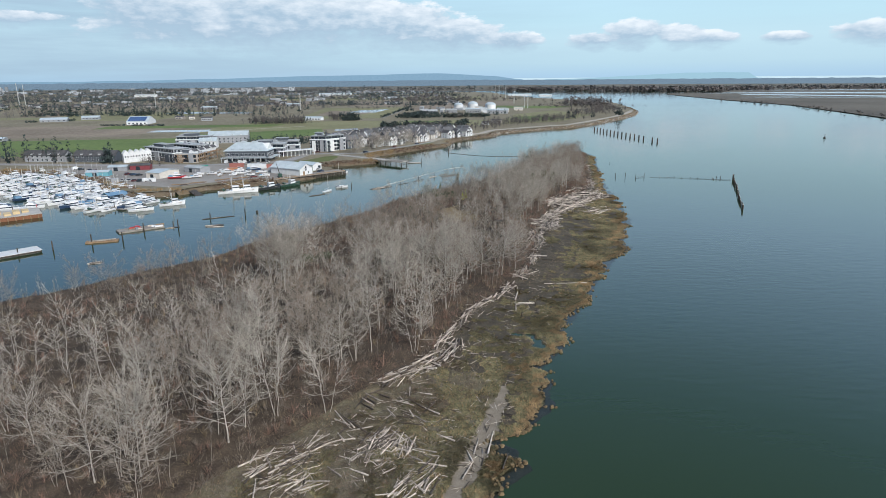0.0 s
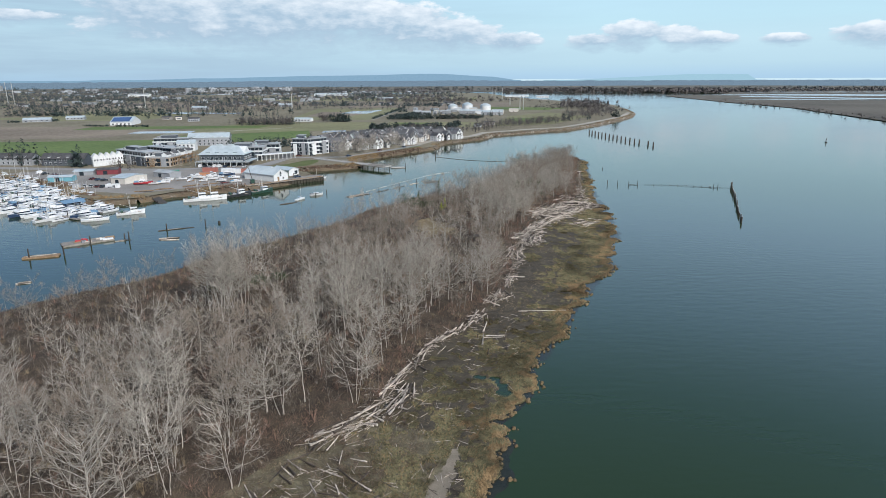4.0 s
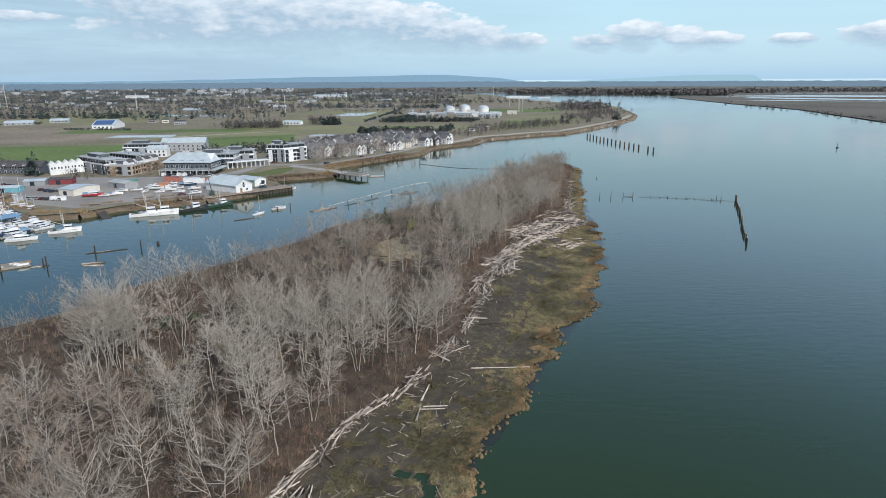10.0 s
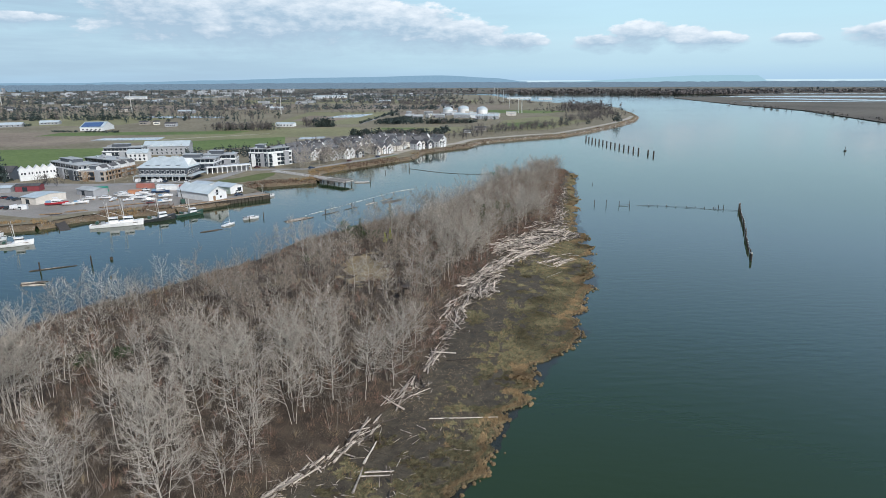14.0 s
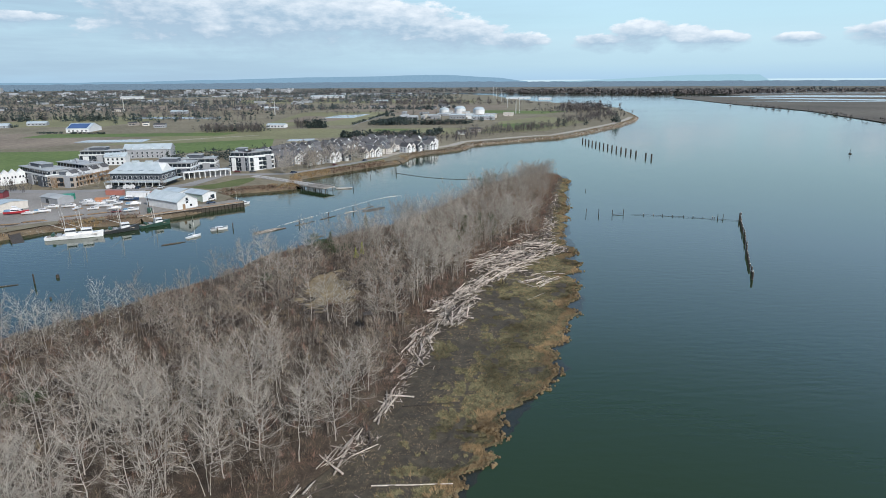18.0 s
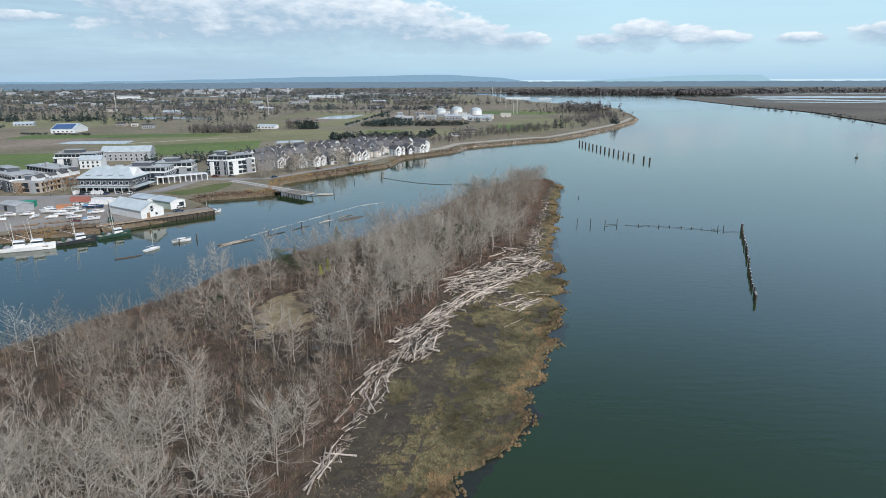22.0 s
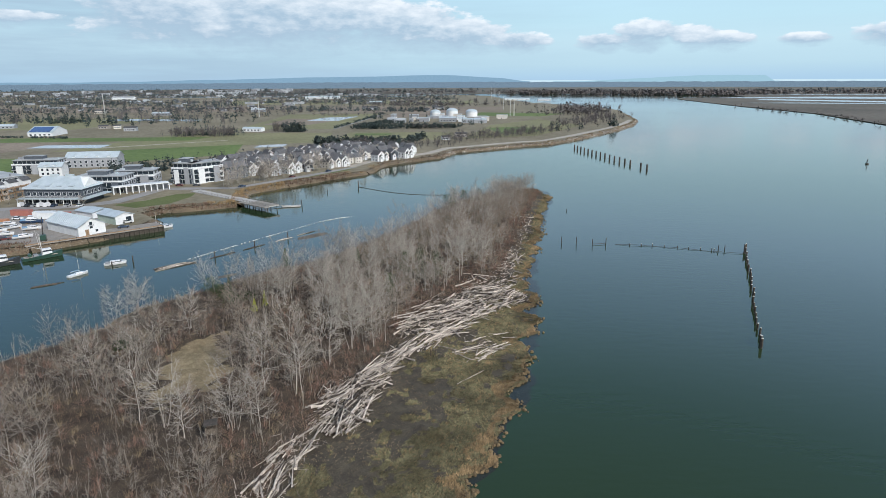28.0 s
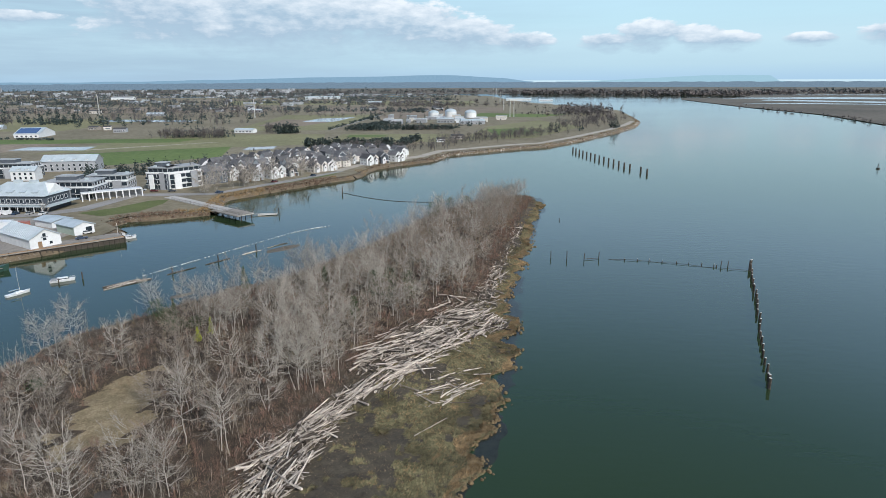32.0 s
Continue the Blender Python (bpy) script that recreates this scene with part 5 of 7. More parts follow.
# kind, from, to, number, height, width, scatter
ROWS = [
    ("hedge", -70, 716, 18, 722, 130, 8.5, 3.4, 1.2), ("hedge", 18, 722, 30, 770, 40, 8, 3.4, 1.5), ("hedge", -14, 690, 16, 700, 20, 6, 3.0, 3), ("bare", -30, 700, 40, 690, 40, 8, 3.0, 9), ("bare", 60, 760, 190, 880, 70, 8, 3.4, 12), ("bare", 40, 690, 70, 720, 16, 8, 3, 6),
    ("conifer", -140, 862, -117, 862, 26, 13, 5, 2.5), ("bare", -150, 862, -142, 866, 10, 8, 3.5, 2), ("conifer", -160, 517, -142, 541, 16, 9, 3.2, 4), ("hedge", -50, 900, 62, 912, 90, 7, 3.2, 3), ("hedge", -66, 905, -30, 1010, 60, 6, 3.0, 3), ("conifer", -66, 1098, -52, 1102, 7, 14, 4.5, 3), ("bare", 60, 740, 160, 830, 60, 8, 3.5, 8), ("bare", 250, 1000, 300, 1090, 50, 10, 4, 12), ("bare", 230, 1170, 330, 1240, 80, 16, 6, 14), ("conifer", 262, 930, 270, 936, 6, 13, 5, 2), ("bare", -160, 905, -146, 900, 10, 9, 5, 4), ("bare", -250, 808, -180, 812, 60, 10, 4.2, 5), ("conifer", -246, 822, -180, 826, 34, 11, 3.6, 7), ("conifer", -390, 1010, -250, 1020, 20, 11, 3.4, 14),
    ("bare", -380, 1020, -240, 1010, 34, 9, 4, 14), ("hedge", -442, 800, -350, 786, 40, 2.5, 2.0, 1.5), ("hedge", -580, 868, -530, 905, 24, 3, 2.5, 2), ("conifer", -690, 1040, -430, 1030, 120, 15, 5.5, 16), ("bare", -760, 980, -400, 1080, 90, 13, 5, 26),
    ("conifer", -420, 980, -230, 1250, 60, 12, 5, 30), ("bare", -420, 1100, -220, 1300, 90, 12, 5, 40), ("conifer", -980, 1250, -420, 1350, 130, 15, 6, 50), ("bare", -1200, 1200, -300, 1400, 180, 13, 6, 70),
    ("conifer", -60, 905, 0, 960, 30, 8, 2.6, 5), ("conifer", -10, 930, 70, 935, 46, 6, 2.2, 2), ("hedge", -60, 900, -10, 1000, 30, 6, 3.0, 5), ("conifer", 60, 960, 110, 985, 16, 9, 3, 6), ("bare", 10, 900, 60, 905, 14, 8, 3, 6),
    ("conifer", -66, 1090, -50, 1110, 6, 13, 3.5, 5), ("conifer", -30, 1120, 20, 1125, 5, 14, 3.5, 6), ("hedge", -88, 905, -62, 1240, 60, 4, 2.4, 1.5), ("bare", -170, 1180, -60, 1200, 26, 9, 4, 10),
    ("bare", 205, 920, 300, 1120, 90, 9, 4, 16), ("conifer", 177, 868, 184, 868, 5, 13, 4.2, 2), ("conifer", 213, 885, 216, 890, 3, 10, 3.0, 2), ("bare", 262, 1300, 325, 1290, 120, 17, 6, 22), ("bare", 180, 1200, 330, 1260, 50, 9, 5, 16),
    ("bare", -100, 1600, 230, 1560, 90, 12, 6, 24), ("bare", -1200, 1700, 150, 1750, 220, 13, 7, 50), ("conifer", -1600, 1800, -300, 1850, 130, 14, 7, 60), ("bare", -2200, 2250, 100, 2250, 260, 14, 8, 60), ("conifer", -2600, 2400, -400, 2600, 170, 15, 9, 90),
    ("conifer", -2400, 1500, -1000, 1600, 150, 15, 7, 90), ("bare", -2600, 1300, -1000, 1500, 150, 14, 7, 90), ("conifer", -330, 445, -262, 440, 14, 17, 4.4, 7), ("bare", -340, 440, -258, 446, 34, 8, 3.5, 8), ("conifer", -238, 430, -226, 431, 4, 16, 5, 2),
    ("conifer", -172, 545, -118, 552, 26, 8, 3.2, 5), ("bare", -200, 416, -192, 418, 7, 6, 3, 3), ("conifer", -150, 575, -90, 590, 24, 8, 3, 8), ("bare", -110, 560, 0, 690, 60, 9, 3, 14),
]
belt_rng = random.Random(4)
for k in range(46):
    y = 1280 + 1520 * (k / 46) ** 0.9 + belt_rng.uniform(-40, 40)
    x = belt_rng.uniform(-0.95 * y, 0.0 if y < 1500 else 60)
    ln = belt_rng.uniform(80, 420)
    if not (-280 < x < 0 and y < 1150):
        ROWS.append((belt_rng.choice(("conifer", "conifer", "conifer", "bare")), x - ln / 2, y, min(x + ln / 2, 60), y + belt_rng.uniform(-20, 20), int(ln / 5), belt_rng.uniform(9, 16), 5.5, belt_rng.uniform(3, 16)))
for row in ROWS:
    tree_row(*row)
for row in [("bare", 300, 2790, 1100, 2430, 420, 16, 13, 30), ("bare", 300, 2850, 1300, 2500, 420, 18, 14, 40), ("bare", 1100, 2700, 3600, 2750, 420, 15, 16, 60), ("bare", 1200, 2600, 3400, 2500, 380, 13, 9, 90), ("conifer", 400, 3100, 3400, 3100, 260, 14, 10, 120), ("bare", -1800, 3250, 300, 2900, 330, 15, 10, 80), ("conifer", -3600, 3600, 300, 3400, 300, 16, 12, 200), ("bare", 690, 1300, 700, 1600, 24, 4, 4, 8), ("bare", 620, 860, 690, 1240, 40, 2.5, 3, 8)]:
    tree_row(*row, z=FAR_Z)
for kind, m, label in (("conifer", HAZED_CONIFER, "conifers in haze-paled green in belts among the far fields"), ("bare", FAR_WOOD, "grey-brown leafless trees in belts among the far fields"), ("near_conifer", CONIFER, "dark green conifers standing round the farms and the town"), ("hedge", CONIFER, "tall clipped dark evergreen hedges")):
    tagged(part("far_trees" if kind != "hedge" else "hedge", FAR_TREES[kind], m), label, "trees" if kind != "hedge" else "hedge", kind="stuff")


# ---- far towns on the plain ----
FAR_WALL = material("far_pale_walls", (0.22, 0.24, 0.26), (0.45, 0.47, 0.49), 0.8, 0.01, 8, 0, spread=0.35, island=True)
town_rng = random.Random(19)
far_town = Shape()
for az0, az1, r0, r1, num, h0, h1 in ((-23, -14, 2900, 3900, 70, 5, 12), (-34, -8, 1500, 2800, 30, 4, 6), (-14, -6, 2300, 2700, 20, 5, 8), (-40, -34, 4200, 4500, 30, 14, 34), (-50, -24, 2800, 4200, 50, 5, 9)):
    for k in range(num):
        a, r = radians(town_rng.uniform(az0, az1)), town_rng.uniform(r0, r1)
        x, y = MID[0] + r * math.sin(a), MID[1] + r * math.cos(a)
        w, d, h = town_rng.uniform(8, 34), town_rng.uniform(8, 20), town_rng.uniform(h0, h1)
        if h1 > 30:
            w, d = w * .5, d * .7
        far_town.box(x - w / 2, x + w / 2, y, y + d, -1, LAND_Z + h)
tagged(part("far_town", far_town, FAR_WALL), "pale far towns and sheds scattered over the plain", "buildings", kind="stuff")

# ---- buildings ----
WHITE = plain("white_paint", (0.66, 0.68, 0.69), 0.6, spread=0.06)
CREAM = plain("cream_siding", (0.60, 0.57, 0.52), 0.7, spread=0.1)
TAN = plain("tan_siding", (0.36, 0.325, 0.29), 0.7, spread=0.15)
SLATE = plain("slate_blue_siding", (0.085, 0.10, 0.12), 0.7, spread=0.2)
GREY = plain("grey_siding", (0.30, 0.315, 0.335), 0.7, spread=0.15)
GREENWALL = plain("pale_green_siding", (0.42, 0.50, 0.43), 0.6)
METAL_ROOF = material("pale_metal_roof", (0.34, 0.40, 0.43), (0.50, 0.56, 0.59), 0.45, 0.25, 12, 0.15, spec=0.4)
SHINGLE = material("grey_shingle_roof", (0.055, 0.057, 0.062), (0.14, 0.14, 0.145), 0.9, 0.4, 10, 0.4, spread=0.3)
FLAT_ROOF = material("pale_flat_roof", (0.27, 0.29, 0.30), (0.46, 0.48, 0.49), 0.85, 0.1, 20, 0.1)
GLASS = bpy.data.materials.new("window_glass")
GLASS.use_nodes = True
GLASS.node_tree.nodes["Principled BSDF"].inputs["Base Color"].default_value = (0.025, 0.035, 0.045, 1)
GLASS.node_tree.nodes["Principled BSDF"].inputs["Roughness"].default_value = 0.08
TIMBER = material("brown_timber", (0.16, 0.105, 0.06), (0.36, 0.25, 0.155), 0.8, 0.8, 8, 0.4)
DECK = material("weathered_deck", (0.17, 0.155, 0.135), (0.33, 0.305, 0.27), 0.9, 0.35, 10, 0.4)
CONCRETE = material("pale_concrete", (0.33, 0.32, 0.30), (0.50, 0.48, 0.45), 0.9, 0.3, 12, 0.2)


def gable_roof(L, W, z, rise, over=0.5, thick=0.18):
    """Two slabs meeting in a ridge along x."""
    sh = Shape()
    drop = rise * over / (W / 2)
    for side in (0, 1):
        y0, y1 = (-over, W / 2) if side == 0 else (W + over, W / 2)
        a, b = [(-over, y0, z - drop), (L + over, y0, z - drop)], [(L + over, y1, z + rise), (-over, y1, z + rise)]
        lower = a + b
        upper = [(x, y, q + thick) for x, y, q in lower]
        f = [(3, 2, 1, 0), (4, 5, 6, 7), (0, 1, 5, 4), (1, 2, 6, 5), (2, 3, 7, 6), (3, 0, 4, 7)]
        sh.add(lower + upper, f if side == 0 else [tuple(reversed(q)) for q in f])
    return sh


def gable_walls(L, W, z, rise):
    sh = Shape()
    sh.add([(0, 0, -.3), (L, 0, -.3), (L, W, -.3), (0, W, -.3), (0, 0, z), (L, 0, z), (L, W, z), (0, W, z), (0, W / 2, z + rise), (L, W / 2, z + rise)],
           [(3, 2, 1, 0), (0, 1, 5, 4), (2, 3, 7, 6), (1, 2, 6, 9, 5), (3, 0, 4, 8, 7), (4, 5, 9, 8), (7, 8, 9, 6)])
    return sh


def hip_roof(L, W, z, rise, inset, over=0.8):
    a = [(-over, -over, z), (L + over, -over, z), (L + over, W + over, z), (-over, W + over, z)]
    sh = Shape().add(a + [(x, y, z + .2) for x, y, _ in a] + [(inset, W / 2, z + rise), (L - inset, W / 2, z + rise)],
                     [(3, 2, 1, 0), (0, 1, 5, 4), (1, 2, 6, 5), (2, 3, 7, 6), (3, 0, 4, 7), (4, 5, 9, 8), (5, 6, 9), (6, 7, 8, 9), (7, 4, 8)])
    return sh


PANES = {}


def window_row(parent, x0, x1, num, z, w, h, side="front", L=0.0, W=0.0, frame=WHITE):
    """Windows with frames along a wall: front y=0, back y=W, right x=L, left x=0."""
    key = (w, h, frame.name)
    if key not in PANES:
        f = Shape()
        for bx in ((-w / 2 - .1, -w / 2, 0, h), (w / 2, w / 2 + .1, 0, h), (-w / 2 - .1, w / 2 + .1, -.1, 0), (-w / 2 - .1, w / 2 + .1, h, h + .1)):
            f.box(bx[0], bx[1], -.09, .02, bx[2], bx[3])
        g = Shape().box(-w / 2, w / 2, -.045, .02, 0, h)
        PANES[key] = (f.mesh("window", frame), g.mesh("pane", GLASS))
    for k in range(num):
        u = x0 + (x1 - x0) * (k + 0.5) / num
        at = {"front": pose(u, 0, z), "back": pose(u, W, z, 0, 0, 180), "right": pose(L, u, z, 0, 0, 90), "left": pose(0, u, z, 0, 0, -90)}[side]
        o = part("window", PANES[key][0], None, parent, at=at)
        part("pane", PANES[key][1], None, o)


def from_to(p0, p1):
    d = Vector((p1[0] - p0[0], p1[1] - p0[1], 0))
    return pose(p0[0], p0[1], LAND_Z, 0, 0, math.degrees(math.atan2(d.y, d.x))), d.length


def seams(L, W, z, rise, step, over=0.5):
    sh = Shape()
    k = step / 2
    while k < L:
        for y0, y1 in ((-over, W / 2), (W + over, W / 2)):
            a, b = Vector((k, y0, z - rise * over / (W / 2) + .2)), Vector((k, y1, z + rise + .2))
            sh.add([a + Vector((-.06, 0, 0)), a + Vector((.06, 0, 0)), b + Vector((.06, 0, 0)), b + Vector((-.06, 0, 0)), a + Vector((0, 0, .1)), b + Vector((0, 0, .1))], [(0, 4, 5, 3), (1, 2, 5, 4), (0, 1, 4), (2, 3, 5)])
        k += step
    return sh


# white warehouse on the quay
at, L = from_to((-106, 377), (-85.4, 364.3))
wh = thing("warehouse", "white gabled waterfront warehouse with a pale metal roof", "warehouse", at)
part("wall", gable_walls(L, 10.8, 3.9, 2.9), WHITE, wh)
roof = part("roof", gable_roof(L, 10.8, 3.9, 2.9), METAL_ROOF, wh, "pale blue-grey metal roof")
part("roof_seams", seams(L, 10.8, 3.9, 2.9, 1.2), METAL_ROOF, roof)
for k, (y, z, w, h) in enumerate(((3.4, 0, 1.4, 2.4), (7.2, 0.9, 1.0, 1.0), (5.2, 4.0, 1.1, 1.2), (5.2, 2.6, 1.1, 0.9))):
    part("door" if k == 0 else "window", Shape().box(L, L + .06, y - w / 2, y + w / 2, z, z + h), GLASS if k else TIMBER, wh)
part("sign_board", Shape().box(L + .02, L + .1, 4.0, 6.4, 3.6, 4.0), GREY, wh)
# green shed
at, L = from_to((-93.5, 392), (-81.8, 385))
sh_ = thing("shed", "pale green shed with a white gable end on the quay", "shed", at)
part("wall", gable_walls(L, 8, 3.6, 1.3), GREENWALL, sh_)
part("gable_front", Shape().add([(L + .05, 0, 0), (L + .05, 8, 0), (L + .05, 8, 3.6), (L + .05, 4, 4.9), (L + .05, 0, 3.6)], [(0, 1, 2, 3, 4)]).box(L, L + .04, 0, 8, 0, 3.5), WHITE, sh_, "white boarded gable")
part("roof", gable_roof(L, 8, 3.6, 1.3), METAL_ROOF, sh_)
part("door", Shape().box(L + .05, L + .12, 4.6, 7.0, 0, 2.8), GLASS, sh_)
# low grey shed
at, L = from_to((-110, 403), (-99, 397.5))
lo = thing("shed", "low grey shed with a shallow metal roof", "shed", at)
part("wall", gable_walls(L, 9, 2.7, 0.9), WHITE, lo)
part("roof", gable_roof(L, 9, 2.7, 0.9), METAL_ROOF, lo)
# boatyard sheds
for p0, p1, W, h, rise, wm, rm, label in (((-176, 361), (-166.5, 357.6), 16, 3.4, 1.0, CREAM, METAL_ROOF, "cream boatyard shed with a shallow white roof"), ((-163, 385), (-150.5, 378.5), 8, 3.0, 1.0, GREY, FLAT_ROOF, "grey boatyard shed on gravel"),
                                          ((-216, 368), (-203, 369.5), 6, 2.6, .8, plain("turquoise_paint", (0.16, 0.38, 0.46)), METAL_ROOF, "turquoise boat shed beside the yard"), ((-214, 390), (-203, 392), 7, 2.6, .8, GREY, METAL_ROOF, "small grey shed beside the yard"), ((-202, 394), (-190, 396), 6, 3, .9, plain("dark_red_paint", (0.2, 0.05, 0.06)), SHINGLE, "dark red shed by the road")):
    at, L = from_to(p0, p1)
    t = thing("shed", label, "shed", at)
    part("wall", gable_walls(L, W, h, rise), wm, t)
    part("roof", gable_roof(L, W, h, rise, 0.3), rm, t)
    part("door", Shape().box(L * .3, L * .3 + 2.4, -.06, .02, 0, 2.4), GLASS, t)

# large inn with a pale hipped roof
at, L = from_to((-153, 432), (-123.5, 431))
inn = thing("inn", "large dark-walled inn with a broad pale metal roof and dormers", "building", at)
part("wall", Shape().box(0, L, 0, 18, -.3, 7.4), SLATE, inn)
part("canopy", Shape().box(-2, L + 1, -4, .0, 2.9, 3.15).box(L + .01, L + 4.5, -4, 19, 2.9, 3.15), METAL_ROOF, inn, "pale canopy roof over the ground floor")
for k in range(9):
    part("post", Shape().box(-1.5 + k * (L + 2) / 8 - .15, -1.5 + k * (L + 2) / 8 + .15, -3.8, -3.5, 0, 2.9), WHITE, inn)
roof = part("roof", hip_roof(L, 18, 7.4, 5.4, 5.5), METAL_ROOF, inn, "broad pale grey metal roof")
for k in range(4):
    u = 5.5 + k * (L - 11) / 3
    d = part("dormer", gable_walls(2.6, 4.0, 1.5, .7), SLATE, inn, at=pose(u - 1.3, 1.2, 7.5))
    part("dormer_roof", gable_roof(2.6, 4.0, 1.5, .7, .3), METAL_ROOF, d)
for k in range(2):
    part("roof_vent", Shape().box(9 + 8 * k, 13 + 8 * k, 8.3, 9.8, 12.4, 13.6), METAL_ROOF, inn)
part("gable_end", Shape().add([(L + .1, 2, 7.5), (L + .1, 16, 7.5), (L + .1, 9, 12.4), (L - 5, 2, 7.5), (L - 5, 16, 7.5), (L - 5, 9, 12.4)], [(0, 1, 2), (3, 5, 4), (0, 2, 5, 3), (1, 4, 5, 2)]), WHITE, inn, "white gable end")
window_row(inn, .8, L - .8, 9, 4.2, 1.7, 1.7, "front")
window_row(inn, 1.5, 16.5, 5, 4.2, 1.7, 1.7, "right", L)
window_row(inn, 1, L - 1, 8, .5, 2.4, 2.0, "front")
part("balcony", Shape().box(.2, L - .2, -1.2, 0, 3.55, 3.7), WHITE, inn)


block_rng = random.Random(12)


def flat_block(p0, p1, W, floors, walls, label, per=3.0, front=8, side=4, name="building", trim=WHITE, penthouse=True, fh=3.0):
    """A block of flats with bays, balconies with railings, parapets and roof clutter."""
    at, L = from_to(p0, p1)
    t = thing(name, label, "building", at)
    h = floors * fh
    top = h - fh if floors > 2 else h
    part("wall", Shape().box(0, L, 0, W, -.3, top), walls, t)
    if floors > 2:
        part("upper_storey", Shape().box(.8, L - .8, 1.8, W - .8, top, h), GREY if walls is SLATE else walls, t, "set-back upper storey")
        part("terrace_parapet", Shape().box(-.1, L + .1, -.1, .15, top, top + .9).box(L - .15, L + .1, .15, W, top, top + .9), trim, t)
    part("roof", Shape().box(.3, L - .1, .9, W - .3, h, h + .3), FLAT_ROOF, t, "pale flat roof")
    bays = max(2, front // 3)
    for k in range(bays):
        u = L * (k + .5) / bays
        part("bay", Shape().box(u - L / bays * .2, u + L / bays * .2, -.9, -.01, -.2, top + (.5 if k % 2 else -.6)), (trim, GREY, walls)[k % 3], t)
    for k in range(floors):
        back = 1.8 if floors > 2 and k == floors - 1 else 0
        o = part("window_band", Shape().box(.5, L - .5, back - .05, back + .02, k * fh + .6, k * fh + 2.5), GLASS, t, "dark glazed front")
        for m in range(front + 1):
            u = .5 + (L - 1) * m / front
            part("mullion", Shape().box(u - .09, u + .09, back - .12, back - .05, k * fh + .5, k * fh + 2.6), trim, o)
        window_row(t, .8, W - .8, side, k * fh + .7, min(1.7, W / side * .55), 1.7, "right", L - (.8 if back else 0), frame=trim)
        if k and not back:
            for m in range(bays):
                u0, u1 = L * m / bays + L / bays * .02, L * m / bays + L / bays * .28
                bal = part("balcony", Shape().box(u0, u1, -1.3, -.01, k * fh - .12, k * fh + .06), trim, t)
                part("railing", Shape().box(u0, u1, -1.3, -1.24, k * fh + .06, k * fh + 1.0), GLASS, bal, "dark glass railing")
    if penthouse:
        part("penthouse", Shape().box(L * .2, L * .6, W * .35, W * .8, h + .3, h + 2.3), SLATE, t)
        part("penthouse_roof", Shape().box(L * .2 - .4, L * .6 + .4, W * .35 - .4, W * .8 + .4, h + 2.3, h + 2.5), FLAT_ROOF, t)
    for k in range(5):
        u, v, q = block_rng.uniform(2, L - 3), block_rng.uniform(3, W - 3), block_rng.uniform(.6, 1.4)
        part("roof_unit", Shape().box(u, u + q * 1.6, v, v + q, h + .3, h + .3 + q), (GREY, METAL_ROOF)[k % 2], t)
    return t


flat_block((-105.5, 492), (-92.5, 490), 15, 4, SLATE, "dark-fronted wing of the four-storey waterfront apartments", front=4, side=3)
wa = flat_block((-91.8, 490.2), (-79, 504.5), 13, 4, WHITE, "white four-storey apartment block on the waterfront", front=6, side=4, penthouse=False)
flat_block((-145, 460), (-118.5, 461.5), 16, 3, SLATE, "dark three-storey apartment block with flat roofs", front=9, side=5)
flat_block((-134, 480), (-112, 484), 14, 3, GREY, "grey three-storey apartment block with flat roofs", front=7, side=4)
flat_block((-221, 453), (-189, 430), 14, 3, SLATE, "dark glass-fronted waterfront shops with a pale flat roof", front=11, side=4)
flat_block((-210, 472), (-182, 455), 14, 3, GREY, "grey stepped shops with pale roofs", front=9, side=4, penthouse=False)
flat_block((-229, 530), (-200, 533), 14, 3, SLATE, "long grey three-storey block with balconies", front=10, side=4)
flat_block((-188, 430), (-171.5, 428), 16, 2, TAN, "timber-fronted restaurant with upper terrace", front=5, side=5, trim=TIMBER)
# timber terraces beside the restaurants
for k in range(4):
    p0 = (-170.5 + 1.2 * k, 430 + 8.5 * k)
    at, L = from_to(p0, (p0[0] + 1.0, p0[1] + 7.8))
    t = thing("timber_terrace", "brown timber terrace with balconies beside the restaurants", "terrace", at)
    for z in (2.6, 5.2):
        part("deck", Shape().box(0, L, 0, 4, z, z + .2), TIMBER, t)
        part("railing", Shape().box(0, L, 0, .08, z + .9, z + 1.0).box(0, L, 0, .08, z + .45, z + .52), TIMBER, t)
    for x in (0.2, L / 2, L - .2):
        part("post", Shape().box(x - .14, x + .14, .0, .28, -.2, 6.4), TIMBER, t)
    part("gable_front", gable_walls(L * .7, 4, 7.8, 1.4), WHITE, t, "white gabled bay", at=pose(1, 4, 0))
    part("bay_roof", gable_roof(L * .7, 4, 7.8, 1.4, .3), SHINGLE, t, at=pose(1, 4, 0))
# white pergola terrace on the plaza
at, L = from_to((-121, 455), (-98, 472))
pg = thing("pergola", "white portico with columns along the waterfront plaza", "pergola", at)
part("roof", Shape().box(0, L, 0, 5, 3.8, 4.3), WHITE, pg)
part("back_wall", Shape().box(0, L, 5, 9, -.2, 4.0), GREY, pg)
for k in range(10):
    part("column", Shape().box(k * (L - .5) / 9, k * (L - .5) / 9 + .5, .1, .6, -.2, 3.8), WHITE, pg)
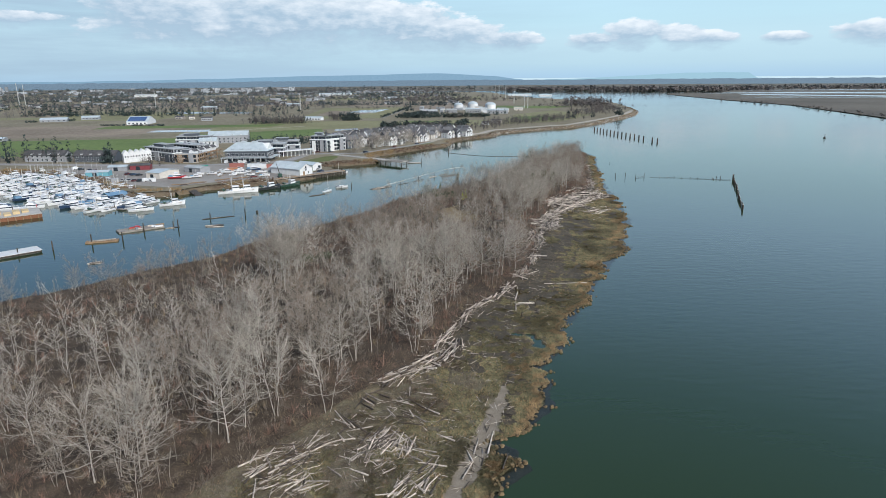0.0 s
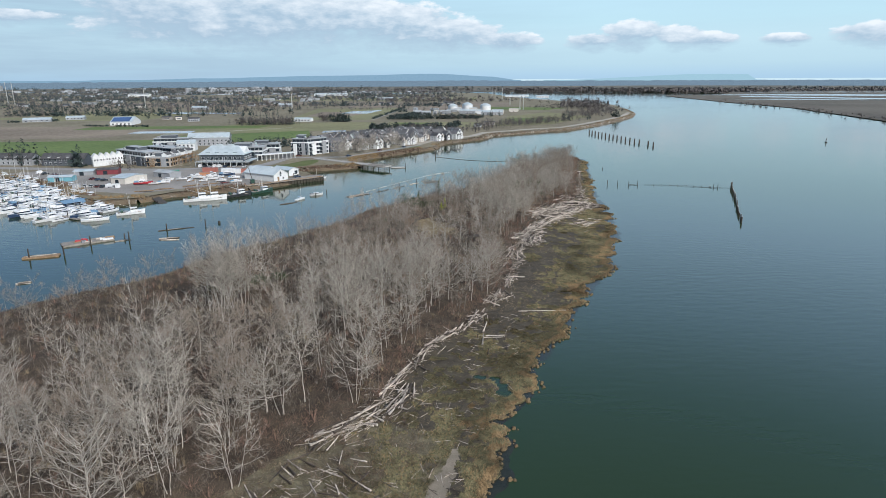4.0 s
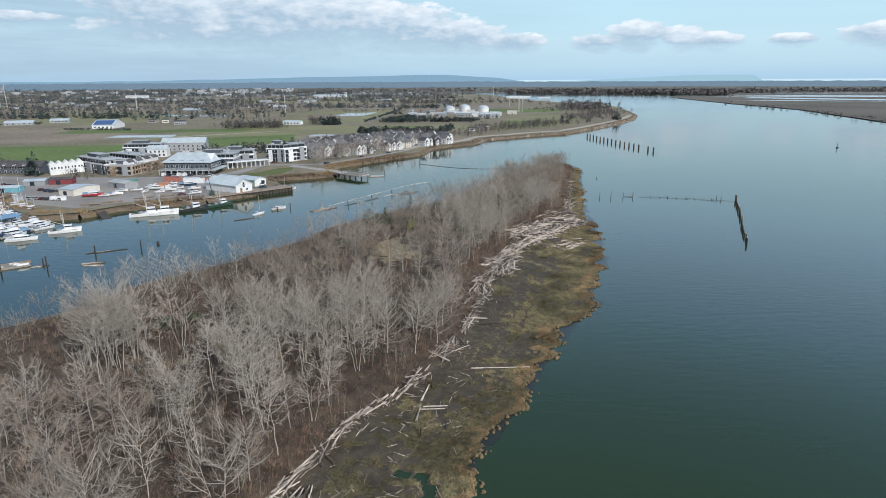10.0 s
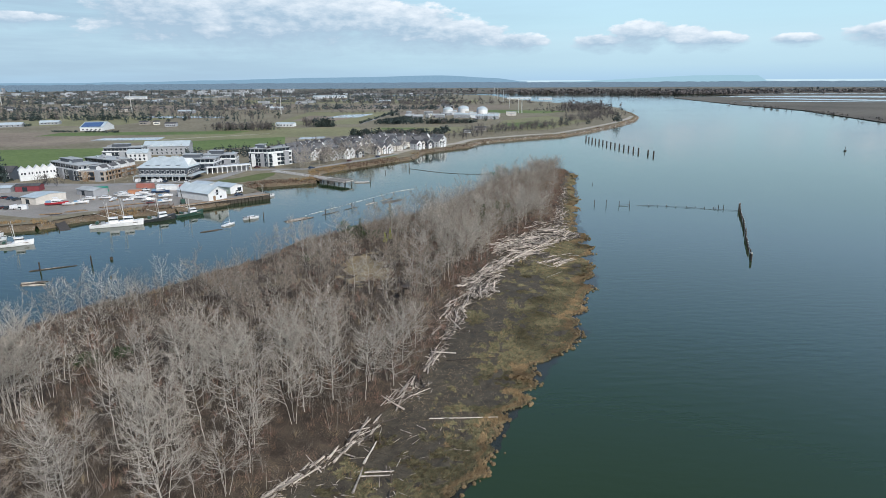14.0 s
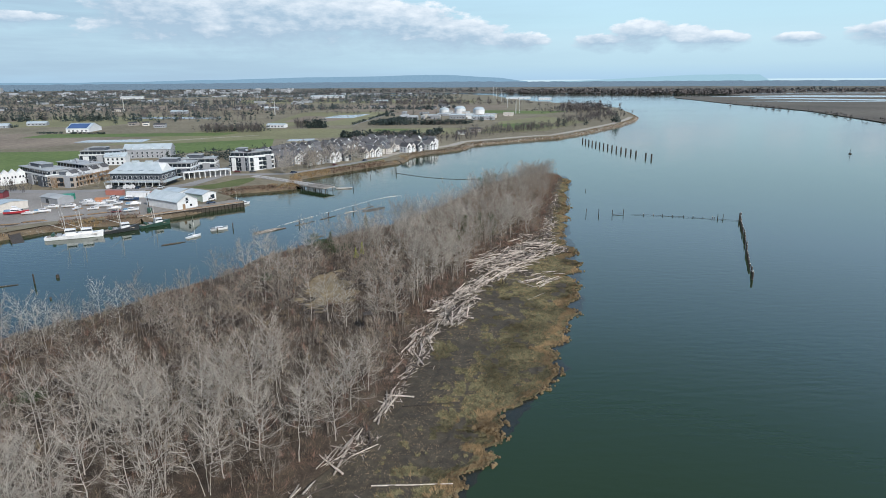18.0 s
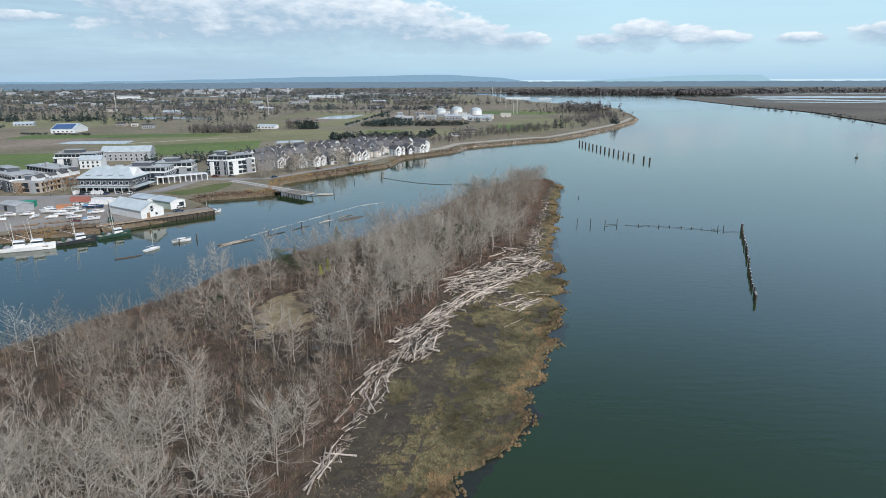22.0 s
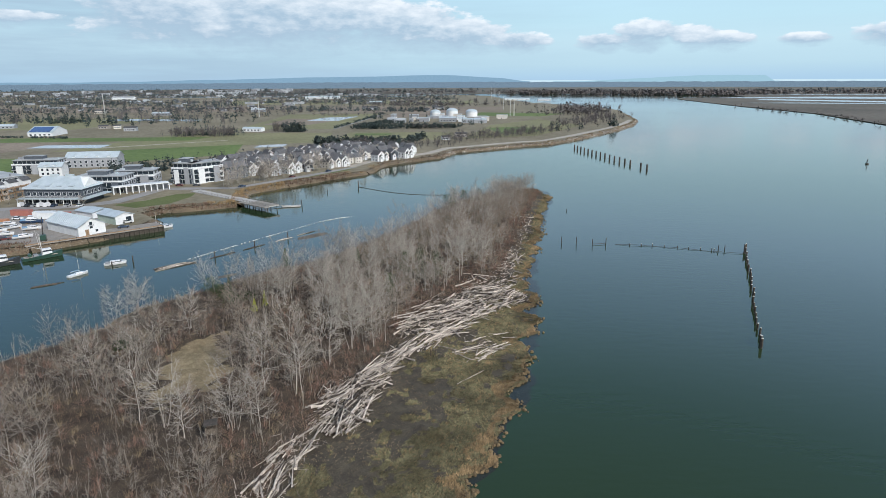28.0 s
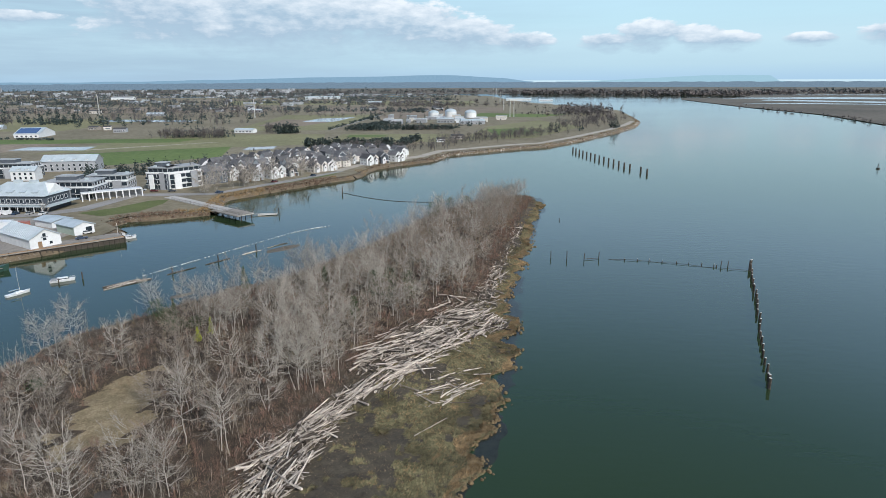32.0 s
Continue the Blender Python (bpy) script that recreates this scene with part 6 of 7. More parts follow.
# gabled dark block beside the white apartments
at, L = from_to((-78.5, 507), (-68.5, 516.5))
gb = thing("building", "dark gabled three-storey block with white trim", "building", at)
part("wall", gable_walls(L, 12, 7.5, 3), SLATE, gb)
part("roof", gable_roof(L, 12, 7.5, 3), SHINGLE, gb)
for k in range(3):
    window_row(gb, .8, L - .8, 4, .7 + 2.5 * k, 1.5, 1.4, "front")
    window_row(gb, 1, 11, 3, .7 + 2.5 * k, 1.5, 1.4, "right", L)
# long roofs with dormers behind the inn, and rows at the harbour
for p0, p1, W, h, rise, wm, rm, num, label in (((-212, 560), (-178, 566), 14, 7.0, 3.5, GREY, METAL_ROOF, 9, "long grey terrace with a pale dormered roof"), ((-262, 436), (-232, 435), 9, 5.0, 3.0, SLATE, SHINGLE, 8, "long dark-roofed row of townhouses by the harbour road"),
                                               ((-206, 522), (-192, 524), 9, 6.0, 2.4, WHITE, METAL_ROOF, 4, "white gabled house behind the inn"), ((-300, 440), (-270, 438), 9, 5.0, 3.0, GREY, SHINGLE, 8, "long grey row of townhouses by the harbour road")):
    at, L = from_to(p0, p1)
    t = thing("row_houses", label, "building", at)
    part("wall", gable_walls(L, W, h, rise), wm, t)
    part("roof", gable_roof(L, W, h, rise), rm, t)
    for k in range(num // 2):
        u = 2 + (L - 4) * (k + .5) / (num // 2)
        d = part("dormer", gable_walls(1.8, 2.6, 1.3, .6), WHITE, t, at=pose(u - .9, .4, h - .2))
        part("dormer_roof", gable_roof(1.8, 2.6, 1.3, .6, .2), rm, d)
    for z in (0.8, 3.4):
        window_row(t, .8, L - .8, num, z, 1.3, 1.5, "front")
for k in range(5):
    at, L = from_to((-226 + 2.4 * k, 432.5 + 3.2 * k), (-223.5 + 2.4 * k, 429.8 + 3.2 * k))
    t = thing("townhouse", "narrow white gabled townhouse", "house", at, "white townhouses by the shops")
    part("wall", gable_walls(L, 4, 6.5, 2.2), WHITE, t)
    part("roof", gable_roof(L, 4, 6.5, 2.2, .3), WHITE, t)
    window_row(t, .4, L - .2, 2, 3.6, .8, 1.2, "front")
    window_row(t, .4, 3.6, 2, 3.6, .8, 1.2, "right", L)

# ---- townhouses ----


def town_house(kind, walls, trim_col):
    L, W, h = (9.5, 7.6, 6.2) if kind != 1 else (10.5, 8.2, 6.8)
    t = thing("house", "", "house", None, "gabled houses by the river")
    part("wall", gable_walls(L, W, h, 3.3), walls, t)
    part("roof", gable_roof(L, W, h, 3.3, .45), SHINGLE, t, "grey shingle roof")
    part("gable_trim", Shape().add([(L + .5, -.4, h - .2), (L + .5, W / 2, h + 3.25), (L + .5, W + .4, h - .2), (L + .5, W + .4, h - .6), (L + .5, W / 2, h + 2.8), (L + .5, -.4, h - .6), ] + [(L + .42, -.4, h - .2), (L + .42, W / 2, h + 3.25), (L + .42, W + .4, h - .2)], [(0, 1, 4, 5), (1, 2, 3, 4), (0, 6, 7, 1), (1, 7, 8, 2)]), trim_col, t, "white gable trim")
    b = part("bay", gable_walls(2.6, 3.2, 5.0, 1.6), trim_col, t, at=pose(L - .4, 1.0, 0))
    part("bay_roof", gable_roof(2.6, 3.2, 5.0, 1.6, .3), SHINGLE, b)
    part("porch", Shape().box(L, L + 1.8, 4.6, W, 2.5, 2.7).box(L + 1.6, L + 1.75, 4.7, 4.85, 0, 2.5).box(L + 1.6, L + 1.75, W - .2, W - .05, 0, 2.5), trim_col, t)
    part("door", Shape().box(L, L + .06, 5.4, 6.4, 0, 2.1), TIMBER, t)
    for x, z in ((L * .3, .9), (L * .7, .9), (L * .3, 3.6), (L * .7, 3.6)):
        part("window", Shape().box(x - .6, x + .6, -.05, .02, z, z + 1.3), GLASS, t)
    part("window", Shape().box(L - .02, L + .05, 5.2, 6.4, 3.8, 5.0), GLASS, t)
    part("window", Shape().box(L - .02, L + .05, W / 2 - .5, W / 2 + .5, 6.6, 7.6), GLASS, t)
    part("window", Shape().box(2.58, 2.65, .9, 2.3, 3.0, 4.3), GLASS, b)
    if kind == 2:
        part("chimney", Shape().box(L * .4, L * .4 + .8, W * .6, W * .6 + .8, h, h + 4.2), TAN, t)
    return t


HOUSES = [(town_house(0, CREAM, WHITE), "cream gabled house with white trim and grey shingles"), (town_house(1, SLATE, WHITE), "slate-blue gabled house with white trim"), (town_house(2, GREY, WHITE), "grey gabled house with white trim and a chimney"), (town_house(0, TAN, CREAM), "tan gabled house with cream trim"), (town_house(1, WHITE, WHITE), "white gabled house with grey shingles")]
house_rng = random.Random(4)
placed = 0
first = [True] * 5
# first house of the row, step along the row, number
for hx, hy, sx, sy, num in ((-64, 521, 5.3, 6.1, 17), (-76, 529, 5.3, 6.1, 20), (-87, 539, 5.3, 6.1, 20), (-96, 550, 5.3, 6.1, 20), (-104, 562, 5.3, 6.1, 19), (-110, 575, 5.3, 6.1, 17), (-100, 600, 5.3, 6.1, 13)):
    for k in range(num):
        if k % 6 == 5:
            continue
        v = 4 if hx + sx * k > 12 else house_rng.choice((0, 1, 2, 3, 4, 0, 4, 0))
        sc = house_rng.uniform(.7, .82)
        m = pose(hx + sx * k + house_rng.uniform(-1.8, 1.8), hy + sy * k + house_rng.uniform(-1, 1), LAND_Z, 0, 0, -43 + house_rng.uniform(-12, 12) + house_rng.choice((0, 0, 0, 90)))
        ob, label = HOUSES[v]
        if first[v]:
            first[v] = False
            ob.scale = (sc, sc, sc)
            ob.matrix_basis = m @ Matrix.Diagonal((sc, sc, sc, 1))
        else:
            ob = copy_thing(ob, m)
        ob["label"] = label
        placed += 1
for k, (ob, label) in enumerate(HOUSES):
    if first[k]:
        ob.matrix_basis = pose(-150 - 12 * k, 640, LAND_Z, 0, 0, -62)
        ob["label"] = label

# bare street and park trees, and evergreens among the houses
street_rng = random.Random(23)
STREET = []
for h, sp, st in ((15, 4.2, 1), (14, 4.6, 2), (13, 4.0, 3)):
    wood, fine = grow(street_rng, h, sp, st, 20, .3, .2, 6, 5, 3.2, False)
    STREET.append((wood.mesh("trunk", BARK), fine.mesh("twig_crown", TWIG)))
for k in range(46):
    if k < 34:
        u = street_rng.random()
        x, y = -70 + 62 * u + street_rng.gauss(0, 4), 474 + 104 * u + street_rng.gauss(0, 4)
    else:
        x, y = street_rng.uniform(-215, -118), street_rng.uniform(418, 428)
    if k < 34 or k % 2:
        sc = street_rng.uniform(.5, .95) if k < 34 else .45
        t = thing("street_tree", "pale leafless tree in the riverside park" if k < 34 else "small leafless tree beside the harbour road", "tree", pose(x, y, LAND_Z, 0, 0, street_rng.uniform(0, 360)) @ Matrix.Diagonal((sc, sc, sc, 1)), "trees along the waterfront")
        for name, me in zip(("trunk", "twig_crown"), STREET[k % 3]):
            part(name, me, None, t)

# ---- farms, greenhouses and the treatment works ----
for x, y, turn, L, W, h, wm, rm, label in (
        (-192, 872, -10, 24, 10, 3.4, WHITE, METAL_ROOF, "white barn with a pale roof among trees"), (-412, 812, 8, 26, 36, 4.0, WHITE, METAL_ROOF, "long pale greenhouse with blue roof panels"), (-566, 876, 20, 34, 16, 3.2, GREY, METAL_ROOF, "long low pale greenhouse in the fields"), (-536, 926, 18, 24, 14, 3.2, GREY, METAL_ROOF, "low pale greenhouse beside another one"),
        (-393, 918, 0, 12, 9, 3.6, TAN, SHINGLE, "small farmhouse with a dark roof"), (-372, 916, 20, 8, 8, 4.0, CREAM, SHINGLE, "cream farmhouse with a dark roof"), (-440, 595, 10, 16, 8, 2.6, GREY, METAL_ROOF, "low pale farm shed beside a field"), (-340, 880, 10, 14, 9, 4, GREY, SHINGLE, "grey farmhouse with a shingle roof"),
        (-470, 1220, 0, 30, 12, 4, GREY, METAL_ROOF, "pale farm shed in the distance"), (-620, 1300, 0, 22, 12, 5, CREAM, SHINGLE, "cream farmhouse in the distance"), (-330, 1330, 0, 26, 12, 4.5, GREY, METAL_ROOF, "grey barn in the distance"), (-160, 1700, 0, 40, 14, 5, GREY, METAL_ROOF, "long pale shed in the distance"),
        (-34, 1012, -8, 26, 12, 4.5, GREY, FLAT_ROOF, "grey building of the treatment works"), (40, 1030, -8, 24, 10, 5.5, GREY, METAL_ROOF, "grey works building beside the tanks"), (72, 1000, -8, 34, 12, 5, GREY, METAL_ROOF, "long grey works building beside the tanks"), (8, 1034, -8, 14, 9, 4, TAN, FLAT_ROOF, "low tan works building"),
        (64, 785, 10, 12, 8, 3.6, TAN, SHINGLE, "tan house near the dike"), (50, 757, 10, 8, 7, 3, WHITE, SHINGLE, "small white house near the dike"), (206, 1930, 0, 70, 16, 4, WHITE, METAL_ROOF, "long pale shed by the far river"), (290, 1860, 0, 36, 14, 4, WHITE, METAL_ROOF, "pale shed by the far river"), (-420, 2150, 0, 110, 24, 5, WHITE, METAL_ROOF, "long white warehouse far across the fields"),
        (-800, 1780, 0, 40, 16, 5, GREY, METAL_ROOF, "pale shed far across the fields"), (-1050, 2150, 0, 70, 24, 6, WHITE, FLAT_ROOF, "white depot far across the fields")):
    t = thing("farm_building", label, "building", pose(x, y, LAND_Z, 0, 0, turn))
    part("wall", gable_walls(L, W, h, W * .16), wm, t)
    part("roof", gable_roof(L, W, h, W * .16, .4), rm, t)
    window_row(t, 1, L - 1, 5, 1.0, min(2.2, L / 8), 1.4, "front")
part("solar_panel", Shape().add([(1, 2, 5.2), (23, 2, 5.2), (23, 15, 9.4), (1, 15, 9.4)], [(0, 1, 2, 3)]).box(1, 23, 1.8, 2, 4.6, 5.25), plain("blue_panels", (0.06, 0.10, 0.22), .2), bpy.data.objects["farm_building.001"], "blue roof panels")

hut_rng = random.Random(31)
far_huts = Shape()
hut_roofs = Shape()
for k in range(170):
    x, y = hut_rng.uniform(-1900, 60), hut_rng.choice((hut_rng.uniform(1350, 1500), hut_rng.uniform(1700, 2000), hut_rng.uniform(2300, 2700), hut_rng.uniform(2300, 2900)))
    L, W, h = hut_rng.uniform(7, 16), hut_rng.uniform(7, 10), hut_rng.uniform(2.5, 4.5)
    m = pose(x, y, LAND_Z, 0, 0, hut_rng.uniform(-20, 20))
    far_huts.add([m @ Vector(v) for v in gable_walls(L, W, h, 2.5).v], gable_walls(L, W, h, 2.5).f)
    g = gable_roof(L, W, h, 2.5)
    hut_roofs.add([m @ Vector(v) for v in g.v], g.f)
vil = thing("far_village", "scattered pale houses far across the farmland", "houses", kind="stuff")
part("walls", far_huts, FAR_WALL, vil)
part("roofs", hut_roofs, SHINGLE, vil)

for k, (x, y, r, h) in enumerate(((31, 1152, 8.5, 7), (58, 1170, 9.5, 8), (90, 1155, 9.5, 7))):
    t = thing("storage_tank", "white round tank with a domed roof", "tank", pose(x, y, LAND_Z), "tanks of the treatment works")
    part("shell", Shape().tube([(0, 0, -.3), (0, 0, h)], [r, r], 24), WHITE, t)
    part("dome", Shape().tube([(0, 0, h + r * .55 * math.sin(a)) for a in (0, .4, .8, 1.2, 1.5)], [r * 1.02 * math.cos(a) for a in (0, .4, .8, 1.2, 1.5)], 24), METAL_ROOF, t)

MAST = plain("pale_steel", (0.6, 0.6, 0.57), 0.5, 0.3)
for x, y, h in ((-985, 1463, 52), (-975, 1470, 52), (-575, 1260, 36), (-264, 1170, 30), (159, 1380, 26), (154, 1166, 26), (160, 1165, 28), (172, 1689, 30), (178, 1951, 34), (175, 2059, 34)):
    t = thing("radio_mast", "slender pale lattice radio mast in a field", "mast", pose(x, y, LAND_Z), "masts in the fields")
    for a in range(3):
        c, s = math.cos(a * 2.094), math.sin(a * 2.094)
        part("leg", Shape().tube([(c * .9, s * .9, -.2), (c * .35, s * .35, h)], [.22, .16], 5), MAST, t)
    lat = Shape()
    for k in range(int(h / 2)):
        z = 2 * k
        q = .9 - .55 * z / h
        lat.tube([(q, 0, z), (-q * .5, q * .87, z + 2)], [.06, .06], 3, False).tube([(-q * .5, q * .87, z), (-q * .5, -q * .87, z + 2)], [.06, .06], 3, False).tube([(-q * .5, -q * .87, z), (q, 0, z + 2)], [.06, .06], 3, False)
    part("bracing", lat, MAST, t)


# sheds, plant and pipework of the treatment works
works_rng = random.Random(41)
for k in range(34):
    x, y = works_rng.uniform(-40, 130), works_rng.uniform(1010, 1150)
    L, W, h = works_rng.uniform(5, 18), works_rng.uniform(5, 10), works_rng.uniform(2.5, 6)
    t = thing("works_building", ("small white works shed", "low grey works building", "pale works building with a flat roof")[k % 3] + " beside the tanks", "building", pose(x, y, LAND_Z, 0, 0, -8 + works_rng.choice((0, 0, 90))), "buildings of the treatment works")
    part("wall", Shape().box(0, L, 0, W, -.2, h), (WHITE, GREY, CREAM)[k % 3], t)
    part("roof", Shape().box(-.3, L + .3, -.3, W + .3, h, h + .3), FLAT_ROOF if k % 2 else METAL_ROOF, t)
    part("door", Shape().box(L * .4, L * .4 + 1.2, -.06, .0, 0, 2.1), GLASS, t)

# ---- quay, pier, pilings ----


def piling(x, y, top, r=0.18, cap=False, lean=(0, 0), label="dark weathered timber piling standing in the river", group="", base=-1.5):
    t = thing("piling", label, "piling", pose(x, y, 0), group)
    part("shaft", Shape().tube([(0, 0, base), (lean[0] * .5, lean[1] * .5, top * .5), (lean[0], lean[1], top)], [r * 1.1, r, r * .92], 8), PILE, t)
    if cap:
        # a thin paler cap on top of the shaft
        part("cap", Shape().tube([(lean[0], lean[1], top), (lean[0], lean[1], top + .07)], [r * 1.02, r * .8], 8), PILE_CAP, t, "pale top of the piling")
    return t


p_rng = random.Random(13)
# slanting line of close-set pilings
N = 23
for k in range(N):
    u = k / (N - 1)
    x, y = 168.2 + (134.8 - 168.2) * u , 349.5 + (268.5 - 349.5) * u
    piling(x + p_rng.uniform(-.3, .3), y, p_rng.uniform(1.7, 2.6), 0.26, True, (p_rng.uniform(-.15, .15), 0), "dark piling with a pale top in a slanting row", "slanting row of pilings")
for dx in (0, .7):
    piling(168.4 + dx, 351 + dx, 3.2, .3, True, label="tall dark piling at the corner of the rows", group="slanting row of pilings")
    piling(134.9 + dx, 268.6 + dx * 2, 2.5, .28, True, label="dark piling at the end of the slanting row", group="slanting row of pilings")
# sparse line towards the island
for k, (x, y, h) in enumerate(((104, 364, 2.6), (109.5, 363, 2.8), (115.3, 361.5, 2.4), (120.8, 363, 2.5), (129.4, 361, .8), (133.8, 360.5, .7), (137.5, 359.5, 1.0), (141.8, 358.6, .8), (146.3, 357.4, .8), (150.3, 356.6, .7), (154.2, 355.6, .7), (157.6, 353.6, 1.0), (158.4, 353.5, .8), (160.2, 354, 1.9), (162.5, 354, 1.9))):
    piling(x, y, h, .14, h < 1.1, (p_rng.uniform(-.1, .1), 0), "thin old piling in a sparse line across the shallows", "sparse line of pilings")
tagged(part("rail", Shape().tube([(115.3, 361.5, .35), (120.8, 363, .35)], [.1, .1], 6), PILE), "dark log rail lashed between two pilings", "rail")
cable = Shape().tube([(124 + 44 * u, 362 - 12 * u + 1.2 * math.sin(5 * u), 0.03 + .25 * abs(math.sin(9 * u))) for u in [k / 20 for k in range(21)]], [.06] * 21, 5)
tagged(part("boom_chain", cable, PILE), "dark slack boom chain along the line of pilings", "chain")
# far row of round pilings
for k in range(16):
    u = k / 15 if k < 14 else (k + .8) / 15
    x, y = 171.5 + 24 * u ** 1.15, 696 - 126 * u
    piling(x, y, 3.6, .6, False, label="stout dark mooring dolphin in an even row", group="row of mooring dolphins")
b = thing("buoy", "dark channel buoy with a cage top on the river", "buoy", pose(364, 586.5, 0))
part("float", Shape().tube([(0, 0, -.4), (0, 0, .6), (0, 0, .8)], [1.1, 1.1, .8], 12), PILE, b)
part("cage", Shape().tube([(.6, 0, .8), (.1, 0, 3.2)], [.1, .08], 5).tube([(-.4, .5, .8), (0, .1, 3.2)], [.1, .08], 5).tube([(-.4, -.5, .8), (0, -.1, 3.2)], [.1, .08], 5), PILE, b)
part("lamp", Shape().tube([(0, 0, 3.1), (0, 0, 3.8)], [.3, .25], 8), PILE, b)
for x, y, h in ((672, 1260, 3.5), (640, 1000, 3), (652, 1010, 3), (690, 1420, 4)):
    piling(x, y, h, .4, label="far marker post along the marsh edge", group="marker posts")
piling(116.5, 424, 1.2, .14, label="short stake in the shallows off the island")

# quay
quay = thing("quay", "long timber quay on dark pilings with a grey deck", "quay", kind="structure")
QA, QB = Vector((-98, 351, 0)), Vector((-61, 384, 0))
qd = (QB - QA).normalized()
qn = Vector((-qd.y, qd.x, 0))
qlen = (QB - QA).length
deck = Shape()
deck.add([QA + Vector((0, 0, 2.5)), QB + Vector((0, 0, 2.5)), QB + qn * 9 + Vector((0, 0, 2.5)), QA + qn * 9 + Vector((0, 0, 2.5))], [(0, 1, 2, 3)])
deck.add([QA + Vector((0, 0, 2.1)), QB + Vector((0, 0, 2.1)), QB + Vector((0, 0, 2.5)), QA + Vector((0, 0, 2.5))], [(0, 1, 2, 3)])
deck.add([QB + Vector((0, 0, 2.1)), QB + qn * 9 + Vector((0, 0, 2.1)), QB + qn * 9 + Vector((0, 0, 2.5)), QB + Vector((0, 0, 2.5))], [(0, 1, 2, 3)])
deck.add([QA + Vector((0, 0, 2.1)), QA + qn * 9 + Vector((0, 0, 2.1)), QB + qn * 9 + Vector((0, 0, 2.1)), QB + Vector((0, 0, 2.1))], [(0, 1, 2, 3)])
part("deck", deck, DECK, quay)
for k in range(27):
    q = QA + qd * (qlen * k / 26) + qn * .25
    part("pile", Shape().tube([(q.x, q.y, -1.5), (q.x, q.y, 2.9 if k % 3 == 0 else 2.45)], [.2, .18], 7), PILE, quay)
for k in range(5):
    q = QB - qd * .25 + qn * (9 * k / 4)
    part("pile", Shape().tube([(q.x, q.y, -1.5), (q.x, q.y, 2.9)], [.2, .18], 7), PILE, quay)
kerb = Shape()
for a, c in ((QA, QB),):
    m = pose(a.x, a.y, 2.5, 0, 0, math.degrees(math.atan2(qd.y, qd.x)))
    kerb.box(0, qlen, .1, .4, 0, .3, m)
part("bull_rail", kerb, TIMBER, quay)
face = Shape()
for k in range(26):
    a, c = QA + qd * (qlen * k / 26) + qn * .8, QA + qd * (qlen * (k + .96) / 26) + qn * .8
    face.add([a + Vector((0, 0, -.6)), c + Vector((0, 0, -.6)), c + Vector((0, 0, 2.1)), a + Vector((0, 0, 2.1))], [(0, 1, 2, 3)])
part("lagging", face, PILE, quay, "dark timber lagging behind the piles")

# public pier
PA, PB = Vector((-82, 468, 0)), Vector((-25.5, 424.5, 0))
pd = (PB - PA).normalized()
pl = (PB - PA).length
pm = pose(PA.x, PA.y, 0, 0, 0, math.degrees(math.atan2(pd.y, pd.x)))
pier = thing("pier", "broad public pier on timber piles with a low railing", "pier", pm, kind="structure")
part("deck", Shape().box(0, pl, -3, 3, 2.35, 2.75), CONCRETE, pier)
part("platform", Shape().box(pl - 22, pl, -5.5, -3.02, 2.3, 2.7).box(pl - 16, pl - .1, -3, 3, 2.76, 2.9), DECK, pier)
for k in range(15):
    for s in (-2.7, 2.7):
        if k > 5:
            part("pile", Shape().tube([(pl * k / 14.3, s, -1.5), (pl * k / 14.3, s, 2.36)], [.22, .2], 7), PILE, pier)
for s in (-2.9, 2.9):
    r = Shape().box(8, pl, s - .04, s + .04, 3.6, 3.7).box(8, pl, s - .03, s + .03, 3.2, 3.26)
    for k in range(25):
        r.box(8 + (pl - 8) * k / 24 - .05, 8 + (pl - 8) * k / 24 + .05, s - .05, s + .05, 2.75, 3.6)
    part("railing", r, DECK, pier)
fl = thing("float_dock", "low pale floating dock at the end of the pier", "dock", pose(-24, 433, 0, 0, 0, 12))
part("deck", Shape().box(0, 9, 0, 3, .15, .55), CONCRETE, fl)
part("gangway", Shape().box(-4, 1, 1, 2, .6, .75), DECK, fl)
piling(-15, 437, 3.2, .2, label="dark piling at the floating dock")
piling(-9.5, 474, 2.0, .15, label="lone dark stake off the park shore")
piling(5, 494, 3.6, .3, label="dark boom piling off the park shore")

# sagging boom from the piling to the island tip
sag = [(5 + 62 * u, 494 - 26 * u - 14 * math.sin(math.pi * u) * .8, .06) for u in [k / 24 for k in range(25)]]
tagged(part("floating_boom", Shape().tube(sag, [.14] * 25, 5), PILE), "thin dark floating boom curving across the channel mouth", "boom")

# ---- log booms and rafts in the channel ----
boom_rng = random.Random(3)
FLOAT = plain("white_float", (0.75, 0.75, 0.72), 0.5, spread=0.15)
boom = thing("float_line", "long curved line of white net floats on the channel", "float line")
bpts = [(-33, 341), (-23.3, 358), (-12, 377.4), (1.6, 400.5), (8, 407.5), (14.4, 412)]
for k in range(150):
    if boom_rng.random() < .3:
        continue
    u = k / 149 * (len(bpts) - 1)
    i = min(int(u), len(bpts) - 2)
    x, y = (bpts[i][c] + (bpts[i + 1][c] - bpts[i][c]) * (u - i) for c in (0, 1))
    part("float", Shape().tube([(x - .28, y, .05), (x, y + .2, .22), (x + .28, y + .3, .05)], [.04, .11 * boom_rng.uniform(.5, 1.2), .04], 6), FLOAT, boom)


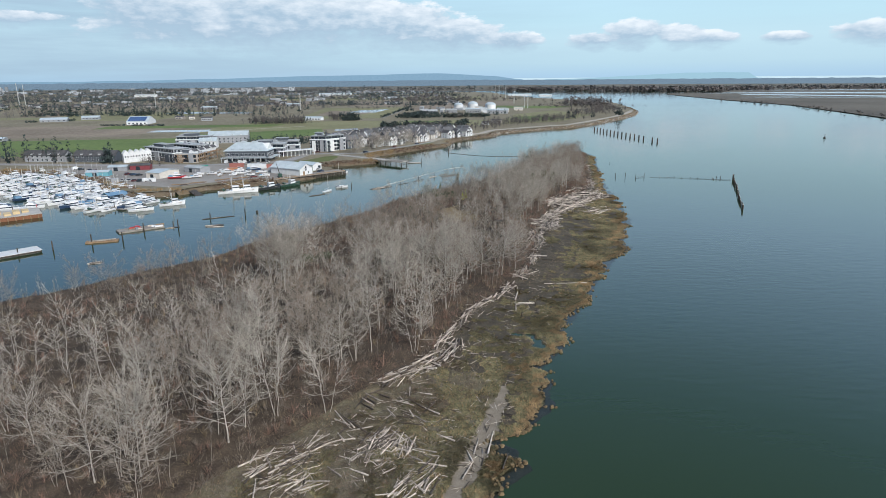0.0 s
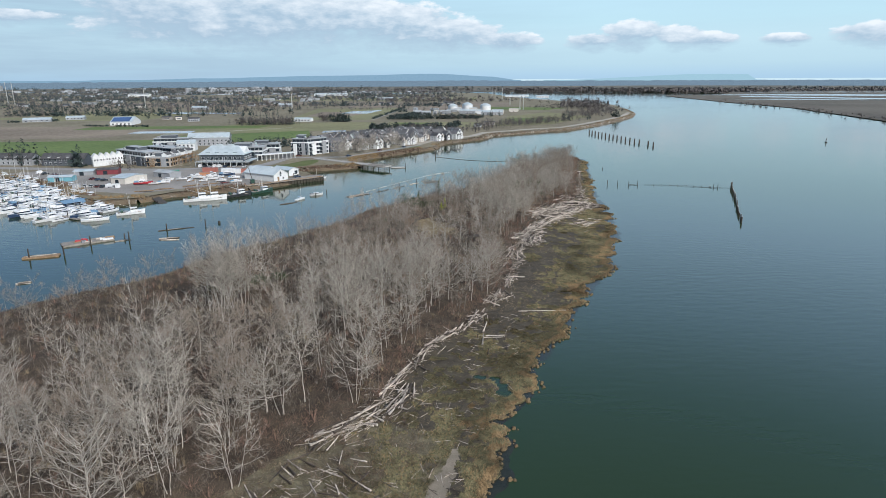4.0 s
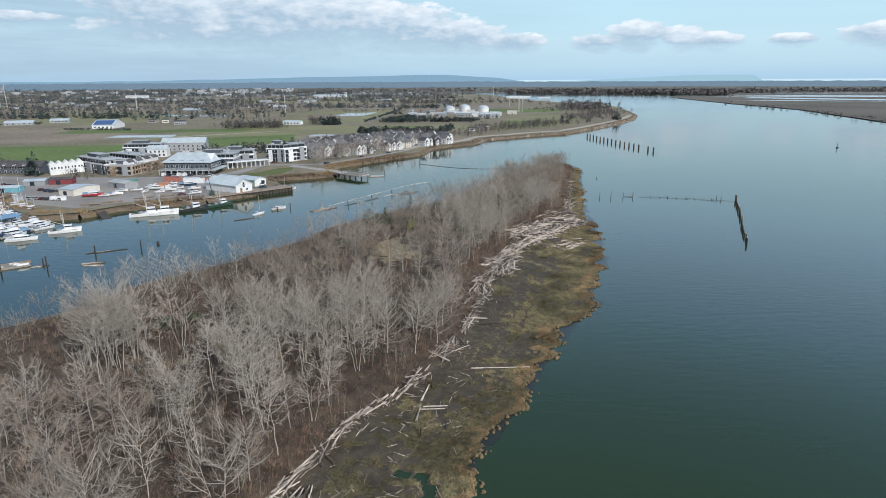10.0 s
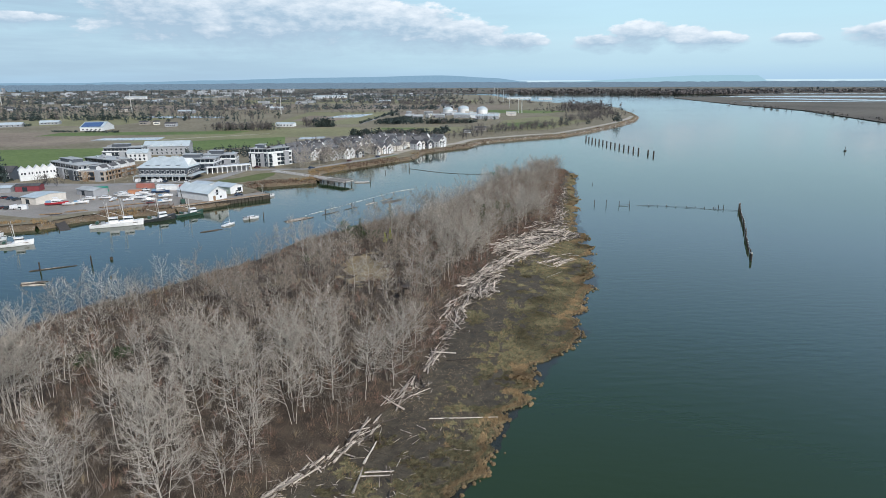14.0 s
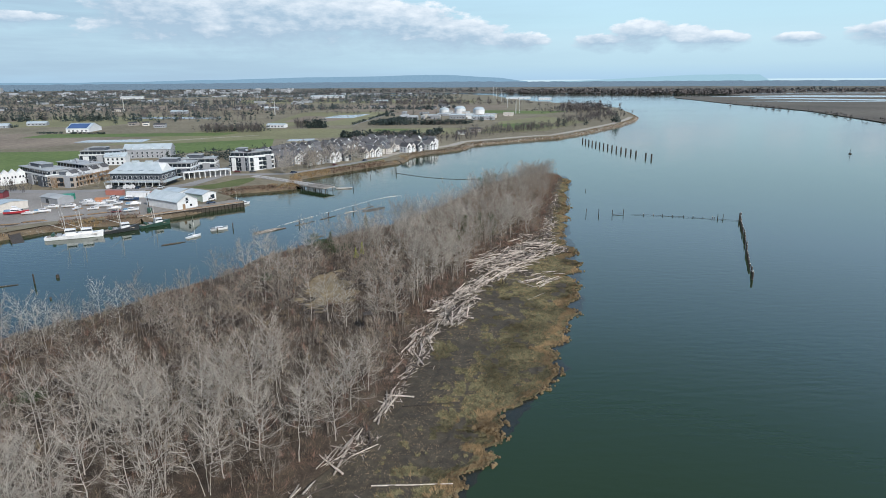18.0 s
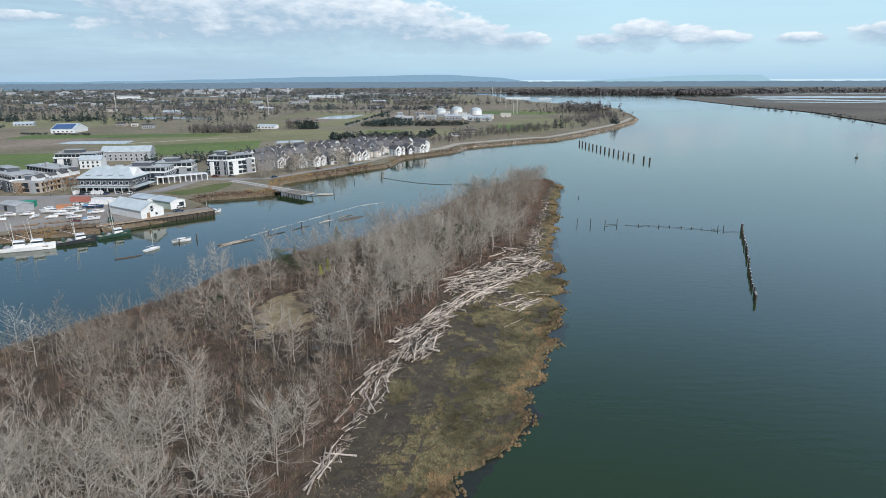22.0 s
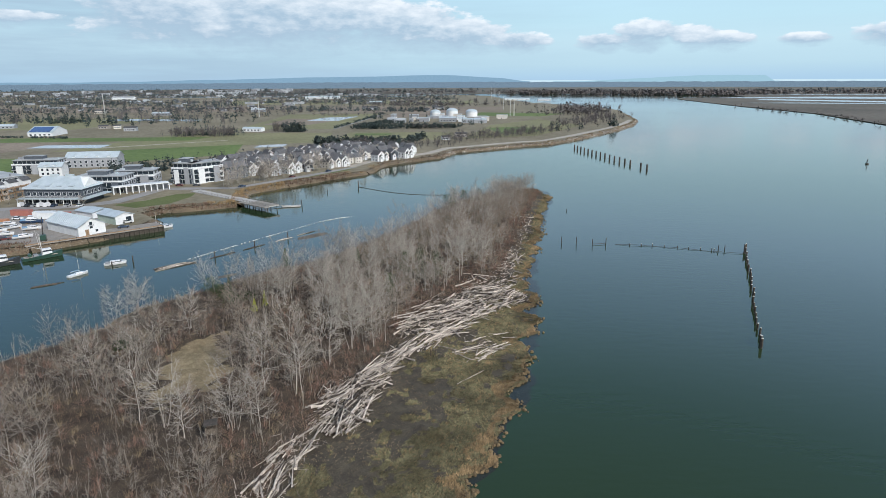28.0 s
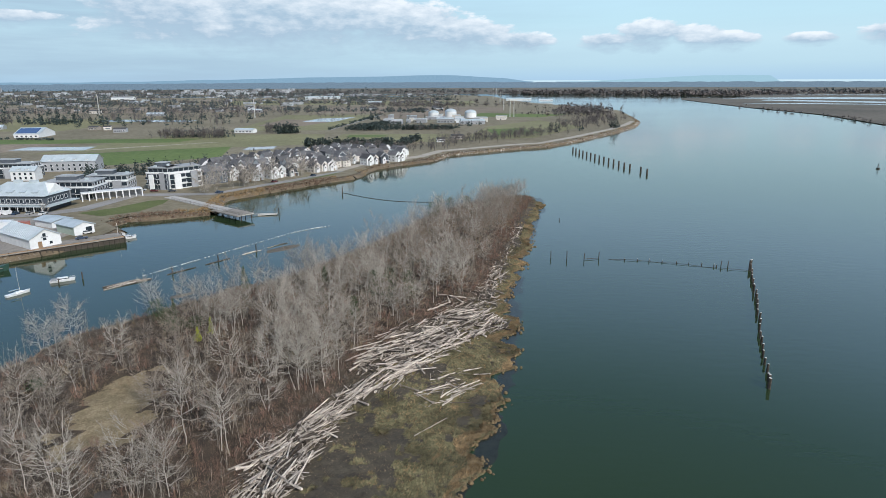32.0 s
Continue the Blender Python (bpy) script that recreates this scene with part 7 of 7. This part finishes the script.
def log_raft(x, y, heading, length, width, num, label):
    t = thing("log_raft", label, "log raft", pose(x, y, 0, 0, 0, heading))
    for k in range(num):
        ln = length * boom_rng.uniform(.35, .7)
        cx, cy = boom_rng.uniform(-.5, .5) * (length - ln), boom_rng.uniform(-.5, .5) * width
        part("log", Shape().tube([(cx - ln / 2, cy, .05), (cx, cy + .1, .12), (cx + ln / 2, cy + boom_rng.uniform(-.3, .3), .05)], [.17, .19, .14], 7), LOG if boom_rng.random() < .35 else WET_LOG, t)
    return t


log_raft(-34, 334, 48, 15, 4, 26, "brown raft of old boom logs beside the float line")
for k in range(4):
    log_raft(-22 + 7.5 * k, 347 + 11 * k, 54, 12, .6, 2, "chained boom logs floating beside a float line")
for x, y in ((-24, 344), (-14, 358), (-5, 372)):
    piling(x, y, 2.6, .2, label="dark piling beside the boom logs")
log_raft(-64, 314, 36, 12, 1.2, 4, "brown boom logs floating off the quay")
log_raft(-94.5, 246, 8, 9.5, 4, 12, "broken grey log raft floating in the channel")
log_raft(-111, 243.5, 10, 6, 2, 5, "small dark log raft beside a piling")
log_raft(-116, 194, 25, 6, 2, 6, "half-sunken brown log raft near the island")
log_raft(-98, 262, 28, 16, .7, 4, "thin boom logs chained between pilings")
for x, y, h in ((-88, 266, 3.2), (-101, 259, 3), (-108.5, 243.5, 3.6), (-120, 238, 3.5), (-131, 220, 3.6), (-121.5, 224, 3.4), (-140, 211, 3.4), (-148.5, 205, 2.6), (-112, 247, 2)):
    piling(x, y, h, .22, label="dark mooring piling in the channel", group="channel pilings")
piling(-84.5, 272, 1.0, .5, label="stubby dark dolphin in the channel")
piling(-74, 252, .6, .3, label="stubby dark stake in the channel")
piling(-51, 338.5, 2.4, .2, label="dark mooring piling by the power boat")
piling(-56, 334, 1.6, .18, label="dark mooring piling between the boats")

bar = Shape()
for cx, cy, ra, rb, turn in ((4, 375.5, 9, 3.6, 48), (-12, 323, 4, 2, 40), (22, 340, 3, 5, 10), (3, 330, 6, 3, 40), (36, 372, 4, 9, -20)):
    ring = []
    for k in range(28):
        a = 2 * math.pi * k / 28
        q = 1 + .25 * float(wave(math.cos(a) * 3, math.sin(a) * 3, 1.3, 4))
        p = Matrix.Rotation(radians(turn), 3, "Z") @ Vector((math.cos(a) * ra * q, math.sin(a) * rb * q, -.04))
        ring.append((cx + p.x, cy + p.y, p.z))
    n = len(bar.v)
    bar.v += ring + [(cx, cy, .14)]
    bar.f += [(n + k, n + (k + 1) % 28, n + 28) for k in range(28)]
tagged(part("mud_bar", bar, material("wet_mud_bar", (0.085, 0.07, 0.05), (0.16, 0.135, 0.10), .7, .3, 10, .3)), "low brown mud bars just above the water", "mud bar", kind="structure")

# ---- boats ----
HULL_WHITE = plain("white_hull", (0.70, 0.71, 0.72), 0.3, spread=0.08)
HULL_BLUE = plain("blue_hull", (0.03, 0.055, 0.11), 0.3)
HULL_GREEN = plain("green_hull", (0.035, 0.075, 0.06), 0.4)
HULL_BLACK = plain("dark_hull", (0.04, 0.045, 0.05), 0.4)
HULL_RED = plain("red_hull", (0.38, 0.04, 0.05), 0.35)
TARP = plain("blue_tarp", (0.15, 0.26, 0.38), 0.6)
CANVAS = plain("grey_canvas", (0.22, 0.24, 0.26), 0.8)
SPAR = plain("pale_spar", (0.62, 0.61, 0.58), 0.4, 0.2)


def hull(L, B, free, sheer=0.5):
    sh = Shape()
    sec = 9
    rings = []
    for i in range(sec):
        u = i / (sec - 1)
        w = B / 2 * (0.82 + .18 * math.sin(math.pi * min(1, u * 1.4))) * (1 - max(0, (u - .5) / .5) ** 2.4)
        z = free + sheer * u ** 2
        x = -L / 2 + L * u
        rings.append([(x - .0, -w, z), (x - .35 * u, -w * .8, .1), (x - .5 * u, 0, -.45), (x - .35 * u, w * .8, .1), (x, w, z)])
    n = len(sh.v)
    for r in rings:
        sh.v += r
    for i in range(sec - 1):
        for k in range(4):
            a = n + i * 5 + k
            sh.f.append((a, a + 5, a + 6, a + 1))
        a = n + i * 5
        sh.f.append((a, a + 4, a + 9, a + 5))
    sh.f.append((n, n + 1, n + 2, n + 3, n + 4))
    return sh


def cabin(x0, x1, w, z0, z1, rake=.5):
    return Shape().add([(x0, -w, z0), (x1, -w * .85, z0), (x1, w * .85, z0), (x0, w, z0), (x0 + .1, -w * .88, z1), (x1 - rake, -w * .72, z1), (x1 - rake, w * .72, z1), (x0 + .1, w * .88, z1)],
                       [(3, 2, 1, 0), (4, 5, 6, 7), (0, 1, 5, 4), (1, 2, 6, 5), (2, 3, 7, 6), (3, 0, 4, 7)])


def motor_boat(L, hm, label, fly=True, cover=None, mast=False):
    t = thing("motor_boat", label, "boat", None, "boats in the marina")
    B = L * .31
    part("hull", hull(L, B, L * .085), hm, t)
    part("cabin", cabin(-L * .22, L * .26, B * .36, L * .085, L * .19, L * .07), HULL_WHITE, t)
    part("window_band", cabin(-L * .2, L * .255, B * .375, L * .125, L * .165, L * .05), GLASS, t, "dark cabin windows")
    if fly:
        part("flybridge", cabin(-L * .16, L * .1, B * .28, L * .19, L * .25, L * .04), HULL_WHITE, t)
        part("hard_top", Shape().box(-L * .15, L * .06, -B * .26, B * .26, L * .31, L * .32), HULL_WHITE, t)
    if cover is not None:
        part("cover", cabin(-L * .46, -L * .2, B * .4, L * .1, L * .17, .3), cover, t, "canvas cockpit cover")
    if mast:
        part("mast", Shape().tube([(0, 0, L * .15), (0, 0, L * .75)], [.07, .05], 6), SPAR, t)
    part("rail", Shape().tube([(L * .2, -B * .36, L * .17), (L * .47, 0, L * .2), (L * .2, B * .36, L * .17)], [.04, .04, .04], 4), SPAR, t)
    return t


def sail_boat(L, hm, label):
    t = thing("sail_boat", label, "boat", None, "boats in the marina")
    B = L * .29
    part("hull", hull(L, B, L * .09), hm, t)
    part("cabin", cabin(-L * .12, L * .22, B * .27, L * .09, L * .15), HULL_WHITE, t)
    part("mast", Shape().tube([(L * .08, 0, L * .08), (L * .08, 0, L * 1.25)], [.09, .05], 6), SPAR, t)
    part("boom", Shape().tube([(L * .08, 0, L * .24), (-L * .36, 0, L * .24)], [.09, .08], 6), SPAR, t)
    part("furled_sail", Shape().tube([(L * .05, 0, L * .26), (-L * .34, 0, L * .26)], [.16, .12], 6), TARP, t, "blue sail cover")
    return t


def fishing_boat(L, hm, label):
    t = thing("fishing_boat", label, "boat", None, "fishing boats at the quay")
    B = L * .3
    part("hull", hull(L, B, L * .09, L * .09), hm, t)
    part("deck", cabin(-L * .45, L * .35, B * .4, L * .085, L * .1), DECK, t)
    part("wheelhouse", cabin(-L * .02, L * .24, B * .33, L * .1, L * .26, .3), HULL_WHITE, t)
    part("window_band", cabin(-L * .01, L * .235, B * .345, L * .19, L * .23, .25), GLASS, t, "dark wheelhouse windows")
    part("mast", Shape().tube([(0, 0, L * .2), (0, 0, L * .7)], [.13, .07], 6), SPAR, t)
    for s in (-1, 1):
        part("trolling_pole", Shape().tube([(0, s * B * .3, L * .1), (-L * .06, s * B * .55, L * .78)], [.08, .04], 5), SPAR, t)
    part("boom", Shape().tube([(0, 0, L * .26), (-L * .36, 0, L * .42)], [.09, .06], 5), SPAR, t)
    part("net_drum", Shape().tube([(-L * .3, -B * .25, L * .14), (-L * .3, B * .25, L * .14)], [L * .045, L * .045], 10), HULL_GREEN, t)
    part("gear", cabin(-L * .22, -L * .08, B * .25, L * .1, L * .15), CANVAS, t)
    return t


boat_rng = random.Random(17)
PROTO = [motor_boat(11, HULL_WHITE, "white motor cruiser with a flybridge moored in the marina"), motor_boat(8.5, HULL_WHITE, "small white cabin cruiser moored in the marina", False, CANVAS), motor_boat(12.5, HULL_BLUE, "blue-hulled motor cruiser moored in the marina", True, TARP),
         motor_boat(9.5, HULL_WHITE, "white cabin boat with a blue cockpit cover", False, TARP, True), sail_boat(10, HULL_WHITE, "white sailing yacht with a bare mast"), fishing_boat(12, HULL_WHITE, "white fishing boat with trolling poles in the marina"), motor_boat(7, HULL_WHITE, "small open white boat moored in the marina", False)]
used = [False] * len(PROTO)


def boat(kind, x, y, heading, z=0.0, label="", size=1.0):
    m = pose(x, y, z, 0, 0, heading) @ Matrix.Diagonal((size, size, size, 1))
    if used[kind]:
        o = copy_thing(PROTO[kind], m)
    else:
        used[kind] = True
        o = PROTO[kind]
        o.matrix_basis = m
    if label:
        o["label"] = label
    return o


# marina: docks run along the basin, boats lie across them
MA, MD = Vector((-286, 372, 0)), Vector((146, -86, 0)).normalized()
MN = Vector((-MD.y, MD.x, 0))
mhead = math.degrees(math.atan2(MD.y, MD.x))
for row in range(4):
    start, length = ((24, 142), (12, 150), (0, 130), (0, 95))[row]
    o = MA + MN * (row * 12.5 - 10) + MD * start
    d = thing("marina_dock", "long grey floating dock with boats on both sides", "dock", pose(o.x, o.y, 0, 0, 0, mhead), "marina docks")
    part("deck", Shape().box(0, length, -.9, .9, .2, .5), DECK, d)
    for k in range(int(length / 14)):
        part("pile", Shape().tube([(6 + 14 * k, 1.05, -1.5), (6 + 14 * k, 1.05, 3.2)], [.17, .15], 7), PILE, d)
    k = 0.0
    while k < length - 3:
        for side in (-1, 1):
            if boat_rng.random() < .9:
                kind = boat_rng.choice((0, 1, 1, 3, 6, 6, 0, 2, 4, 5, 5, 1, 0))
                ln = (11, 8.5, 12.5, 9.5, 10, 12, 7)[kind]
                p = o + MD * (k + 2) + MN * side * (1.3 + ln / 2 * .93)
                boat(kind, p.x, p.y, mhead + 90 * side + (180 if boat_rng.random() < .4 else 0) + boat_rng.uniform(-3, 3))
        k += boat_rng.uniform(3.7, 4.7)
boat(5, -131, 291, 28, label="white fishing boat with tall rigging at the end of the marina")
boat(0, -140, 278, 25, label="white motor cruiser at the end of the marina")
boat(2, -214, 287, 24, label="large blue-hulled cruiser beside a dock")
boat(0, -205, 281, 24, label="large white cruiser beside a dock")
boat(0, -196, 286, 24)
tagged(part("marina_shelter", gable_roof(9, 6, 3.0, .9), TARP), "blue tarpaulin boat shelter in the marina", "shelter").matrix_basis = pose(-166, 300, .2, 0, 0, mhead + 90)
d = thing("marina_dock", "grey dock with red-topped end posts", "dock", pose(-218, 268, 0, 0, 0, 24), "marina docks")
part("deck", Shape().box(0, 32, -1, 1, .2, .6), DECK, d)
for k in range(4):
    part("pile", Shape().tube([(2 + 9.5 * k, 1.2, -1.5), (2 + 9.5 * k, 1.2, 2.8)], [.17, .15], 7), HULL_RED if k == 3 else PILE, d)
# barge dock with sawn timber and white float
d = thing("timber_wharf", "rust-sided timber wharf stacked with pale sawn lumber", "wharf", pose(-207, 244, 0, 0, 0, 38))
part("body", Shape().box(0, 36, 0, 16, -.5, 1.6), plain("rusty_sheet_piles", (0.20, 0.09, 0.05), .8), d)
part("deck", Shape().box(-.2, 36.2, -.2, 16.2, 1.6, 1.9), CONCRETE, d)
for k in range(9):
    part("lumber_stack", Shape().box(2 + 3.4 * k, 4.6 + 3.4 * k, 2 + 2 * (k % 3), 8 + 2 * (k % 3), 1.9, 2.7 + .4 * (k % 2)), plain("fresh_lumber", (0.55, 0.43, 0.25), .8), d)
for k in range(13):
    part("fender_pile", Shape().tube([(1 + 2.8 * k, -.3, -1), (1 + 2.8 * k, -.3, 1.8)], [.2, .2], 6), TIMBER, d)
d = thing("float_dock", "broad white concrete float beside mooring pilings", "dock", pose(-166, 184, 0, 0, 0, 46))
part("body", Shape().box(0, 34, 0, 7, -.4, .8), CONCRETE, d)
part("top", Shape().box(-.15, 34.15, -.15, 7.15, .8, 1.0), plain("white_deck", (0.62, 0.63, 0.63), .7), d, "white deck")
part("fender", Shape().box(0, 34, -.4, -.16, .3, .8), PILE, d)
d = thing("work_float", "cluttered work float with rusty gear and lumber", "float", pose(-128, 234, 0, 0, 0, 38))
part("deck", Shape().box(0, 17, 0, 6, 0, .6), DECK, d)
for k in range(12):
    x, y = boat_rng.uniform(.5, 15), boat_rng.uniform(.4, 4.6)
    part("gear", cabin(x, x + boat_rng.uniform(1, 4), boat_rng.uniform(.3, .6), .6, boat_rng.uniform(.9, 1.6), .1), (TIMBER, HULL_RED, CANVAS, HULL_WHITE, LOG)[k % 5], d, at=pose(0, y, 0))
d = thing("work_float", "small wooden work float between two pilings", "float", pose(-133, 219, 0, 0, 0, 18))
part("deck", Shape().box(0, 11, 0, 3, 0, .5), TIMBER, d)
for k in range(4):
    part("log", Shape().tube([(1 + k, 1 + .3 * k, .62), (7 + k, 1.2 + .3 * k, .66)], [.2, .16], 6), LOG, d)
# moored along the bank
F = [fishing_boat(15, HULL_WHITE, "white fishing boat moored at the bank"), fishing_boat(14, HULL_BLACK, "dark-hulled fishing boat with tall gear at the bank"), fishing_boat(13, HULL_GREEN, "green-hulled fishing boat beside the quay")]
F[0].matrix_basis, F[1].matrix_basis, F[2].matrix_basis = pose(-106.5, 324, 0, 0, 0, 20), pose(-96, 333.5, 0, 0, 0, 38), pose(-86.5, 343.5, 0, 0, 0, 44)
copy_thing(F[0], pose(-112, 322, 0, 0, 0, 24))["label"] = "older white fishing boat rafted to another"
boat(4, -61.6, 323.5, 60, label="white sailing yacht moored to a boom", size=.68)
boat(1, -55.9, 336, 30, label="white cabin boat moored to a piling", size=.85)
boat(3, -66, 388, 40, label="small boats crowded at the quay end")
boat(6, -63.5, 390, 40)
boat(1, -70, 392, 42)
# boats, stacks and containers in the yard
for kind, x, y, hd, lab in ((1, -141, 372, 15, "white boat on a cradle in the yard"), (0, -133, 377, 8, "white cruiser hauled out in the yard"), (3, -146, 360, 30, "covered boat hauled out in the yard"), (1, -128, 384, 20, ""), (6, -150, 356, 25, ""), (2, -120, 388, 10, ""), (1, -139, 383, 60, ""), (3, -112, 376, 30, ""), (0, -124, 372, 12, ""), (1, -116, 366, 30, ""), (6, -134, 367, 80, ""), (3, -106, 362, 38, ""), (1, -148, 370, 20, ""), (6, -126, 366, 35, ""), (1, -121, 378, 55, "")):
    o = boat(kind, x, y, hd, LAND_Z + .65, lab or "white boat hauled out on blocks in the gravel yard", size=.74)
    cr = thing("boat_cradle", "timber cradle under a hauled-out boat", "cradle", pose(x, y, LAND_Z, 0, 0, hd), "boat cradles")
    for s in (-2, 2):
        part("beam", Shape().box(s - .15, s + .15, -1.1, 1.1, 0, .5), TIMBER, cr)
o = boat(2, -156, 357, 20, LAND_Z + .65, "red-hulled boat hauled out in the yard", .8)
for c in o.children:
    if c.name.startswith("hull"):
        c.data = c.data.copy()
        c.data.materials[0] = HULL_RED
GREEN_TARP = plain("green_tarp", (0.03, 0.26, 0.17), 0.6)
ORANGE = plain("orange_paint", (0.45, 0.22, 0.12), 0.6)
RED = plain("faded_red_paint", (0.36, 0.15, 0.12), 0.6)
for x, y, hd, L, W, h, m, lab in ((-158, 388, 15, 8, 5, 2.8, GREEN_TARP, "bright green shelter in the yard"), (-124, 397, 0, 9, 3, 2.7, WHITE, "white container beside the inn"), (-117, 399, 0, 6, 2.6, 2.4, RED, "faded red container in the yard"), (-141, 404, -4, 9, 3, 2.5, RED, "faded red container by the road"),
                                  (-136, 385, 10, 6, 3.2, 2.0, ORANGE, "orange tarpaulin-covered stack in the yard"), (-128, 400, 3, 9, 2.6, 2.5, WHITE, "white container beside the inn"), (-110, 385, -10, 4, 2.4, 2.2, GREY, "grey storage box in the yard"), (-168, 346, 20, 4, 2.4, 2.0, WHITE, "small white shed by the ramp"), (-188, 344, 30, 4, 3, 2.2, GREY, "small grey shed by the marina")):
    t = thing("container", lab, "container", pose(x, y, LAND_Z, 0, 0, hd))
    part("body", Shape().box(0, L, 0, W, 0, h), m, t)
    part("roof", Shape().box(-.06, L + .06, -.06, W + .06, h, h + .08), m, t)
    for k in range(int(L / .8)):
        part("rib", Shape().box(.3 + .8 * k, .42 + .8 * k, -.05, .0, .1, h - .1), m, t)
for x, y, hd, num in ((-138, 342, 30, 9), (-128, 352, 40, 8), (-119, 358, 35, 7), (-146, 336, 20, 6)):
    t = thing("timber_stack", "stack of old brown timbers on the bank", "timber", pose(x, y, LAND_Z, 0, 0, hd), "timber stacks")
    for k in range(num):
        part("beam", Shape().box(-4 + boat_rng.uniform(-1, 1), 4 + boat_rng.uniform(-1, 1), -1 + .35 * (k % 5), -.7 + .35 * (k % 5), .3 * (k // 5), .3 * (k // 5) + .28), TIMBER if k % 3 else WET_LOG, t)
rp = thing("boat_ramp", "dark timber slipway down into the water", "ramp", pose(-136, 326, 0, 0, 0, -50))
part("deck", Shape().add([(-12, -2, 2.6), (14, -2, .1), (14, 2, .1), (-12, 2, 2.6), (-12, -2, 2.3), (14, -2, -.2), (14, 2, -.2), (-12, 2, 2.3)], [(0, 1, 2, 3), (7, 6, 5, 4), (0, 4, 5, 1), (1, 5, 6, 2), (2, 6, 7, 3)]), PILE, rp)
for k in range(5):
    part("pile", Shape().tube([(-4 + 4 * k, -2.1, -1.5), (-4 + 4 * k, -2.1, 2.6 - .3 * k)], [.16, .15], 6), PILE, rp)
# crane
cr = thing("yard_crane", "dark lattice crane boom beside the quay", "crane", pose(-96, 359, LAND_Z, 0, 0, 120))
part("body", Shape().box(-1.2, 1.2, -1, 1, .4, 2.4), HULL_GREEN, cr)
part("boom", Shape().tube([(0, 0, 2), (7, 0, 8)], [.25, .12], 6), PILE, cr)
for s in (-.9, .9):
    part("track", Shape().box(-1.5, 1.5, s - .25, s + .25, 0, .7), PILE, cr)

# ---- cars ----
TYRE = plain("black_rubber", (0.02, 0.02, 0.02), .9)


def car(name, colour, label, van=False):
    t = thing(name, label, "car" if not van else "van", None, "parked vehicles")
    h = 1.35 if not van else 2.0
    part("body", cabin(-2.2, 2.2, .88, .3, .85, .15), colour, t)
    part("cabin", cabin(-1.5 if not van else -2.1, .9 if not van else 1.5, .8, .85, h, .6), colour if van else GLASS, t)
    part("roof", Shape().box(-1.3 if not van else -1.9, .25 if not van else .85, -.6, .6, h, h + .06), colour, t)
    for x in (-1.35, 1.35):
        for s in (-.8, .8):
            part("wheel", Shape().tube([(x, s - .1, .32), (x, s + .1, .32)], [.32, .32], 10), TYRE, t)
    for s in (-.6, .6):
        part("headlight", Shape().box(2.18, 2.24, s - .15, s + .15, .55, .7), PILE_CAP, t)
    return t


CARS = [car("car", plain("silver_paint", (0.5, 0.5, 0.5), .3, .4), "silver car parked on gravel"), car("car", HULL_BLACK, "black car parked on gravel"), car("car", HULL_WHITE, "white car parked on gravel"), car("van", HULL_WHITE, "white van parked in the yard", True), car("car", plain("dark_red_paint", (0.10, 0.02, 0.02), .3), "dark red car parked on gravel"), car("car", plain("dark_blue_paint", (0.03, 0.05, 0.09), .3), "dark blue car parked on gravel")]
car_rng = random.Random(9)
lots = [(-240 + 4.6 * k, 399 - 2.4 * k, 62) for k in range(13)] + [(-150 + 3.2 * k, 424.5 + .05 * k, 88) for k in range(10)] + [(-184 + 3.4 * k, 350 - .5 * k, 80) for k in range(6)] + [(-118, 404, 10), (-104, 408, 30), (-106, 487, 0), (-98, 484, 0), (-88, 484, 20), (-60, 480, 40), (-79, 389, 30), (-76, 380, 40), (-90, 384, 20), (-112, 360, 30), (-132, 396, 0), (-40, 516, 60), (-22, 540, 60)]
seen = set()
for k, (x, y, hd) in enumerate(lots):
    if 0 < k < 23 and car_rng.random() < .2:
        continue
    v = car_rng.randrange(6)
    m = pose(x, y, LAND_Z + .09, 0, 0, hd + car_rng.uniform(-4, 4))
    if v in seen:
        copy_thing(CARS[v], m)
    else:
        seen.add(v)
        CARS[v].matrix_basis = m
for v in range(6):
    if v not in seen:
        CARS[v].matrix_basis = pose(-200 + 3.4 * v, 402, LAND_Z + .09, 0, 0, 85)
